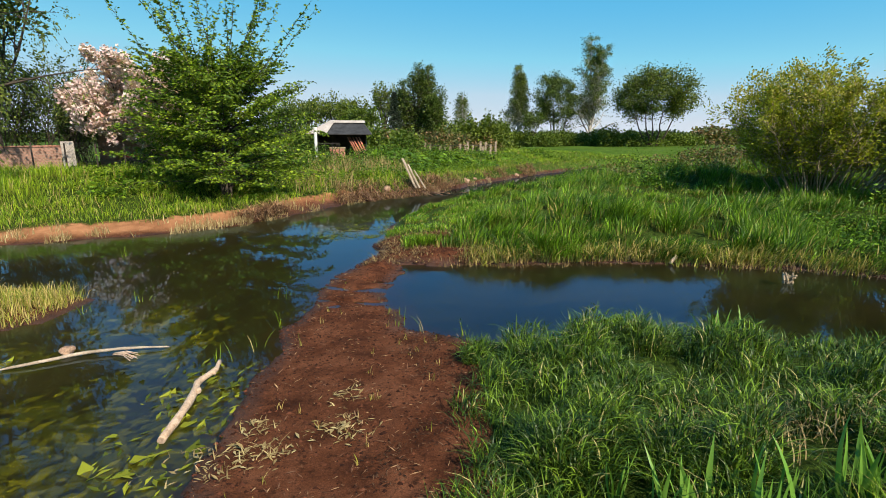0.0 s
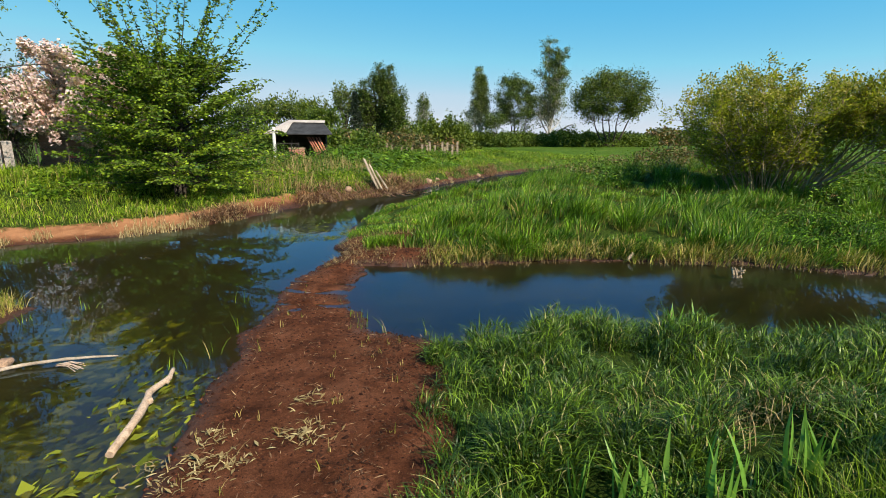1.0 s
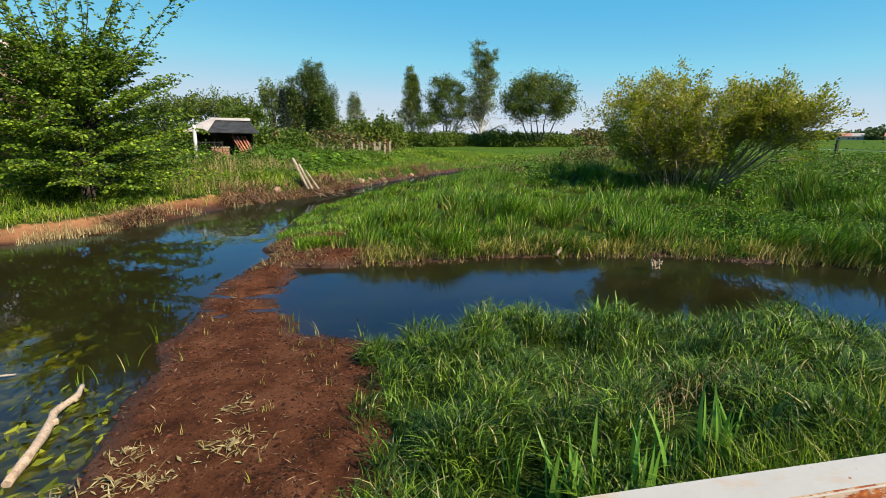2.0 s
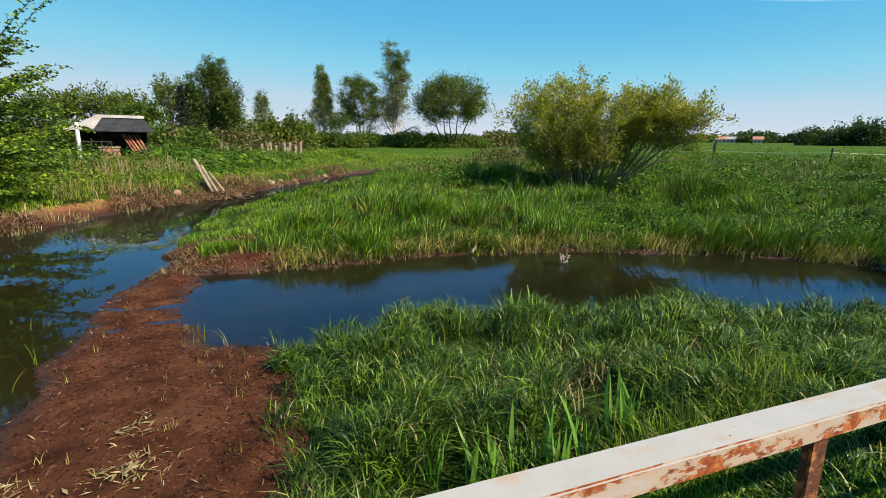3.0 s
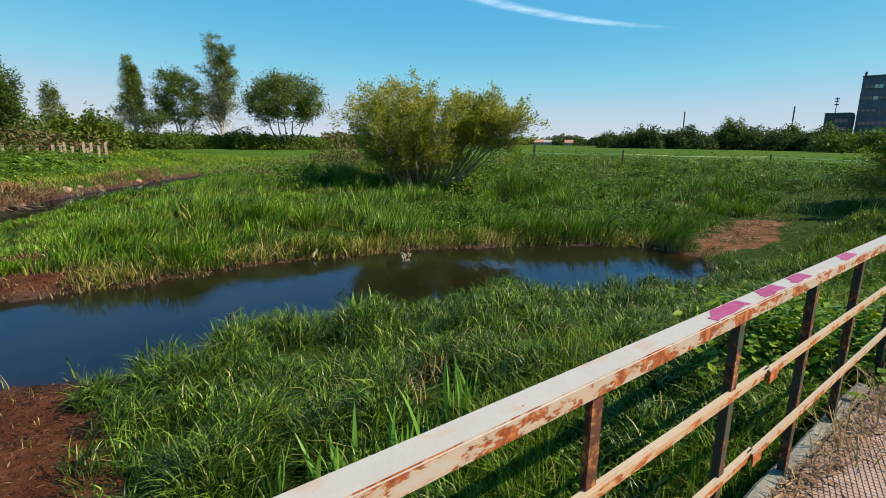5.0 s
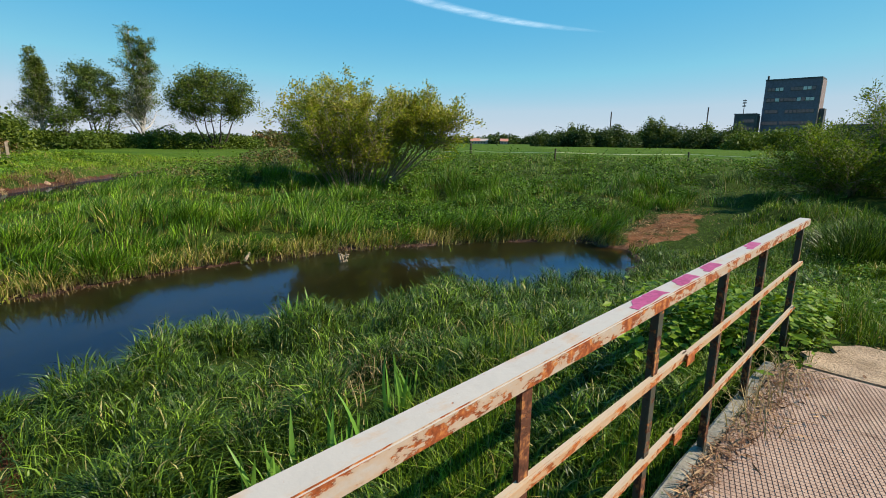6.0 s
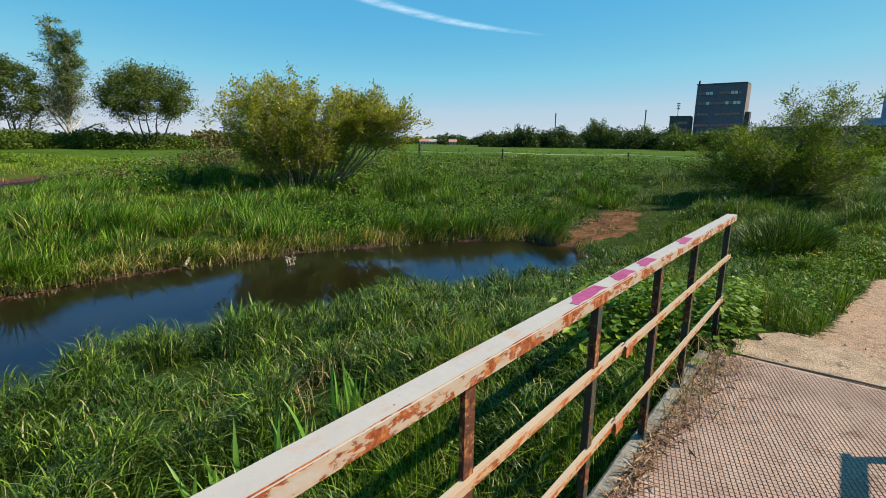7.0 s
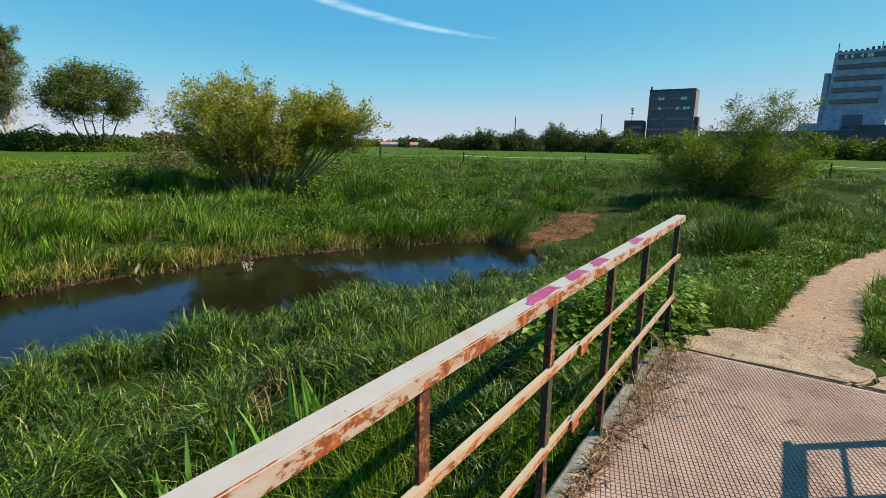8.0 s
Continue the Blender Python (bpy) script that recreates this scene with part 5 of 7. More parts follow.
def spray(rand, segs, at, aim, p, d, length, r, twigs, reach, rise, droop, first=0.15):
    """A branch whose side twigs spread flat to both sides, with a leaf every few centimetres."""
    pts, d, steps = [Vector(p)], Vector(d).normalized(), 9
    for k in range(steps):
        d = (d + Vector((rand.gauss(0, 0.06), rand.gauss(0, 0.06), rise - droop * k / steps))).normalized()
        q = pts[-1] + d * (length / steps)
        segs.append((tuple(pts[-1]), tuple(q), r * (1 - 0.85 * k / steps), max(0.003, r * (1 - 0.85 * (k + 1) / steps))))
        pts.append(q)
    for i in range(twigs):
        f = first + (1 - first) * (i + rand.random()) / twigs
        k = min(int(f * steps), steps - 1)
        q, along = pts[k].lerp(pts[k + 1], f * steps - k), (pts[k + 1] - pts[k]).normalized()
        side = along.cross(Vector((0, 0, 1)))
        if side.length < 0.75:
            side = Vector((rand.gauss(0, 1), rand.gauss(0, 1), 0.2))
        side = side.normalized() * (1 if i % 2 else -1)
        td = (along * 0.75 + side * rand.uniform(0.5, 1.1) + Vector((0, 0, rand.gauss(0, 0.16)))).normalized()
        ln = reach * (1.15 - 0.75 * f) * rand.uniform(0.55, 1.2)
        e = q + td * ln + Vector((0, 0, -0.12 * ln))
        segs.append((tuple(q), tuple(e), 0.006, 0.002))
        n = max(3, int(ln / 0.036))
        for j in range(n):
            g = (j + rand.random()) / n
            o = q.lerp(e, g)
            at.append((o.x + rand.gauss(0, 0.02), o.y + rand.gauss(0, 0.02), o.z + rand.gauss(0, 0.03)))
            w = td.cross(Vector((0, 0, 1))) * (1 if j % 2 else -1) + td * 0.7
            aim.append((w.x, w.y, w.z - 0.35))
    for k in range(int(length / 0.07)):
        f = 0.35 + 0.65 * rand.random()
        m = min(int(f * steps), steps - 1)
        at.append(tuple(pts[m].lerp(pts[m + 1], f * steps - m)))
        aim.append((rand.gauss(0, 1), rand.gauss(0, 1), 0.1))


def hornbeam(where):
    """A broad tree clothed to the ground in flat tiers of foliage, with long leafy shoots arching out of its top."""
    rand = random.Random(11)
    segs, at, aim = [], [], []
    for k in range(5):
        a = 1.26 * k
        segs += [((0.12 * math.cos(a), 0.12 * math.sin(a), 0), (0.25 * math.cos(a), 0.25 * math.sin(a), 2.2), 0.07, 0.05), ((0.25 * math.cos(a), 0.25 * math.sin(a), 2.2), (0.5 * math.cos(a), 0.5 * math.sin(a), 4.6), 0.05, 0.02)]
    for k in range(150):
        z = 0.3 + 3.7 * ((k + rand.random()) / 150) ** 1.15
        a = 2.39996 * k + rand.uniform(-0.3, 0.3)
        full = 1 - 0.42 * max(0, (z - 2.0) / 2.0) ** 1.2
        spray(rand, segs, at, aim, (0.15 * math.cos(a), 0.15 * math.sin(a), z), (math.cos(a), math.sin(a), rand.uniform(-0.05, 0.5) + 0.13 * z), 3.45 * full * rand.uniform(0.62, 1.1), 0.022, 17, 0.95, 0.02, 0.10, 0.25)
    for k in range(20):
        a, lean = 2.39996 * k + rand.uniform(-0.4, 0.4), rand.uniform(0.15, 0.95)
        z = rand.uniform(2.4, 4.2)
        spray(rand, segs, at, aim, (0.35 * math.cos(a), 0.35 * math.sin(a), z), (math.cos(a) * lean, math.sin(a) * lean, 1), (8.0 - z) * rand.uniform(0.7, 1.05), 0.02, 20, 0.5, 0.015, 0.0, 0.05)
    root = thing("hornbeam_tree", (*where, float(ground_z(*where)) - 0.04), "broad leafy green tree with upright shoots on the bank", "tree")
    v, q = tubes(segs, 5)
    under(mesh_np("trunk", v, None, q, BARK, True), root)
    at = np.array(at)
    at[:, 2] = np.maximum(at[:, 2], 0.08)
    vv, tt = leaf_cloud(at, RNG.uniform(0.07, 0.14, len(at)), 0.62, 0.22, aim=np.array(aim))
    under(mesh_np("crown", vv, tt, None, LEAF_TREE), root)


def build_trees():
    rnd = random.Random(5)
    # the leafy tree on the garden bank, clothed to the ground, with upright shoots
    hornbeam(polar(-24.0, 19.6))
    # blossoming fruit tree
    stems = [((0, 0, 0), (0.1 * math.cos(a), 0.1 * math.sin(a), 1), 2.4, 0.13) for a in (0.5, 2.5)] + [((0, 0, 1.0), (math.cos(a), math.sin(a), 0.9), 3.4, 0.07) for a in np.arange(0, 6.2, 0.7)]
    tree("apple_tree", polar(-30.2, 27.0), stems, [
        dict(n=10, ratio=0.5, angle=50, rise=0.04, wiggle=0.12, steps=5),
        dict(n=6, ratio=0.5, angle=50, rise=0.0, wiggle=0.14, steps=4),
        dict(n=0, ratio=0, angle=0, rise=0.0, wiggle=0.1, steps=3)], BARK, LEAF_TREE, 2, 0.09, 0.10, "apple tree covered in pinkish white blossom", seed=4, fit=(2.9, 5.3), extra=("blossom", BLOSSOM, 30, 0.13, "pinkish white blossom", 0.0))
    # weeping birch by the garden
    stems = [((0, 0, 0), (0.05, 0.0, 1), 11.5, 0.1)]
    tree("weeping_birch", polar(-46.0, 22.0), stems, [
        dict(n=44, ratio=0.36, angle=48, rise=0.05, wiggle=0.04, steps=10, **{"from": 0.18}),
        dict(n=10, ratio=0.55, angle=60, rise=-0.14, wiggle=0.08, steps=5),
        dict(n=0, ratio=0, angle=0, rise=-0.40, wiggle=0.05, steps=6)], BARK, LEAF_BIRCH, 7, 0.10, 0.12, "weeping birch with hanging twigs", seed=9, fit=(3.9, 11.5), hang=0.5)
    round_tree("garden_tree", -41.5, 28, 9.5, 3.0, LEAF_POPLAR, 63, "dark leafy garden tree behind the fence", 4200, 0.2)
    for az, dist, h, w, sd in ((-38.0, 29.5, 5.4, 2.0, 3), (-35.6, 32, 4.6, 1.6, 6), (-43, 29, 6.2, 2.6, 8), (-40.5, 31, 5.8, 2.4, 9), (-35.0, 36, 4.0, 1.6, 18), (-26.0, 35, 4.2, 2.0, 28)):
        shrub("garden_shrub", az, dist, h, w, LEAF_POPLAR, sd, "dark leafy shrub behind the garden fence")
    # trees beyond the garden
    for az, dist, h, w, lf, sd, lab in ((-17.3, 62, 5.6, 2.4, LEAF_POPLAR, 1, "dark leafy tree beyond the shed"), (-15.2, 64, 6.2, 2.6, LEAF_BIRCH, 21, "leafy tree beyond the shed"), (-13.0, 66, 6.8, 2.8, LEAF_BIRCH, 2, "leafy tree beyond the shed"), (-10.6, 62, 6.0, 2.7, LEAF_WILLOW, 22, "leafy tree beyond the shed"), (-9.4, 55, 4.4, 2.2, LEAF_SHRUB, 23, "pale green bush beyond the shed"), (-7.1, 74, 9.2, 1.9, LEAF_BIRCH, 31, "airy green tree beyond the garden")):
        round_tree("garden_tree", az, dist, h, w, lf, sd, lab, 2600)
    for az, dist, h, w, sd in ((-4.9, 66, 8.6, 1.5, 41), (-3.5, 66, 10.6, 1.9, 42), (-2.1, 66, 10.3, 1.5, 43), (-1.2, 64, 7.5, 1.6, 45)):
        tall_tree("poplar", az, dist, h, w, LEAF_POPLAR, BARK, sd, "tall dark green poplar beyond the garden", 0.5)
    spruce(-5.95, 58, 6.6)
    tall_tree("young_birch", 1.55, 100, 9.9, 1.7, LEAF_BIRCH, BARK_BIRCH, 46, "thin young birch beyond the garden", 0.6)
    tall_tree("birch", 7.75, 95, 14.0, 2.3, LEAF_BIRCH, BARK_BIRCH, 47, "tall slender birch by the stream", 1.35)
    tall_tree("birch", 15.35, 95, 18.4, 3.3, LEAF_BIRCH, BARK_BIRCH, 48, "tallest birch by the stream", 1.5)
    dome_tree("alder", 11.8, 94, 4.3, 5.2, 7.6, 150, LEAF_POPLAR, 110, 0.30, 0.50, "dark round-crowned tree between the birches", 49, 3)
    round_tree("garden_tree", 9.4, 86, 5.4, 1.8, LEAF_SHRUB, 50, "small light green tree under the birches", 1500)
    round_tree("garden_tree", 6.0, 88, 4.2, 1.7, LEAF_SHRUB, 52, "small light green tree under the birches", 1500)
    # old willow with several trunks
    dome_tree("willow_tree", 21.7, 85, 6.3, 4.2, 7.4, 300, LEAF_WILLOW, 80, 0.30, 0.6, "old willow with several leaning trunks and a round crown", 14, 5)
    # the big sallow bush on the island
    sx, sy = polar(36.7, 18.9)
    rx, ry = math.cos(radians(36.7)), -math.sin(radians(36.7))
    stems = []
    for k in range(58):
        a, q = rnd.uniform(0, 6.283), rnd.random() ** 0.7
        lean = 0.05 + 0.75 * rnd.random()
        u, w = 1.0 * math.cos(a) * q - 0.35, 0.9 * math.sin(a) * q
        du, dw = lean * math.cos(a) - 0.12, lean * math.sin(a)
        stems.append(((u * rx - w * ry, u * ry + w * rx, 0), (du * rx - dw * ry, du * ry + dw * rx, 1.0), (3.75 if k % 4 else 2.8) * rnd.uniform(0.9, 1.0) * (1 - 0.20 * lean), rnd.uniform(0.014, 0.03)))
    bush = [dict(n=14, ratio=0.25, angle=44, rise=0.02, wiggle=0.07, steps=7, **{"from": 0.26}),
            dict(n=5, ratio=0.5, angle=44, rise=0.05, wiggle=0.12, steps=3),
            dict(n=0, ratio=0, angle=0, rise=0.04, wiggle=0.12, steps=3)]
    tree("sallow_bush", (sx, sy), stems, bush, BARK_SALLOW, LEAF_SALLOW, 4, 0.09, 0.085, "large sallow bush with yellow catkin-bright tops", "bush", seed=21, ratio=0.42, sides=3, extra=("catkin_bloom", CATKIN, 4, 0.065, "yellow catkins", 2.75))
    limbs = []
    for k in range(15):
        el, dw = radians(28 + 50 * (k + rnd.random()) / 15), rnd.uniform(-0.35, 0.35)
        u, w = 0.75 + 0.15 * rnd.random(), rnd.uniform(-0.25, 0.25)
        du = math.cos(el)
        limbs.append(((u * rx - w * ry, u * ry + w * rx, 0.05), (du * rx - dw * ry, du * ry + dw * rx, math.sin(el)), 3.7 if k == 0 else rnd.uniform(2.8, 3.5), rnd.uniform(0.025, 0.042)))
    tree("sallow_bush", (sx, sy), limbs, [
        dict(n=13, ratio=0.30, angle=32, rise=0.015, wiggle=0.06, steps=8, taper=0.7, **{"from": 0.55}),
        dict(n=5, ratio=0.5, angle=42, rise=0.05, wiggle=0.12, steps=3),
        dict(n=0, ratio=0, angle=0, rise=0.04, wiggle=0.12, steps=3)], BARK_SALLOW, LEAF_SALLOW, 5, 0.09, 0.07, "airy spreading half of the sallow, bare limbs below", "bush", seed=22, ratio=0.42, sides=4, extra=("catkin_bloom", CATKIN, 3, 0.07, "yellow catkins", 2.1))
    # dark willow bush beside the path
    stems = []
    for k in range(46):
        a = rnd.uniform(0, 6.283)
        lean = rnd.uniform(0.1, 1.7)
        stems.append(((0.9 * math.cos(a) * rnd.random(), 0.8 * math.sin(a) * rnd.random(), 0), (math.cos(a) * lean, math.sin(a) * lean, 1.0), rnd.uniform(1.6, 2.6), 0.025))
    for k in range(9):
        stems.append(((rnd.uniform(-0.8, 0.8), rnd.uniform(-0.9, 0.6), 0.5), (rnd.uniform(-0.1, 0.25), rnd.uniform(-0.35, -0.05), 1.0), rnd.uniform(2.4, 3.2), 0.018))
    tree("willow_bush", polar(85.4, 19.6), stems, [
        dict(n=9, ratio=0.4, angle=40, rise=0.06, wiggle=0.08, steps=6),
        dict(n=5, ratio=0.5, angle=40, rise=0.05, wiggle=0.1, steps=3),
        dict(n=0, ratio=0, angle=0, rise=0.02, wiggle=0.1, steps=3)], BARK_SALLOW, LEAF_FRESH, 11, 0.072, 0.085, "backlit green willow bush beside the path", "bush", seed=33, ratio=0.4, fit=(2.5, 3.5))


def shrub(name, az, dist, h, w, leaf, seed, label, group=""):
    rnd = random.Random(seed)
    stems = []
    for k in range(16):
        a = rnd.uniform(0, 6.283)
        lean = rnd.uniform(0.1, 1.0)
        stems.append(((0.2 * math.cos(a), 0.2 * math.sin(a), 0), (math.cos(a) * lean, math.sin(a) * lean, 1.0), rnd.uniform(0.7, 1.0), 0.025))
    return tree(name, polar(az, dist), stems, [
        dict(n=8, ratio=0.45, angle=45, rise=0.04, wiggle=0.1, steps=5),
        dict(n=4, ratio=0.5, angle=45, rise=0.0, wiggle=0.12, steps=3),
        dict(n=0, ratio=0, angle=0, rise=0.0, wiggle=0.1, steps=2)], BARK, leaf, 4, 0.13, 0.10, label, "bush", seed=seed, fit=(w, h), sides=4, group=group)


def round_tree(name, az, dist, h, w, leaf, seed, label, count, bare=0.25):
    rnd = random.Random(seed)
    stems = [((0, 0, 0), (rnd.uniform(-0.1, 0.1), rnd.uniform(-0.1, 0.1), 1), 0.75, 0.02 * h)]
    stems += [((0, 0, bare), (math.cos(a) * 0.6, math.sin(a) * 0.6, 0.8), 0.6, 0.011 * h) for a in np.arange(rnd.random(), 6.28, 0.8)]
    per = max(2, int(count / 620))
    return tree(name, polar(az, dist), stems, [
        dict(n=6, ratio=0.5, angle=48, rise=0.05, wiggle=0.1, steps=4, **{"from": 0.4}),
        dict(n=5, ratio=0.55, angle=48, rise=0.03, wiggle=0.14, steps=3),
        dict(n=0, ratio=0, angle=0, rise=0.0, wiggle=0.12, steps=3)], BARK, leaf, per, 0.26, 0.22, label, seed=seed, fit=(w, h), sides=4)


def tall_tree(name, az, dist, h, w, leaf, bark, seed, label, dense=1.0):
    rnd = random.Random(seed)
    stems = [((0, 0, 0), (rnd.uniform(-0.04, 0.04), rnd.uniform(-0.04, 0.04), 1), 1.0, 0.018 * h)]
    if w > 1.3:
        stems += [((0, 0, 0.15), (rnd.uniform(-0.18, 0.18), rnd.uniform(-0.18, 0.18), 1), 0.75, 0.012 * h) for k in range(2)]
    return tree(name, polar(az, dist), stems, [
        dict(n=42, ratio=0.28, angle=42, rise=0.03, wiggle=0.03, steps=8, taper=1.45, **{"from": 0.07}),
        dict(n=6, ratio=0.55, angle=48, rise=-0.02, wiggle=0.12, steps=3),
        dict(n=0, ratio=0, angle=0, rise=-0.10, wiggle=0.1, steps=3)], bark, leaf, max(2, int(6 * dense)), 0.22, 0.2, label, seed=seed, fit=(w, h), sides=4)


def spruce(az, dist, h):
    rnd = random.Random(77)
    segs, tips = [((0, 0, 0), (0, 0, h), 0.12, 0.01)], []
    for k in range(46):
        z = 0.5 + (h - 0.6) * k / 46
        R = 1.25 * (1 - z / h) + 0.1
        for j in range(7):
            a = rnd.uniform(0, 6.283)
            e = (math.cos(a) * R, math.sin(a) * R, z - 0.25 * R)
            segs.append(((0, 0, z), e, 0.02, 0.004))
            for f in (0.4, 0.6, 0.8, 1.0):
                tips.append((e[0] * f, e[1] * f, z - 0.25 * R * f))
    at = polar(az, dist)
    root = thing("spruce", (at[0], at[1], float(ground_z(*at)) - 0.04), "narrow dark spruce beyond the garden", "tree")
    v, q = tubes(segs, 4)
    under(mesh_np("trunk", v, None, q, BARK, True), root)
    p = np.repeat(np.array(tips), 4, 0) + RNG.normal(0, 0.07, (len(tips) * 4, 3))
    vv, tt = leaf_cloud(p, RNG.uniform(0.14, 0.3, len(p)), 0.4, 0.2)
    under(mesh_np("crown", vv, tt, None, LEAF_SPRUCE), root)


build_trees()


def thicket(name, spans, leaf, size, per_m, label, category="hedge", kind="stuff"):
    """A run of shrubs far off as one leafy mass with an uneven top. spans: (az, dist, width, height) of each swelling."""
    ps = []
    for az, dist, w, h in spans:
        cx, cy = polar(az, dist)
        n = int(per_m * w * h)
        d = RNG.normal(0, 1, (n, 3))
        d /= np.linalg.norm(d, axis=1)[:, None]
        d *= RNG.uniform(0.55, 1.05, (n, 1)) * (0.8 + 0.5 * (vnoise(d[:, 0:1] * 2 + az, d[:, 2:3] * 2, 0.5, 81)))
        z0 = float(ground_z(cx, cy))
        ps.append(np.stack([cx + d[:, 0] * w / 2, cy + d[:, 1] * w / 2, z0 + np.abs(d[:, 2]) * h * 0.97 + 0.02], -1))
    p = np.concatenate(ps)
    vv, tt = leaf_cloud(p, RNG.uniform(0.6, 1.3, len(p)) * size, 0.75, 0.35)
    return tagged(mesh_np(name, vv, tt, None, leaf), label, category, kind=kind)


def build_thickets():
    r = random.Random(8)
    run = lambda a0, a1, n, d0, d1, w, h0, h1: [(a0 + (a1 - a0) * (k + r.random()) / n, r.uniform(d0, d1), w * r.uniform(0.7, 1.3), r.uniform(h0, h1)) for k in range(n)]
    thicket("garden_hedge", run(-10.0, 4.5, 30, 40, 48, 2.6, 0.8, 2.0), LEAF_HEDGE, 0.23, 200, "brownish green hedge behind the garden")
    thicket("garden_hedge", run(-0.5, 5.5, 12, 46, 50, 3.4, 2.0, 3.3), LEAF_WILLOW, 0.25, 170, "round green hedge bushes behind the garden")
    thicket("garden_hedge", run(-17, -4.0, 22, 36, 43, 2.6, 1.2, 2.4), LEAF_SHRUB, 0.22, 180, "light green brush behind the shed")
    thicket("birch_undergrowth", run(4.5, 26, 24, 84, 94, 4.4, 1.3, 3.0), LEAF_SHRUB, 0.34, 110, "light green undergrowth beneath the birches", "undergrowth")
    thicket("stream_brush", run(26, 36, 8, 30, 34, 2.6, 0.7, 1.3), LEAF_HEDGE, 0.12, 500, "olive brown brush behind the sallow bush")
    thicket("stream_brush", run(18, 31, 16, 21, 29, 1.6, 0.35, 0.75), LEAF_HEDGE, 0.09, 620, "low olive brush along the stream")
    thicket("distant_brush", run(26.0, 28.5, 4, 98, 104, 6, 2.0, 3.2), LEAF_HEDGE, 0.5, 40, "reddish brown brush in the distance")
    thicket("distant_woods", run(3, 27, 26, 330, 380, 16, 2.5, 5), LEAF_FAR, 1.5, 8, "thin line of trees along the horizon", "woods")
    thicket("distant_woods", run(-60, 3, 40, 300, 360, 20, 4, 8), LEAF_FAR, 2.0, 5, "thin line of trees along the horizon", "woods")
    thicket("distant_woods", run(27, 57, 34, 420, 480, 20, 4, 7.5), LEAF_FAR, 2.0, 6, "thin line of trees along the horizon", "woods")
    thicket("field_woods", run(56, 77, 90, 225, 262, 8, 4.5, 9.0), LEAF_FAR, 0.85, 16, "dark line of trees beyond the field", "woods")
    thicket("field_woods", [(67.6, 236, 7, 11.5), (68.6, 236, 6, 11), (59.6, 240, 5, 9.6), (72.9, 240, 6, 9.8), (75.5, 250, 7, 10)], LEAF_BIRCH, 0.8, 36, "taller trees standing out of the far tree line", "woods")
    thicket("clipped_bushes", run(75.5, 84, 12, 196, 210, 11, 5.5, 7.0), LEAF_SHRUB, 0.65, 42, "rounded green bushes before the office blocks", "bushes")
    thicket("clipped_bushes", run(90.5, 101, 8, 150, 170, 9, 4.6, 6.4), LEAF_SHRUB, 0.6, 46, "rounded green bushes before the office blocks", "bushes")


build_thickets()


# ---- driftwood, stones and pond plants ----
def limb(name, pts, radii, material, at_label, category="branch", sides=9, knots=()):
    """A crooked piece of wood through pts, with uneven thickness."""
    bm = bmesh.new()
    fine = []
    for k in range(len(pts) - 1):
        for f in np.linspace(0, 1, 5)[:-1]:
            p = Vector(pts[k]).lerp(Vector(pts[k + 1]), f)
            fine.append((p, radii[k] + (radii[k + 1] - radii[k]) * f))
    fine.append((Vector(pts[-1]), radii[-1]))
    rings = []
    for k, (p, r) in enumerate(fine):
        d = (fine[min(k + 1, len(fine) - 1)][0] - fine[max(k - 1, 0)][0]).normalized()
        u = d.cross(Vector((0, 0, 1))).normalized()
        v = u.cross(d)
        ring = []
        for s in range(sides):
            t = 2 * math.pi * s / sides
            q = p + (u * math.cos(t) + v * math.sin(t)) * r
            q += (q - p) * 0.35 * noise.noise(q * 14) + Vector((0, 0, 0.4 * r * noise.noise(p * 5)))
            ring.append(bm.verts.new(q))
        rings.append(ring)
    for a, b in zip(rings[:-1], rings[1:]):
        for s in range(sides):
            f = bm.faces.new((a[s], a[(s + 1) % sides], b[(s + 1) % sides], b[s]))
            f.smooth = True
    bm.faces.new(rings[0][::-1])
    bm.faces.new(rings[-1])
    for c, r in knots:
        got = bmesh.ops.create_icosphere(bm, subdivisions=2, radius=r, matrix=Matrix.Translation(c))
        for w in got["verts"]:
            w.co += Vector((0, 0, 1)) * 0.3 * r * noise.noise(w.co * 30)
    bmesh.ops.recalc_face_normals(bm, faces=bm.faces)
    return tagged(part(name, bm, material, None, at_label), category=category)


def stone(name, at, size, material, label, seed, squash=0.6, category="stone"):
    bm = bmesh.new()
    bmesh.ops.create_icosphere(bm, subdivisions=3, radius=1.0)
    off = Vector((seed * 3.7, seed * 1.3, 0))
    for v in bm.verts:
        n = v.co.normalized()
        v.co = n * (1 + 0.35 * noise.noise(n * 1.3 + off) + 0.12 * noise.noise(n * 4 + off))
        v.co = Vector((v.co.x * size, v.co.y * size * 0.8, v.co.z * size * squash))
    for f in bm.faces:
        f.smooth = True
    ob = part(name, bm, material, None, label)
    ob.matrix_basis = pose(*at, 0, 0, seed * 47)
    return tagged(ob, category=category)


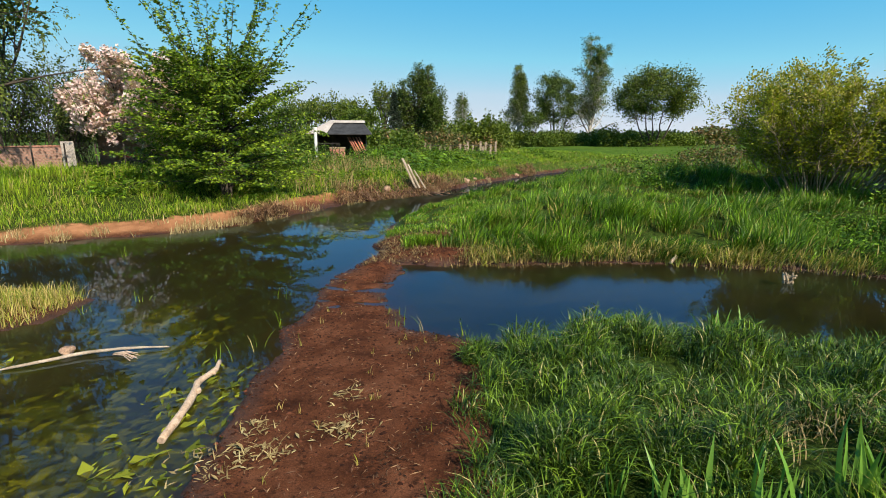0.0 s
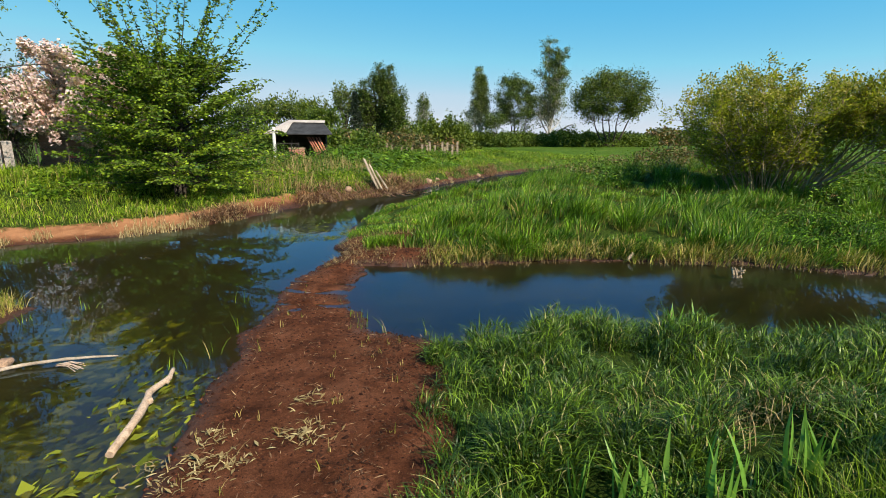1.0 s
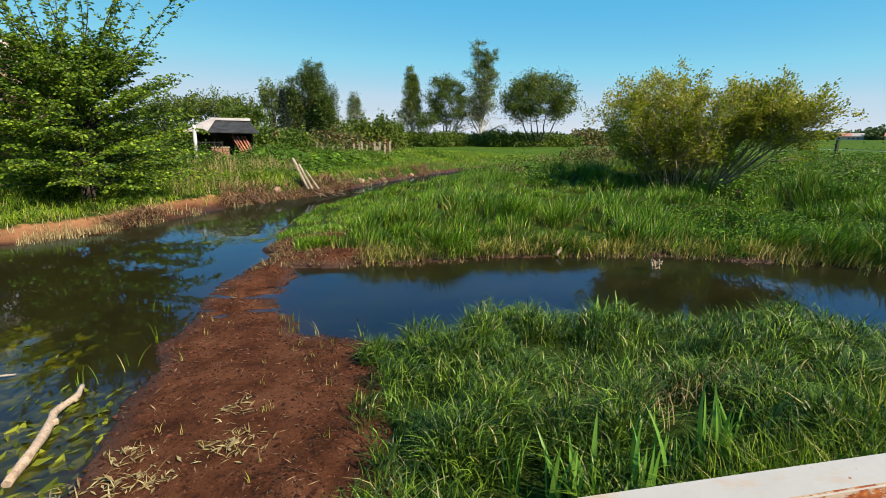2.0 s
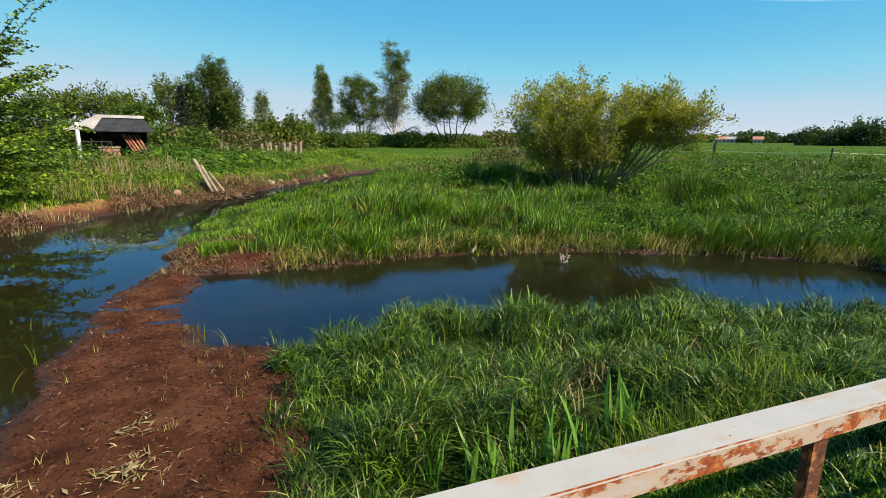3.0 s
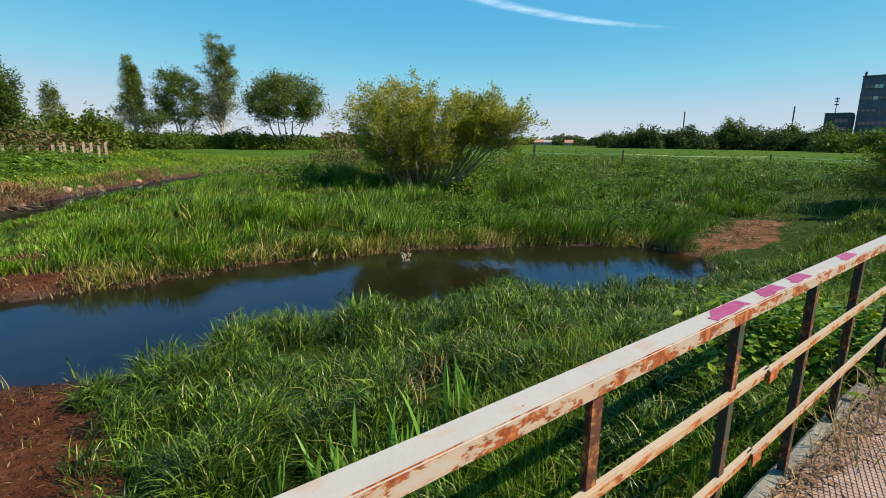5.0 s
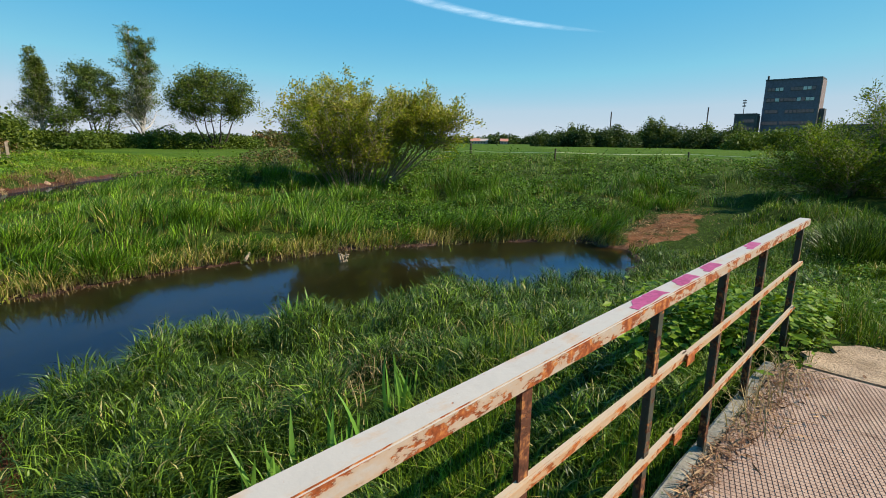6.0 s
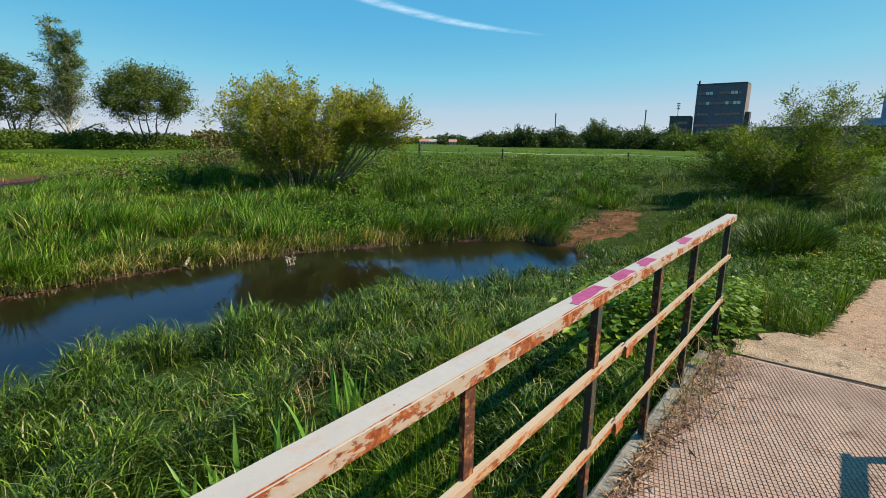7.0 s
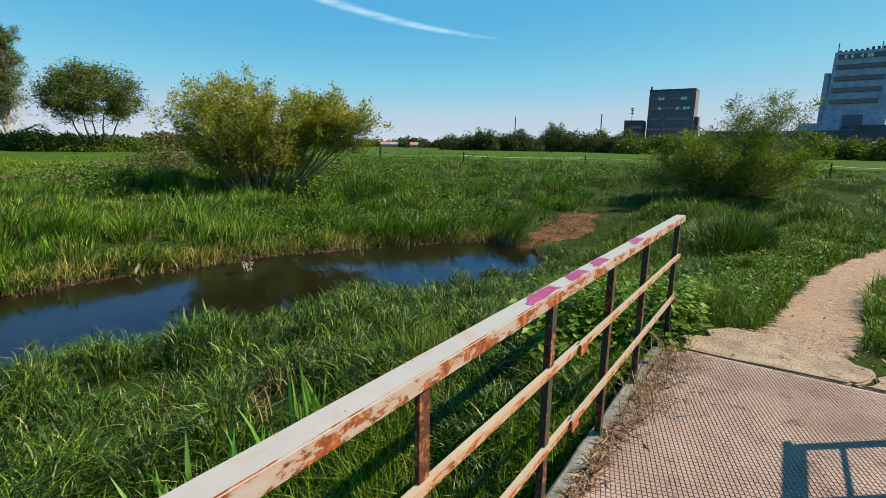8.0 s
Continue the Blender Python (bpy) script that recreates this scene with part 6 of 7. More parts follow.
def build_driftwood():
    limb("driftwood_log", [(-2.42, 3.70, 0.03), (-2.43, 4.05, 0.05), (-2.50, 4.45, 0.06), (-2.56, 4.62, 0.065), (-2.52, 4.95, 0.06), (-2.58, 5.18, 0.05)], [0.034, 0.041, 0.038, 0.034, 0.031, 0.022], BLEACHED, "bleached bare driftwood log half afloat in the pond", "log", knots=(((-2.475, 4.46, 0.07), 0.036), ((-2.50, 4.86, 0.065), 0.026)))
    limb("dead_branch", [(-5.6, 4.6, -0.02), (-5.0, 4.98, 0.02), (-4.7, 5.13, 0.035), (-4.3, 5.40, 0.045), (-3.9, 5.52, 0.05), (-3.4, 5.62, 0.03)], [0.008, 0.012, 0.018, 0.021, 0.018, 0.011], OLD_WOOD, "long thin bleached branch lying in the pond")
    stone("floating_clod", (-4.53, 5.47, 0.04), 0.085, STONE, "pale lump resting against the branch", 2, 0.75)
    rnd = random.Random(3)
    for k in range(7):
        a = rnd.uniform(-0.5, 0.6)
        p = Vector((-3.95 + rnd.uniform(-0.06, 0.06), 5.42 + rnd.uniform(-0.05, 0.03), 0.03))
        limb("broken_twig", [p, p + Vector((0.16 * math.cos(a), 0.10 * math.sin(a) - 0.02, 0.02)), p + Vector((0.3 * math.cos(a), 0.2 * math.sin(a) - 0.05, -0.01))], [0.007, 0.006, 0.004], BLEACHED, "short broken twig caught on the branch", "twig", 5)


def build_pond_plants():
    # leaves floating and sunk in the left pool
    n = 17000
    x, y = scatter_in(n, -6.8, -1.7, 2.2, 8.2)
    d = vnoise(x, y, 0.8, 91) * 0.7 + vnoise(x, y, 0.3, 92) * 0.3
    near = ss((x + 2.95 + 0.1 * (y - 3)) / 0.35) * ss((5.4 - y) / 0.5)
    z, mud, damp, track, wet, shore = lie(x, y)
    keep = wet & (RNG.random(n) < np.maximum(ss((d - 0.50) / 0.14) * 0.6 * ss((7.8 - y) / 1.5), near * 0.8)) & (x > -6.8)
    x, y, near = kept(keep, x, y, near)
    depth = np.where(RNG.random(len(x)) < near * 0.8, np.where(RNG.random(len(x)) < 0.3, RNG.uniform(-0.004, 0.010, len(x)), -RNG.uniform(0.01, 0.07, len(x))), -RNG.uniform(0.07, 0.34, len(x)))
    aim = np.tile(np.array([[0.55, 0.45, 0.0]]), (len(x), 1)) + RNG.normal(0, 0.5, (len(x), 3)) * np.array([[1, 1, 0.15]])
    vv, tt = leaf_cloud(np.stack([x, y, depth], -1), np.where(depth > -0.02, RNG.uniform(0.06, 0.15, len(x)), RNG.uniform(0.09, 0.26, len(x))), np.where(depth > -0.02, 0.28, 0.5), 0.985, 0.06, aim=aim)
    vv[:, 2] = np.minimum(vv[:, 2], 0.03)
    tagged(mesh_np("pond_weed", vv, tt, None, POND_WEED), "yellow green pondweed leaves floating and just under water", "pondweed", kind="stuff")
    # duckweed mats near the channel mouth
    n = 1500
    a, rr = RNG.uniform(0, 6.283, n), np.sqrt(RNG.random(n))
    which = RNG.integers(0, 3, n)
    cx, cy = np.array([-2.1, -3.0, -1.75])[which], np.array([14.6, 13.0, 12.6])[which]
    w, h = np.array([1.0, 1.3, 0.45])[which], np.array([1.2, 1.0, 0.8])[which]
    x, y = cx + np.cos(a) * rr * w, cy + np.sin(a) * rr * h
    keep = lie(x, y)[4] & (vnoise(x, y, 0.4, 93) > 0.45)
    x, y = kept(keep, x, y)
    vv, tt = leaf_cloud(np.stack([x, y, np.full(len(x), 0.004)], -1), RNG.uniform(0.05, 0.11, len(x)), 0.5, 0.985, 0.04, aim=RNG.normal(0, 1, (len(x), 3)) * np.array([[1, 1, 0.02]]))
    vv[:, 2] = np.clip(vv[:, 2], 0.003, 0.02)
    tagged(mesh_np("floating_leaves", vv, tt, None, POND_WEED), "floating yellow green leaf mats at the channel mouth", "pondweed", kind="stuff")


def iris_blade_mesh(seed, h, w):
    rnd = random.Random(seed)
    bm = bmesh.new()
    bend = rnd.uniform(0.02, 0.28)
    rows = []
    for k in range(7):
        s = k / 6
        ww = w * (1 - s ** 2.2) * 0.5 + 0.0008
        c = Vector((bend * h * s ** 2.2, 0, h * (s - 0.3 * bend * s ** 3)))
        rows.append([bm.verts.new(c + Vector((0, -ww, 0))), bm.verts.new(c + Vector((0.004 * (1 - s), 0, 0))), bm.verts.new(c + Vector((0, ww, 0)))])
    for a, b in zip(rows[:-1], rows[1:]):
        for i in (0, 1):
            bm.faces.new((a[i], a[i + 1], b[i + 1], b[i])).smooth = True
    me = bpy.data.meshes.new("blade")
    bm.to_mesh(me)
    bm.free()
    me.materials.append(IRIS)
    return me


def build_iris():
    kinds = [iris_blade_mesh(k, h, w) for k, (h, w) in enumerate([(0.42, 0.030), (0.36, 0.027), (0.5, 0.033), (0.3, 0.026), (0.46, 0.036)])]
    rnd = random.Random(17)
    for cx, cy, n, sc in ((1.27, 2.50, 9, 0.85), (1.45, 2.46, 8, 0.8), (1.73, 2.42, 9, 0.85), (1.95, 2.45, 6, 0.75), (2.25, 2.42, 9, 0.9), (2.45, 2.6, 5, 0.7), (1.1, 2.75, 5, 0.7), (2.92, 5.18, 14, 0.95), (3.15, 5.1, 6, 0.8)):
        root = thing("iris_clump", (cx, cy, float(ground_z(cx, cy)) - 0.01), "clump of upright sword-leaved iris in the grass", "iris", "irises on the near bank")
        for k in range(n + 3):
            ob = new("blade", rnd.choice(kinds))
            a, r = rnd.uniform(0, 360), 0.10 * math.sqrt(rnd.random())
            ob.matrix_basis = pose(r * math.cos(radians(a)), r * math.sin(radians(a)), 0, rnd.gauss(0, 9), rnd.gauss(0, 9), rnd.uniform(0, 360)) @ Matrix.Scale(sc * rnd.uniform(0.95, 1.5), 4)
            ob.parent = root
    for cx, cy, n in ((7.2, 13.5, 12), (7.6, 13.3, 10), (1.9, 30.6, 12), (2.4, 30.0, 10)):
        root = thing("iris_clump", (cx, cy, float(ground_z(cx, cy)) - 0.01), "clump of pale sword-leaved iris across the water", "iris", "irises across the water")
        for k in range(n):
            ob = new("blade", rnd.choice(kinds))
            ob.matrix_basis = pose(rnd.gauss(0, 0.15), rnd.gauss(0, 0.15), 0, rnd.gauss(0, 9), rnd.gauss(0, 9), rnd.uniform(0, 360)) @ Matrix.Scale(rnd.uniform(1.1, 1.6), 4)
            ob.parent = root


def build_litter():
    """Dry reed scraps and sprigs on the mud spit."""
    n = 3000
    x, y = scatter_in(n, -2.1, 0.4, 2.0, 9.4)
    z, mud, damp, track, wet, shore = lie(x, y)
    keep = ~wet & (x < spit_edge(y) + 0.1) & (RNG.random(n) < 0.25 + 0.7 * vnoise(x, y, 0.35, 95))
    x, y, z = kept(keep, x, y, z)
    aim = RNG.normal(0, 1, (len(x), 3)) * np.array([[1, 1, 0.12]])
    vv, tt = leaf_cloud(np.stack([x, y, z + 0.006], -1), RNG.uniform(0.1, 1.0, len(x)) ** 2 * 0.1 + 0.008, 0.14, 0.9, 0.1, aim=aim)
    tagged(mesh_np("reed_scraps", vv, tt, None, BRUSH), "scattered dry reed scraps on the mud", "litter", kind="stuff")
    for cx, cy, r, m in ((-0.93, 3.86, 0.24, 70), (-1.42, 3.55, 0.22, 55), (-1.85, 3.45, 0.3, 70), (-0.95, 4.4, 0.2, 34), (-1.72, 3.9, 0.16, 30)):
        x, y = cx + RNG.normal(0, r * 0.6, m), cy + RNG.normal(0, r * 0.42, m)
        z = np.maximum(ground_z(x, y), 0) + 0.006
        m2 = m // 3
        blades("dry_reed_wisp", x[:m2], y[:m2], RNG.uniform(0.03, 0.09, m2), RNG.uniform(0.006, 0.014, m2), RNG.uniform(1.2, 2.4, m2), STRAW, 3, z[:m2], "wisp of pale dry reed leaves on the mud", "litter")
        vv, tt = leaf_cloud(np.stack([x, y, z + 0.012], -1), RNG.uniform(0.03, 0.11, m), RNG.uniform(0.1, 0.4, m), 0.9, 0.25, aim=RNG.normal(0, 1, (m, 3)) * np.array([[1, 1, 0.12]]))
        tagged(mesh_np("flattened_reed", vv, tt, None, STRAW), "flattened pale reed leaves on the mud", "litter", kind="stuff")
    # clods and trodden lumps in the mud
    n = 16000
    x, y = scatter_in(n, -2.3, 0.5, 1.6, 11.2)
    z, mud, damp, track, wet, shore = lie(x, y)
    keep = (~wet) & (mud > 0.4) & (RNG.random(n) < 0.2 + 0.8 * vnoise(x, y, 0.5, 99))
    x, y, z = kept(keep, x, y, z)
    r = RNG.uniform(0.006, 0.024, len(x)) * RNG.uniform(0.5, 1.2, len(x))
    base = np.array([(1, 0, 0), (0.2, 0.9, 0), (-0.8, 0.5, 0), (-0.7, -0.6, 0), (0.4, -0.9, 0), (0.1, 0.05, 0.55)])
    a = RNG.uniform(0, 6.283, len(x))
    shape = base[None] * RNG.uniform(0.6, 1.4, (len(x), 6, 1))
    vx = (shape[..., 0] * np.cos(a)[:, None] - shape[..., 1] * np.sin(a)[:, None]) * r[:, None] * 1.5 + x[:, None]
    vy = (shape[..., 0] * np.sin(a)[:, None] + shape[..., 1] * np.cos(a)[:, None]) * r[:, None] + y[:, None]
    vz = shape[..., 2] * r[:, None] + z[:, None] + np.where(np.arange(6) < 5, -0.008, 0.004)[None]
    bse = (np.arange(len(x)) * 6)[:, None]
    tris = np.concatenate([bse + np.array([[k, (k + 1) % 5, 5]]) for k in range(5)])
    tagged(mesh_np("mud_clods", np.stack([vx, vy, vz], -1), tris, None, CLOD), "small clods and trodden lumps of reddish mud", "mud", kind="stuff")
    # dark trodden hollows full of broken stems where the spit meets the grass
    n = 5200
    x, y = RNG.normal(-0.25, 0.38, n), RNG.uniform(2.4, 6.0, n)
    keep = (RNG.random(n) < ss((vnoise(x, y, 0.4, 155) - 0.4) / 0.2)) & ~lie(x, y)[4] & (x < spit_edge(y) + 0.25)
    x, y = kept(keep, x, y)
    vv, tt = leaf_cloud(np.stack([x, y, ground_z(x, y) + 0.012], -1), RNG.uniform(0.012, 0.05, len(x)), RNG.uniform(0.1, 0.3, len(x)), 0.6, 0.3, aim=RNG.normal(0, 1, (len(x), 3)) * np.array([[1, 1, 0.3]]))
    tagged(mesh_np("rotting_stems", vv, tt, None, PEAT), "dark rotting stems trodden into the mud", "litter", kind="stuff")
    # grit and dry scraps on the trodden path and its slab
    n = 5200
    x, y = scatter_in(n, 4.36, 11, -2.4, 0.7)
    dt = line_dist(x, y, TRACK)
    keep = RNG.random(n) < np.where(x < 5.2, 0.35, 0.2 + 0.8 * ss((dt - 0.25) / 0.3)) * (dt < 0.95)
    x, y = kept(keep, x, y)
    z = np.where((x < 5.15) & (np.abs(y + 0.38) < 0.8), np.maximum(ground_z(x, y), 0.905), ground_z(x, y)) + 0.004
    vv, tt = leaf_cloud(np.stack([x, y, z], -1), RNG.uniform(0.008, 0.045, len(x)), RNG.uniform(0.15, 0.9, len(x)), 0.9, 0.3, aim=RNG.normal(0, 1, (len(x), 3)) * np.array([[1, 1, 0.1]]))
    tagged(mesh_np("path_grit", vv, tt, None, BRUSH), "brown grit and dry scraps on the trodden path", "litter", kind="stuff")
    # sprouts on the mud
    x, y = scatter_in(60, -2.0, 0.2, 2.4, 8.6)
    z, mud, damp, track, wet, shore = lie(x, y)
    keep = ~wet
    x, y, z = kept(keep, x, y, z)
    x, y, z = [np.repeat(v, 4) for v in (x, y, z)]
    x, y = x + RNG.normal(0, 0.015, len(x)), y + RNG.normal(0, 0.015, len(x))
    blades("mud_sprouts", x, y, RNG.uniform(0.03, 0.13, len(x)), RNG.uniform(0.005, 0.009, len(x)), np.abs(RNG.normal(0.4, 0.3, len(x))), GRASS_TUSSOCK, 3, z, "sparse yellow green shoots on the mud")
    # reed shoots standing in the water
    pts = [(-2.35, 5.6), (-2.6, 5.3), (-2.3, 6.3), (-0.75, 6.7), (-0.65, 6.35), (-0.35, 6.15), (-7.0, 10.4), (-4.8, 7.4), (-5.3, 6.9), (-2.6, 7.6), (0.2, 6.0), (0.9, 5.95), (6.9, 8.2), (8.2, 7.6), (5.0, 8.9), (9.3, 7.2)]
    x, y = np.repeat([p[0] for p in pts], 5) + RNG.normal(0, 0.06, 5 * len(pts)), np.repeat([p[1] for p in pts], 5) + RNG.normal(0, 0.05, 5 * len(pts))
    blades("water_shoots", x, y, RNG.uniform(0.12, 0.38, len(x)), RNG.uniform(0.007, 0.012, len(x)), np.abs(RNG.normal(0.3, 0.2, len(x))), GRASS_BANK, 3, np.full(len(x), -0.05), "single reed shoots standing in the shallows")
    # dry debris along the deck's edge
    n = 1500
    x = RNG.uniform(1.6, 4.3, n)
    y = 0.585 - np.abs(RNG.normal(0, 0.07, n)) * (0.5 + 1.4 * ss((x - 2.6) / 1.0))
    zz = np.full(n, DECK_Z + 0.004) + np.abs(RNG.normal(0, 0.012, n))
    aim = RNG.normal(0, 1, (n, 3)) * np.array([[1, 1, 0.2]])
    vv, tt = leaf_cloud(np.stack([x, y, zz], -1), RNG.uniform(0.015, 0.10, n), 0.12, 0.7, 0.1, aim=aim)
    vv[:, 2] = np.maximum(vv[:, 2], DECK_Z + 0.001)
    tagged(mesh_np("dry_debris", vv, tt, None, BRUSH), "dry straw and twigs drifted along the deck's edge", "litter", kind="stuff")
    n = 110
    x, y = RNG.uniform(3.0, 4.35, n), RNG.normal(0.56, 0.08, n)
    blades("dead_stalks", x, y, RNG.uniform(0.05, 0.32, n), RNG.uniform(0.003, 0.007, n), np.abs(RNG.normal(0.9, 0.5, n)), STRAW, 3, np.full(n, DECK_Z), "dead grass stalks tangled round the rail posts", "straw")
    # dandelions by the path
    for k in range(22):
        az, dist = random.uniform(84, 95), random.uniform(9.5, 12.5)
        px, py = polar(az, dist)
        if lie(px, py)[3] > 0.1:
            continue
        root = thing("dandelion", (px, py, float(ground_z(px, py))), "yellow dandelion in the grass beside the path", "flower", "dandelions")
        h = random.uniform(0.12, 0.22)
        v, q = tubes([((0, 0, 0), (0.01, 0, h), 0.003, 0.003)], 4)
        under(mesh_np("stalk", v, None, q, WEED), root)
        vv, tt = leaf_cloud(np.tile([[0.01, 0, h]], (14, 1)), np.full(14, 0.03), 0.45, 0.6, aim=np.stack([np.cos(np.arange(14)), np.sin(np.arange(14)), np.full(14, 0.4)], -1))
        under(mesh_np("flower_head", vv, tt, None, DANDELION), root)


def build_bank_debris():
    # washed-out roots and brush on the cut bank
    n = 8500
    t = 5.2 + RNG.random(n) * 5.7
    i = t.astype(int)
    pts = np.array(SHORE_LEFT)
    p = pts[i] + (pts[i + 1] - pts[i]) * (t - i)[:, None]
    nd = np.array([-0.8, 0.6])
    off = np.abs(RNG.normal(0.25, 0.3, n))
    x, y = p[:, 0] + nd[0] * off, p[:, 1] + nd[1] * off
    z = ground_z(x, y) + RNG.uniform(0, 0.1, n)
    keep = RNG.random(n) < ss((vnoise(x, y, 1.1, 97) - 0.3) / 0.25)
    x, y, z = kept(keep, x, y, z)
    blades("bank_brush", x, y, RNG.uniform(0.12, 0.5, len(x)), RNG.uniform(0.012, 0.026, len(x)), RNG.uniform(0.6, 1.9, len(x)), BRUSH, 3, z, "tangled brown roots and dead brush on the cut bank", "brush", lean=(0.35, -0.3))
    rnd = random.Random(41)
    root = thing("broken_fence_post", (-1.75, 21.9, float(ground_z(-1.75, 21.9)) - 0.1), "weathered leaning planks stuck in the cut bank", "fence post")
    for a, b, w in (((0.35, -0.35, 0.0), (-0.25, 0.1, 1.25), 0.10), ((0.5, -0.3, 0.0), (-0.02, 0.1, 1.0), 0.08), ((0.75, -0.3, 0.0), (0.25, 0.0, 0.75), 0.06)):
        part("plank", profile_bar([(-w, -0.02), (w, -0.02), (w, 0.02), (-w, 0.02)], a, b, 0.3), OLD_WOOD, root)
    for k, (px, py, s) in enumerate(((2.2, 28.5, 0.22), (0.9, 26.3, 0.26), (1.4, 27.2, 0.15), (-0.6, 23.0, 0.2), (4.2, 31.2, 0.2), (-2.6, 20.9, 0.22))):
        stone("bank_stone", (px, py, max(0.02, float(ground_z(px, py)) - 0.02)), s, STONE, "pale stone at the foot of the cut bank", k + 5)
    for k in range(26):
        f = rnd.random()
        px, py = -4.2 + 4.6 * f + rnd.uniform(-0.2, 0.2), 19.5 + 3.6 * f + rnd.uniform(0.0, 0.3)
        top = Vector((px, py, float(ground_z(px, py)) + 0.05))
        end = Vector((px + rnd.uniform(0.2, 0.75), py - rnd.uniform(0.3, 0.7), 0.02))
        mid = top.lerp(end, 0.5) + Vector((rnd.gauss(0, 0.06), 0, rnd.uniform(0.02, 0.14)))
        limb("bank_root", [top, mid, end], [0.022, 0.017, 0.008], ROOT, "bare root hanging down the cut bank", "root", 5)
    # reed stump and chip by the pool
    for k in range(9):
        a, r = rnd.uniform(0, 6.28), 0.13 * rnd.random()
        b = Vector((5.82 + r * math.cos(a), 8.36 + r * math.sin(a) * 0.6, -0.05))
        limb("reed_stub", [b, b + Vector((rnd.gauss(0, 0.03), rnd.gauss(0, 0.02), 0.12)), b + Vector((rnd.gauss(0, 0.05), rnd.gauss(0, 0.03), rnd.uniform(0.14, 0.25)))], [0.022, 0.02, 0.014], BARK_SALLOW, "brown broken reed stub standing in the pool", "reed", 6)
    limb("wood_chip", [(4.36, 9.60, 0.03), (4.42, 9.62, 0.10), (4.50, 9.64, 0.19)], [0.035, 0.04, 0.028], BLEACHED, "pale split piece of wood on the shore", "wood", 6)
    limb("cut_branch", [(12.3, 13.9, 0.62), (12.5, 14.1, 0.72), (13.2, 14.4, 0.7)], [0.06, 0.07, 0.03], RED_WOOD, "red brown cut branch at the foot of the bush", "branch", 7)
    # dead wood on the mud patch
    n = 2600
    x, y = 13.4 + RNG.normal(0, 1.3, n), 5.0 + RNG.normal(0, 0.45, n)
    keep = ~lie(x, y)[4]
    x, y = kept(keep, x, y)
    vv, tt = leaf_cloud(np.stack([x, y, ground_z(x, y) + 0.02], -1), RNG.uniform(0.03, 0.16, len(x)), 0.15, 0.8, 0.1, aim=RNG.normal(0, 1, (len(x), 3)) * np.array([[1, 1, 0.2]]))
    tagged(mesh_np("shore_litter", vv, tt, None, BRUSH), "brown reed litter on the bare shore", "litter", kind="stuff")


build_driftwood()
build_pond_plants()
build_iris()
build_litter()
build_bank_debris()


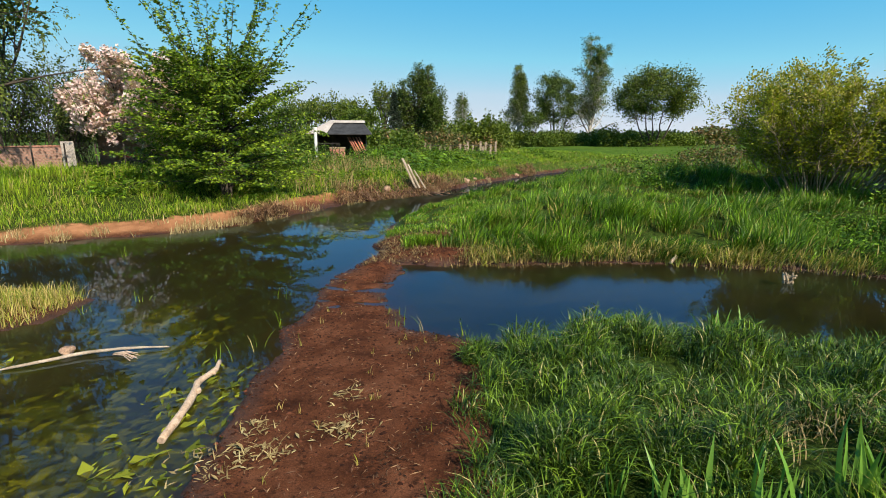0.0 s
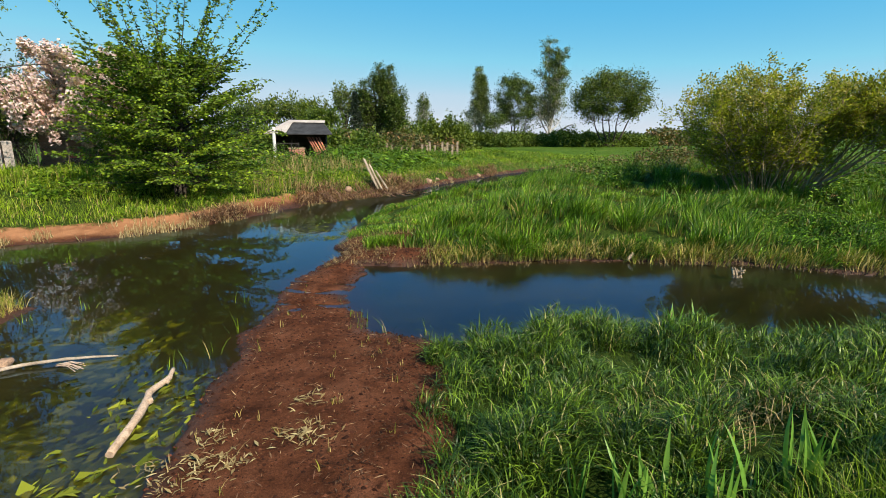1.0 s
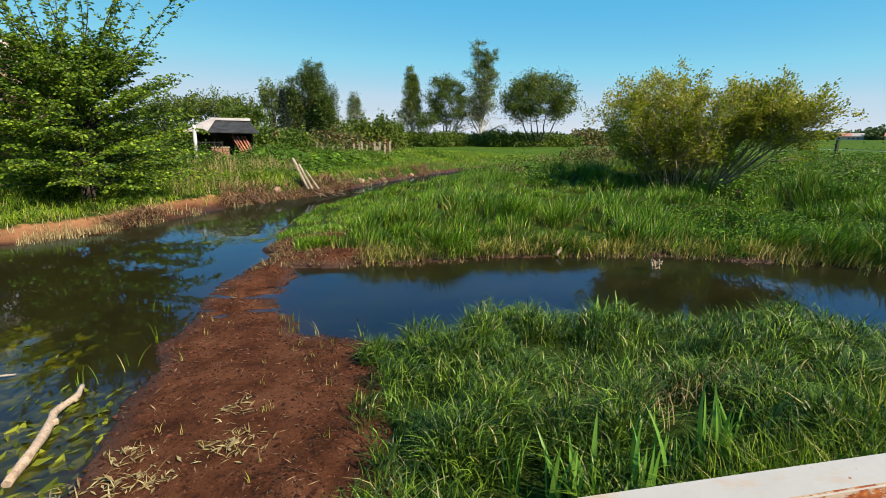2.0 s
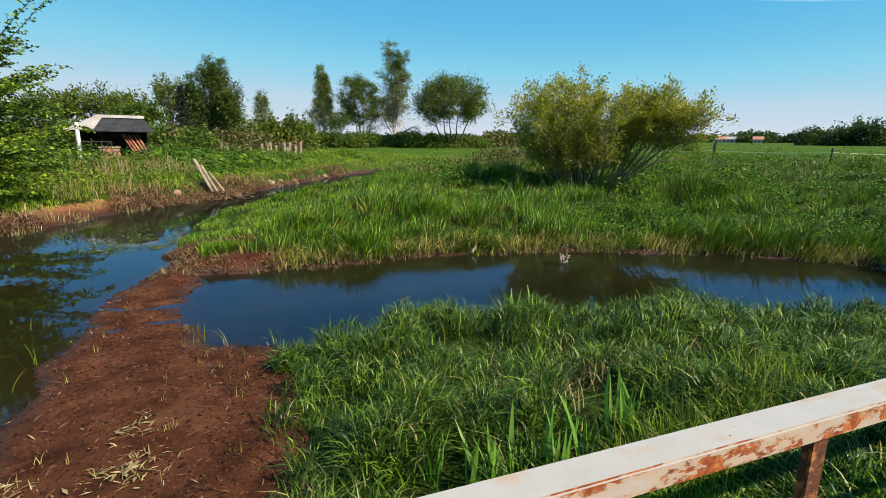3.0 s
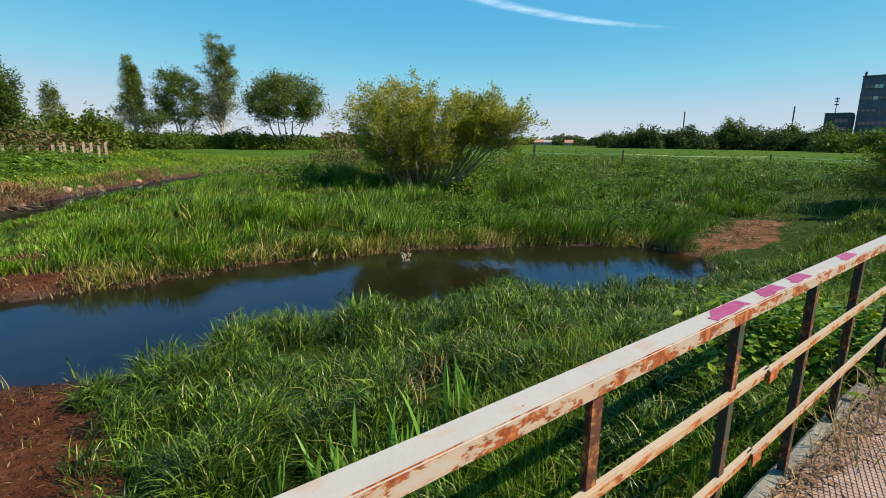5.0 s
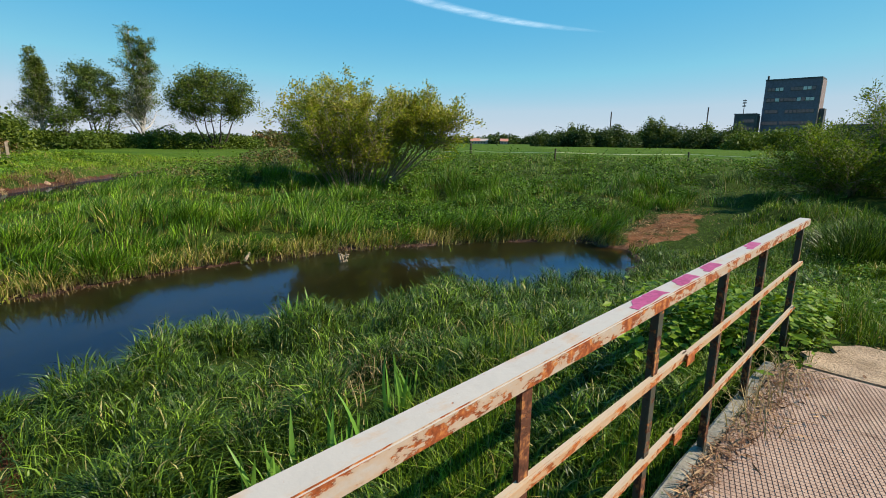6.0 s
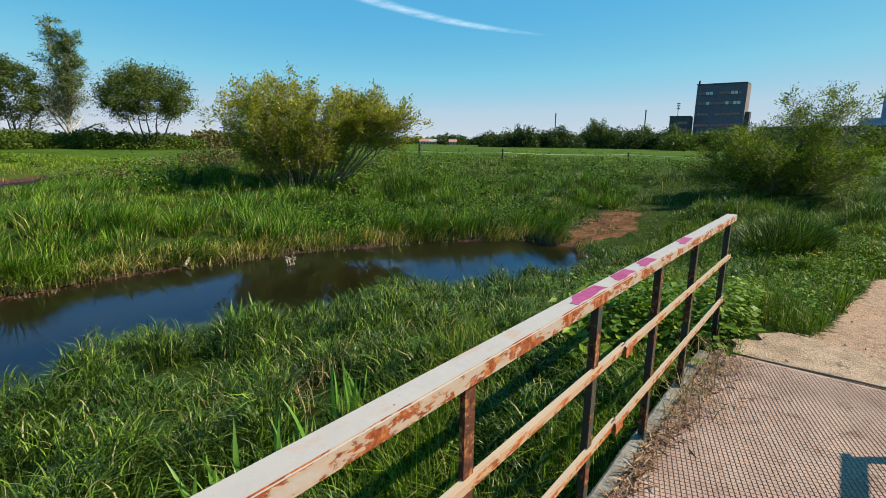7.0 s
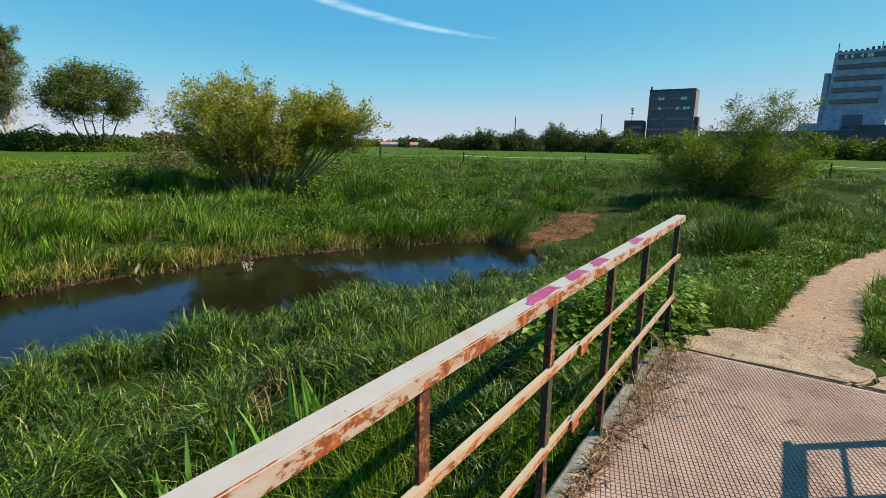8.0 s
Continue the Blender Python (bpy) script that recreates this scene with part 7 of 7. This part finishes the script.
# ---- garden: shed, fences, outbuilding ----
def build_shed():
    cx, cy = polar(-11.9, 31.5)
    gz = float(ground_z(cx, cy))
    root = thing("garden_shed", (cx, cy, gz - 0.03), "open-fronted dark garden shed with a felt roof", "shed", turn=8)
    part("back_wall", box((-1.5, 1.55, 0), (1.5, 1.62, 1.75), 0.01), DARK_WOOD, root)
    for sx in (-1.5, 1.45):
        for k in range(6):
            part("side_board", box((sx, -0.1 + 0.28 * k, 0.0), (sx + 0.05, 0.16 + 0.28 * k, 1.7 - 0.01 * k), 0.004), DARK_WOOD, root)
    roof = bmesh.new()
    v = [roof.verts.new(p) for p in ((-1.85, -0.7, 1.62), (1.85, -0.7, 1.58), (1.3, 0.75, 2.34), (-0.55, 0.75, 2.36), (1.85, 1.85, 1.62), (-1.85, 1.85, 1.62))]
    for f in ((0, 1, 2, 3), (1, 4, 2), (4, 5, 3, 2), (5, 0, 3)):
        roof.faces.new([v[k] for k in f])
    got = bmesh.ops.extrude_face_region(roof, geom=list(roof.faces))
    for g in got["geom"]:
        if isinstance(g, bmesh.types.BMVert):
            g.co.z += 0.05
    bmesh.ops.recalc_face_normals(roof, faces=roof.faces)
    part("roof", roof, FELT, root, "black felt roof")
    sheet = bmesh.new()
    w = [sheet.verts.new(p) for p in ((-1.95, -0.78, 1.66), (-0.75, -0.78, 1.68), (-0.35, 0.7, 2.44), (-0.62, 0.76, 2.45), (-1.95, 1.7, 1.72))]
    sheet.faces.new((w[0], w[1], w[2], w[3]))
    sheet.faces.new((w[0], w[3], w[4]))
    got = bmesh.ops.extrude_face_region(sheet, geom=list(sheet.faces))
    for g in got["geom"]:
        if isinstance(g, bmesh.types.BMVert):
            g.co.z += 0.03
    bmesh.ops.recalc_face_normals(sheet, faces=sheet.faces)
    part("roof_sheet", sheet, SHEET_ROOF, root, "pale sheet on the roof")
    part("ridge_sheet", profile_bar([(-0.3, -0.12), (0, 0.03), (0.3, -0.12), (0, 0.0)], (-0.5, 0.75, 2.44), (1.45, 0.75, 2.42)), SHEET_ROOF, root, "pale ridge sheet")
    for px in (-1.45, -0.5, 0.5, 1.45):
        part("post", box((px - 0.04, -0.06, 0), (px + 0.04, 0.02, 1.75), 0.006), DARK_WOOD, root)
    rnd = random.Random(2)
    for k in range(5):
        b = profile_bar([(-0.07, -0.012), (0.07, -0.012), (0.07, 0.012), (-0.07, 0.012)], (1.75 - 0.14 * k, -0.75, 0.0), (1.05 - 0.16 * k + rnd.uniform(-0.03, 0.03), -0.2, 1.45))
        part("leaning_board", b, RED_WOOD, root, "red brown board leaning on the shed")
    crate = thing("orange_cabinet", (cx - 0.05, cy - 0.85, gz), "orange brown wooden cabinet before the shed", "cabinet", turn=8)
    part("cabinet_body", box((-0.42, -0.25, 0.02), (0.42, 0.25, 0.78), 0.02), TERRACOTTA, crate)
    part("cabinet_top", box((-0.47, -0.3, 0.782), (0.47, 0.3, 0.83), 0.01), BLEACHED, crate)
    ax, ay = polar(-14.6, 30.2)
    az = float(ground_z(ax, ay))
    pole = thing("white_post", (ax, ay, az - 0.05), "white painted post before the shed", "post")
    part("shaft", profile_bar([(0.09 * math.cos(t), 0.09 * math.sin(t)) for t in np.arange(0, 6.28, 0.7)], (0, 0, 0), (0, 0, 2.0)), WHITE_WASH, pole)
    gate = thing("garden_gate", (*polar(-13.3, 30.0), gz - 0.03), "thin dark metal garden gate", "gate", turn=8)
    for k in range(4):
        part("upright", box((-0.6 + 0.4 * k, -0.015, 0), (-0.57 + 0.4 * k, 0.015, 1.15), 0.002), STEEL_DARK, gate)
    part("crossbar", box((-0.6, -0.012, 1.1), (0.63, 0.012, 1.13), 0.002), STEEL_DARK, gate)
    part("brace", profile_bar([(-0.012, -0.012), (0.012, -0.012), (0.012, 0.012), (-0.012, 0.012)], (-0.55, 0.018, 0.05), (0.6, 0.018, 1.1)), STEEL_DARK, gate)
    # low board fence behind the beds
    rnd = random.Random(12)
    fence = thing("garden_fence", (*polar(-3.5, 38.5), float(ground_z(*polar(-3.5, 38.5))) - 0.04), "patchy grey board fence behind the beds", "fence")
    for k in range(58):
        if rnd.random() < 0.5:
            continue
        x0 = -5.0 + 0.19 * k
        hgt = rnd.uniform(0.55, 0.95)
        part("fence_board", box((x0, -0.012 + 0.02 * rnd.random(), 0), (x0 + 0.15, 0.02, hgt), 0.003), OLD_WOOD, fence)
    for z in (0.25, 0.62):
        part("fence_rail", box((-5.1, 0.03, z), (6.0, 0.07, z + 0.05), 0.004), DARK_WOOD, fence)


def build_outbuilding():
    # brick outbuilding and chain-link fence behind the blossom tree
    cx, cy = polar(-30.6, 30.6)
    gz = float(ground_z(cx, cy))
    house = thing("brick_outbuilding", (cx, cy, gz - 0.05), "low rough brick outbuilding with a red tiled roof", "outbuilding", turn=28)
    part("wall", box((-2.2, 0, 0), (2.2, 3.0, 2.1), 0.02), BRICK, house)
    part("roof", profile_bar([(-2.0, 0), (0.0, 1.1), (2.0, 0), (1.9, -0.08), (0, 1.0), (-1.9, -0.08)], (-2.5, 1.5, 2.15), (2.5, 1.5, 2.15)), TERRACOTTA, house, "red tiled roof")
    part("door", box((1.0, -0.05, 0), (1.75, -0.004, 1.85), 0.01), DARK_WOOD, house, "dark plank door")
    hx, hy = polar(-40.5, 26.2)
    gz = float(ground_z(hx, hy))
    low = thing("garden_wall", (hx, hy, gz - 0.05), "low old red brick garden wall", "wall", turn=38)
    part("brickwork", box((-5.0, 0, 0), (1.6, 0.24, 0.92), 0.02), BRICK, low)
    part("coping", box((-5.05, -0.04, 0.922), (1.65, 0.28, 0.98), 0.015), TERRACOTTA, low)
    # chain-link fence: posts and a slanting mesh of thin wire
    a, b = Vector((*polar(-42, 24.5), 0)), Vector((*polar(-30.5, 26.0), 0))
    fence = thing("chain_link_fence", (a.x, a.y, float(ground_z(a.x, a.y)) - 0.03), "sagging wire mesh fence on thin posts", "fence")
    d = b - a
    L = d.length
    d.normalize()
    for k in range(6):
        f = k / 5
        p = d * L * f
        dz = float(ground_z(a.x + p.x, a.y + p.y)) - float(ground_z(a.x, a.y))
        part("fence_post", profile_bar([(-0.02, -0.02), (0.02, -0.02), (0.02, 0.02), (-0.02, 0.02)], (p.x, p.y, dz - 0.05), (p.x, p.y, dz + 1.25)), DARK_WOOD, fence)
    segs = []
    for k in range(int(L / 0.14)):
        for s in (1, -1):
            p = d * (0.14 * k)
            q = d * min(max(0.14 * k + s * 1.15, 0), L)
            segs.append(((p.x, p.y, 0.08), (q.x, q.y, 1.2), 0.003, 0.003))
    v, q = tubes(segs, 3)
    under(mesh_np("wire_mesh", v, None, q, STEEL_DARK), fence)
    px, py = polar(-37.0, 25.4)
    slab = thing("white_board", (px, py, float(ground_z(px, py))), "upright pale sheet leaning by the fence", "board", turn=25)
    part("board", box((-0.22, -0.02, -0.02), (0.22, 0.02, 1.3), 0.01), SHEET_ROOF, slab)
    part("prop", profile_bar([(-0.02, -0.02), (0.02, -0.02), (0.02, 0.02), (-0.02, 0.02)], (0, 0.5, 0), (0, 0.03, 1.1)), OLD_WOOD, slab)
    px, py = polar(-32.0, 29.0)
    mower = thing("garden_mower", (px, py, float(ground_z(px, py))), "black garden mower with a red hood by the brick wall", "mower", turn=20)
    part("chassis", box((-0.5, -0.3, 0.18), (0.5, 0.3, 0.5), 0.08), BLACK, mower)
    part("hood", box((-0.35, -0.22, 0.52), (0.2, 0.22, 0.72), 0.07), RED_PLASTIC, mower, "red plastic hood")
    for sx, sy in ((-0.38, -0.34), (0.38, -0.34), (-0.38, 0.34), (0.38, 0.34)):
        part("wheel", profile_bar([(0.2 * math.cos(t), 0.2 * math.sin(t)) for t in np.arange(0, 6.28, 0.4)], (sx, sy - 0.05, 0.2), (sx, sy + 0.05, 0.2)), BLACK, mower)
    part("handlebar", profile_bar([(-0.015, -0.015), (0.015, -0.015), (0.015, 0.015), (-0.015, 0.015)], (0.45, 0, 0.45), (0.95, 0, 1.0)), STEEL_DARK, mower)


def build_field_fence():
    r = random.Random(6)
    spots = [polar(48.85, 44), polar(58.2, 38), polar(71.5, 41), polar(93.2, 38), polar(101, 40)]
    fence = thing("field_fence", (0, 0, 0), "field fence of thin posts and pale tape", "fence")
    ends = []
    for k, (x, y) in enumerate(spots):
        z = float(ground_z(x, y))
        h = 1.35 if k == 0 else r.uniform(0.85, 1.0)
        w = 0.07 if k == 0 else 0.045
        part("fence_post", profile_bar([(-w, -w), (w, -w), (w, w), (-w, w)], (x, y, z - 0.1), (x + r.uniform(-0.05, 0.05), y, z + h)), DARK_WOOD, fence)
        ends.append(Vector((x, y, z + 0.72)))
    back = Vector((*polar(41, 48), 1.5))
    for a, b in zip([back] + ends[:-1], ends):
        segs = []
        for k in range(8):
            p, q = a.lerp(b, k / 8), a.lerp(b, (k + 1) / 8)
            sag = lambda f: Vector((0, 0, -0.35 * f * (1 - f)))
            segs.append((tuple(p + sag(k / 8)), tuple(q + sag((k + 1) / 8)), 0.018, 0.018))
        v, qd = tubes(segs, 4)
        under(mesh_np("fence_tape", v, None, qd, TAPE), fence)
    limb("fallen_branch", [(*polar(54.3, 34), 0.9), (*polar(55.0, 34), 1.0), (*polar(55.6, 34), 1.35)], [0.05, 0.06, 0.02], BLEACHED, "pale dead branch lying in the meadow", "branch", 6)


# ---- office blocks beyond the field ----
def office(name, at, turn, size, material, side_material, floors, bands, label, lit=()):
    """A block with strips of windows let into its long face."""
    root = thing(name, (at[0], at[1], 0.4), label, "building", turn=turn)
    w, d, h = size
    part("wall", box((-w / 2, 0, 0), (w / 2, d, h), 0.05), material, root)
    part("end_wall", box((w / 2 + 0.01, -0.1, 0), (w / 2 + 0.5, d, h - 0.2), 0.05), side_material, root, "end wall in a paler sunlit tint")
    part("parapet", box((-w / 2 - 0.2, -0.25, h + 0.01), (w / 2 + 0.3, d, h + 0.6), 0.05), FACADE_DARK, root)
    for z, x0, x1 in bands:
        win = part("window_strip", box((x0 * w / 2, -0.18, z), (x1 * w / 2, -0.02, z + 1.9), 0.02), FACADE_DARK, root, "dark strip of windows")
        n = max(2, int((x1 - x0) * w / 2 / 1.6))
        for k in range(n):
            a = x0 * w / 2 + (x1 - x0) * w / 2 * k / n
            # lit panes are painted white: their brightness is only in the colour
            part("pane", box((a + 0.12, -0.24, z + 0.2), (a + (x1 - x0) * w / 2 / n - 0.12, -0.19, z + 1.7)), WHITE_WASH if (z, k) in lit or (lit and z in lit and k > n * 0.45 and k % 5) else GLASS, win)
    return root


def build_offices():
    cx, cy = polar(79.3, 302)
    b1 = office("office_block", (cx, cy), -79.3 - 10, (22.5, 12, 33.2), FACADE_GREY_SHADED, FACADE_PINK_SUNLIT, 7, [(28, -0.9, -0.3), (28, -0.05, 0.85), (23, -0.9, -0.4), (23, -0.4, 0.85), (17.5, -0.9, -0.4), (17.5, -0.15, 0.9), (12.0, -0.95, -0.35), (12.0, -0.3, 0.9)], "grey office block with window strips beyond the field", lit=(28, 23))
    part("roof_mast", box((-11, 1, 33.85), (-10.3, 2, 35.6), 0.02), STEEL_DARK, b1)
    part("side_tower", box((11.9, 2, 0), (13.8, 8, 19.5), 0.05), FACADE_DARK, b1)
    cx, cy = polar(75.9, 300)
    b2 = office("low_office", (cx, cy), -75.9 - 10, (9.5, 9, 17.0), FACADE_DARK, FACADE_DARK, 4, [(13, -0.2, 0.9), (9.5, -0.2, 0.9)], "low dark office beside the block")
    part("aerial_mast", profile_bar([(-0.12, -0.12), (0.12, -0.12), (0.12, 0.12), (-0.12, 0.12)], (-1, 0, 17.6), (-1, 0, 24.5)), STEEL_DARK, b2)
    for z in (21, 22.5, 23.6):
        part("aerial", box((-1.8, -0.15, z), (-0.2, 0.15, z + 0.5), 0.02), STEEL_DARK, b2)
    # the tall tower on its broad podium
    cx, cy = polar(95.4, 345)
    tw = thing("office_tower", (cx, cy, 0.4), "tall white office tower with a crown of aerials", "building", turn=-95.4 - 4)
    body = bmesh.new()
    lo, hi = (-21, 5), (-20.0, 6)
    pts = [(lo[0], 0, 12), (lo[1], 0, 12), (lo[1], 14, 12), (lo[0], 14, 12), (hi[0], 0, 54), (hi[1], 0, 54), (hi[1], 14, 54), (hi[0], 14, 54)]
    v = [body.verts.new(p) for p in pts]
    for f in ((0, 1, 5, 4), (1, 2, 6, 5), (2, 3, 7, 6), (3, 0, 4, 7), (4, 5, 6, 7), (3, 2, 1, 0)):
        body.faces.new([v[i] for i in f])
    part("wall", body, FACADE_WHITE_SHADED, tw)
    part("shoulder", box((-23.5, 2, 12), (-20.9, 12, 44), 0.05), FACADE_WHITE_SHADED, tw)
    for z, x0, x1 in ((50.2, -18.5, 2.6), (45.0, -18.5, 2.2), (39.2, -18.7, 1.8), (33.4, -18.9, 1.4), (27.6, -19.2, 1.0)):
        win = part("window_strip", box((x0, -0.25, z), (x1, -0.02, z + 2.4), 0.02), FACADE_DARK, tw, "dark strip of windows")
        for k in range(16):
            a = x0 + (x1 - x0) * k / 16
            # five panes of the top strip get white paint in place of lit glass
            part("pane", box((a + 0.15, -0.32, z + 0.25), (a + (x1 - x0) / 16 - 0.15, -0.26, z + 2.1)), WHITE_WASH if z > 50 and k in (2, 4, 7, 9, 10) else GLASS, win)
    part("entrance_panel", box((-12.5, -0.3, 15), (-4.0, -0.02, 22), 0.3), FACADE_GREY_SHADED, tw)
    r = random.Random(4)
    for k in range(11):
        x = -18.6 + 2.2 * k
        part("roof_unit", box((x, 1, 54.02), (x + 1.1, 2.2, 54.02 + r.uniform(0.7, 1.6)), 0.05), STEEL_DARK, tw)
    for x, h in ((-19.3, 5.2), (-1.5, 4), (0.5, 16), (4.5, 6)):
        part("aerial_mast", profile_bar([(-0.2, -0.2), (0.2, -0.2), (0.2, 0.2), (-0.2, 0.2)], (x, 4, 54.02), (x, 4, 54 + h)), STEEL_DARK, tw)
    part("podium", box((-75, -14, 0), (60, -0.5, 13.5), 0.1), FACADE_DARK, tw, "broad dark podium building")
    part("podium_roof", box((-30, -10, 13.51), (-12, -1, 17.4), 0.1), FACADE_WHITE_SHADED, tw)
    part("podium_roof", box((-5, -12, 13.51), (8, -2, 16.2), 0.1), FACADE_DARK, tw)
    for k in range(14):
        part("window", box((-6 + 3.2 * k, -14.2, 8.2), (-4 + 3.2 * k, -14.02, 9.6), 0.02), GLASS, tw)
    # thin masts along the tree line
    for az, dist, h in ((63.6, 330, 21), (72.7, 300, 21)):
        x, y = polar(az, dist)
        mast = thing("radio_mast", (x, y, 0.3), "thin dark mast rising from the tree line", "mast")
        part("pole", profile_bar([(-0.25, -0.25), (0.25, -0.25), (0.25, 0.25), (-0.25, 0.25)], (0, 0, 0), (0, 0, h)), STEEL_DARK, mast)
    # small houses at the far edge of the field
    for az, dist, w, rf in ((49.2, 390, 7, TERRACOTTA), (50.0, 420, 9, SHEET_ROOF), (52.4, 400, 6, TERRACOTTA)):
        x, y = polar(az, dist)
        hs = thing("far_house", (x, y, 0.5), "small pale house at the edge of the field", "house", "houses by the field", turn=-az)
        part("wall", box((-w / 2, 0, 0), (w / 2, 6, 2.6), 0.05), SHEET_ROOF, hs)
        part("roof", profile_bar([(-3.4, 0), (0, 2.0), (3.4, 0)], (-w / 2 - 0.3, 3, 2.62), (w / 2 + 0.3, 3, 2.62)), rf, hs)
        for k in range(3):
            part("window", box((-w / 2 + 1 + 2.3 * k, -0.08, 0.9), (-w / 2 + 2 + 2.3 * k, -0.02, 1.9)), GLASS, hs)


# ---- the thin cloud streak ----
def build_cloud():
    m, nt, b, out = nodes_of("cirrus")
    nt.nodes.remove(b)
    tr, df = nt.nodes.new("ShaderNodeBsdfTransparent"), nt.nodes.new("ShaderNodeBsdfTranslucent")
    df.inputs["Color"].default_value = (0.95, 0.95, 0.95, 1)
    uv = attr(nt, "along")
    tcn = nt.nodes.new("ShaderNodeTexCoord")
    mp = nt.nodes.new("ShaderNodeMapping")
    mp.inputs["Scale"].default_value = (0.012, 0.012, 0.02)
    nt.links.new(tcn.outputs["Object"], mp.inputs["Vector"])
    n = noise_tex(nt, 1.0, 6, 0.6, mp.outputs["Vector"])
    fac = maths(nt, "MULTIPLY", uv, ramp(nt, n, [(0.3, grey(0.25)), (0.7, grey(1))]), True)
    mix = nt.nodes.new("ShaderNodeMixShader")
    nt.links.new(fac, mix.inputs[0])
    nt.links.new(tr.outputs[0], mix.inputs[1])
    nt.links.new(df.outputs[0], mix.inputs[2])
    nt.links.new(mix.outputs[0], out.inputs["Surface"])
    high = 640.0
    rows, al, quads = [], [], []
    nu, nv = 40, 8
    for i in range(nu + 1):
        f = i / nu
        az = 38 + 24.5 * f
        el = 15.6 - 4.55 * f - 0.5 * math.sin(f * math.pi)
        wid = 1.15 * (1 - f) ** 0.6 + 0.12
        for j in range(nv + 1):
            g = j / nv * 2 - 1
            e = el + g * wid * 0.5
            x, y = polar(az, high / math.tan(radians(e)))
            rows.append((x, y, 2.5 + high))
            al.append((1 - g * g) ** 1.6 * 0.26 * min(1, 3 * (1 - f)))
    for i in range(nu):
        for j in range(nv):
            k = i * (nv + 1) + j
            quads.append((k, k + nv + 1, k + nv + 2, k + 1))
    ob = mesh_np("cirrus_cloud", rows, None, quads, m, True, al)
    ob.visible_shadow = False
    tagged(ob, "thin white cirrus streak in the blue sky", "cloud", kind="structure")


build_shed()
build_outbuilding()
build_field_fence()
build_offices()
build_cloud()
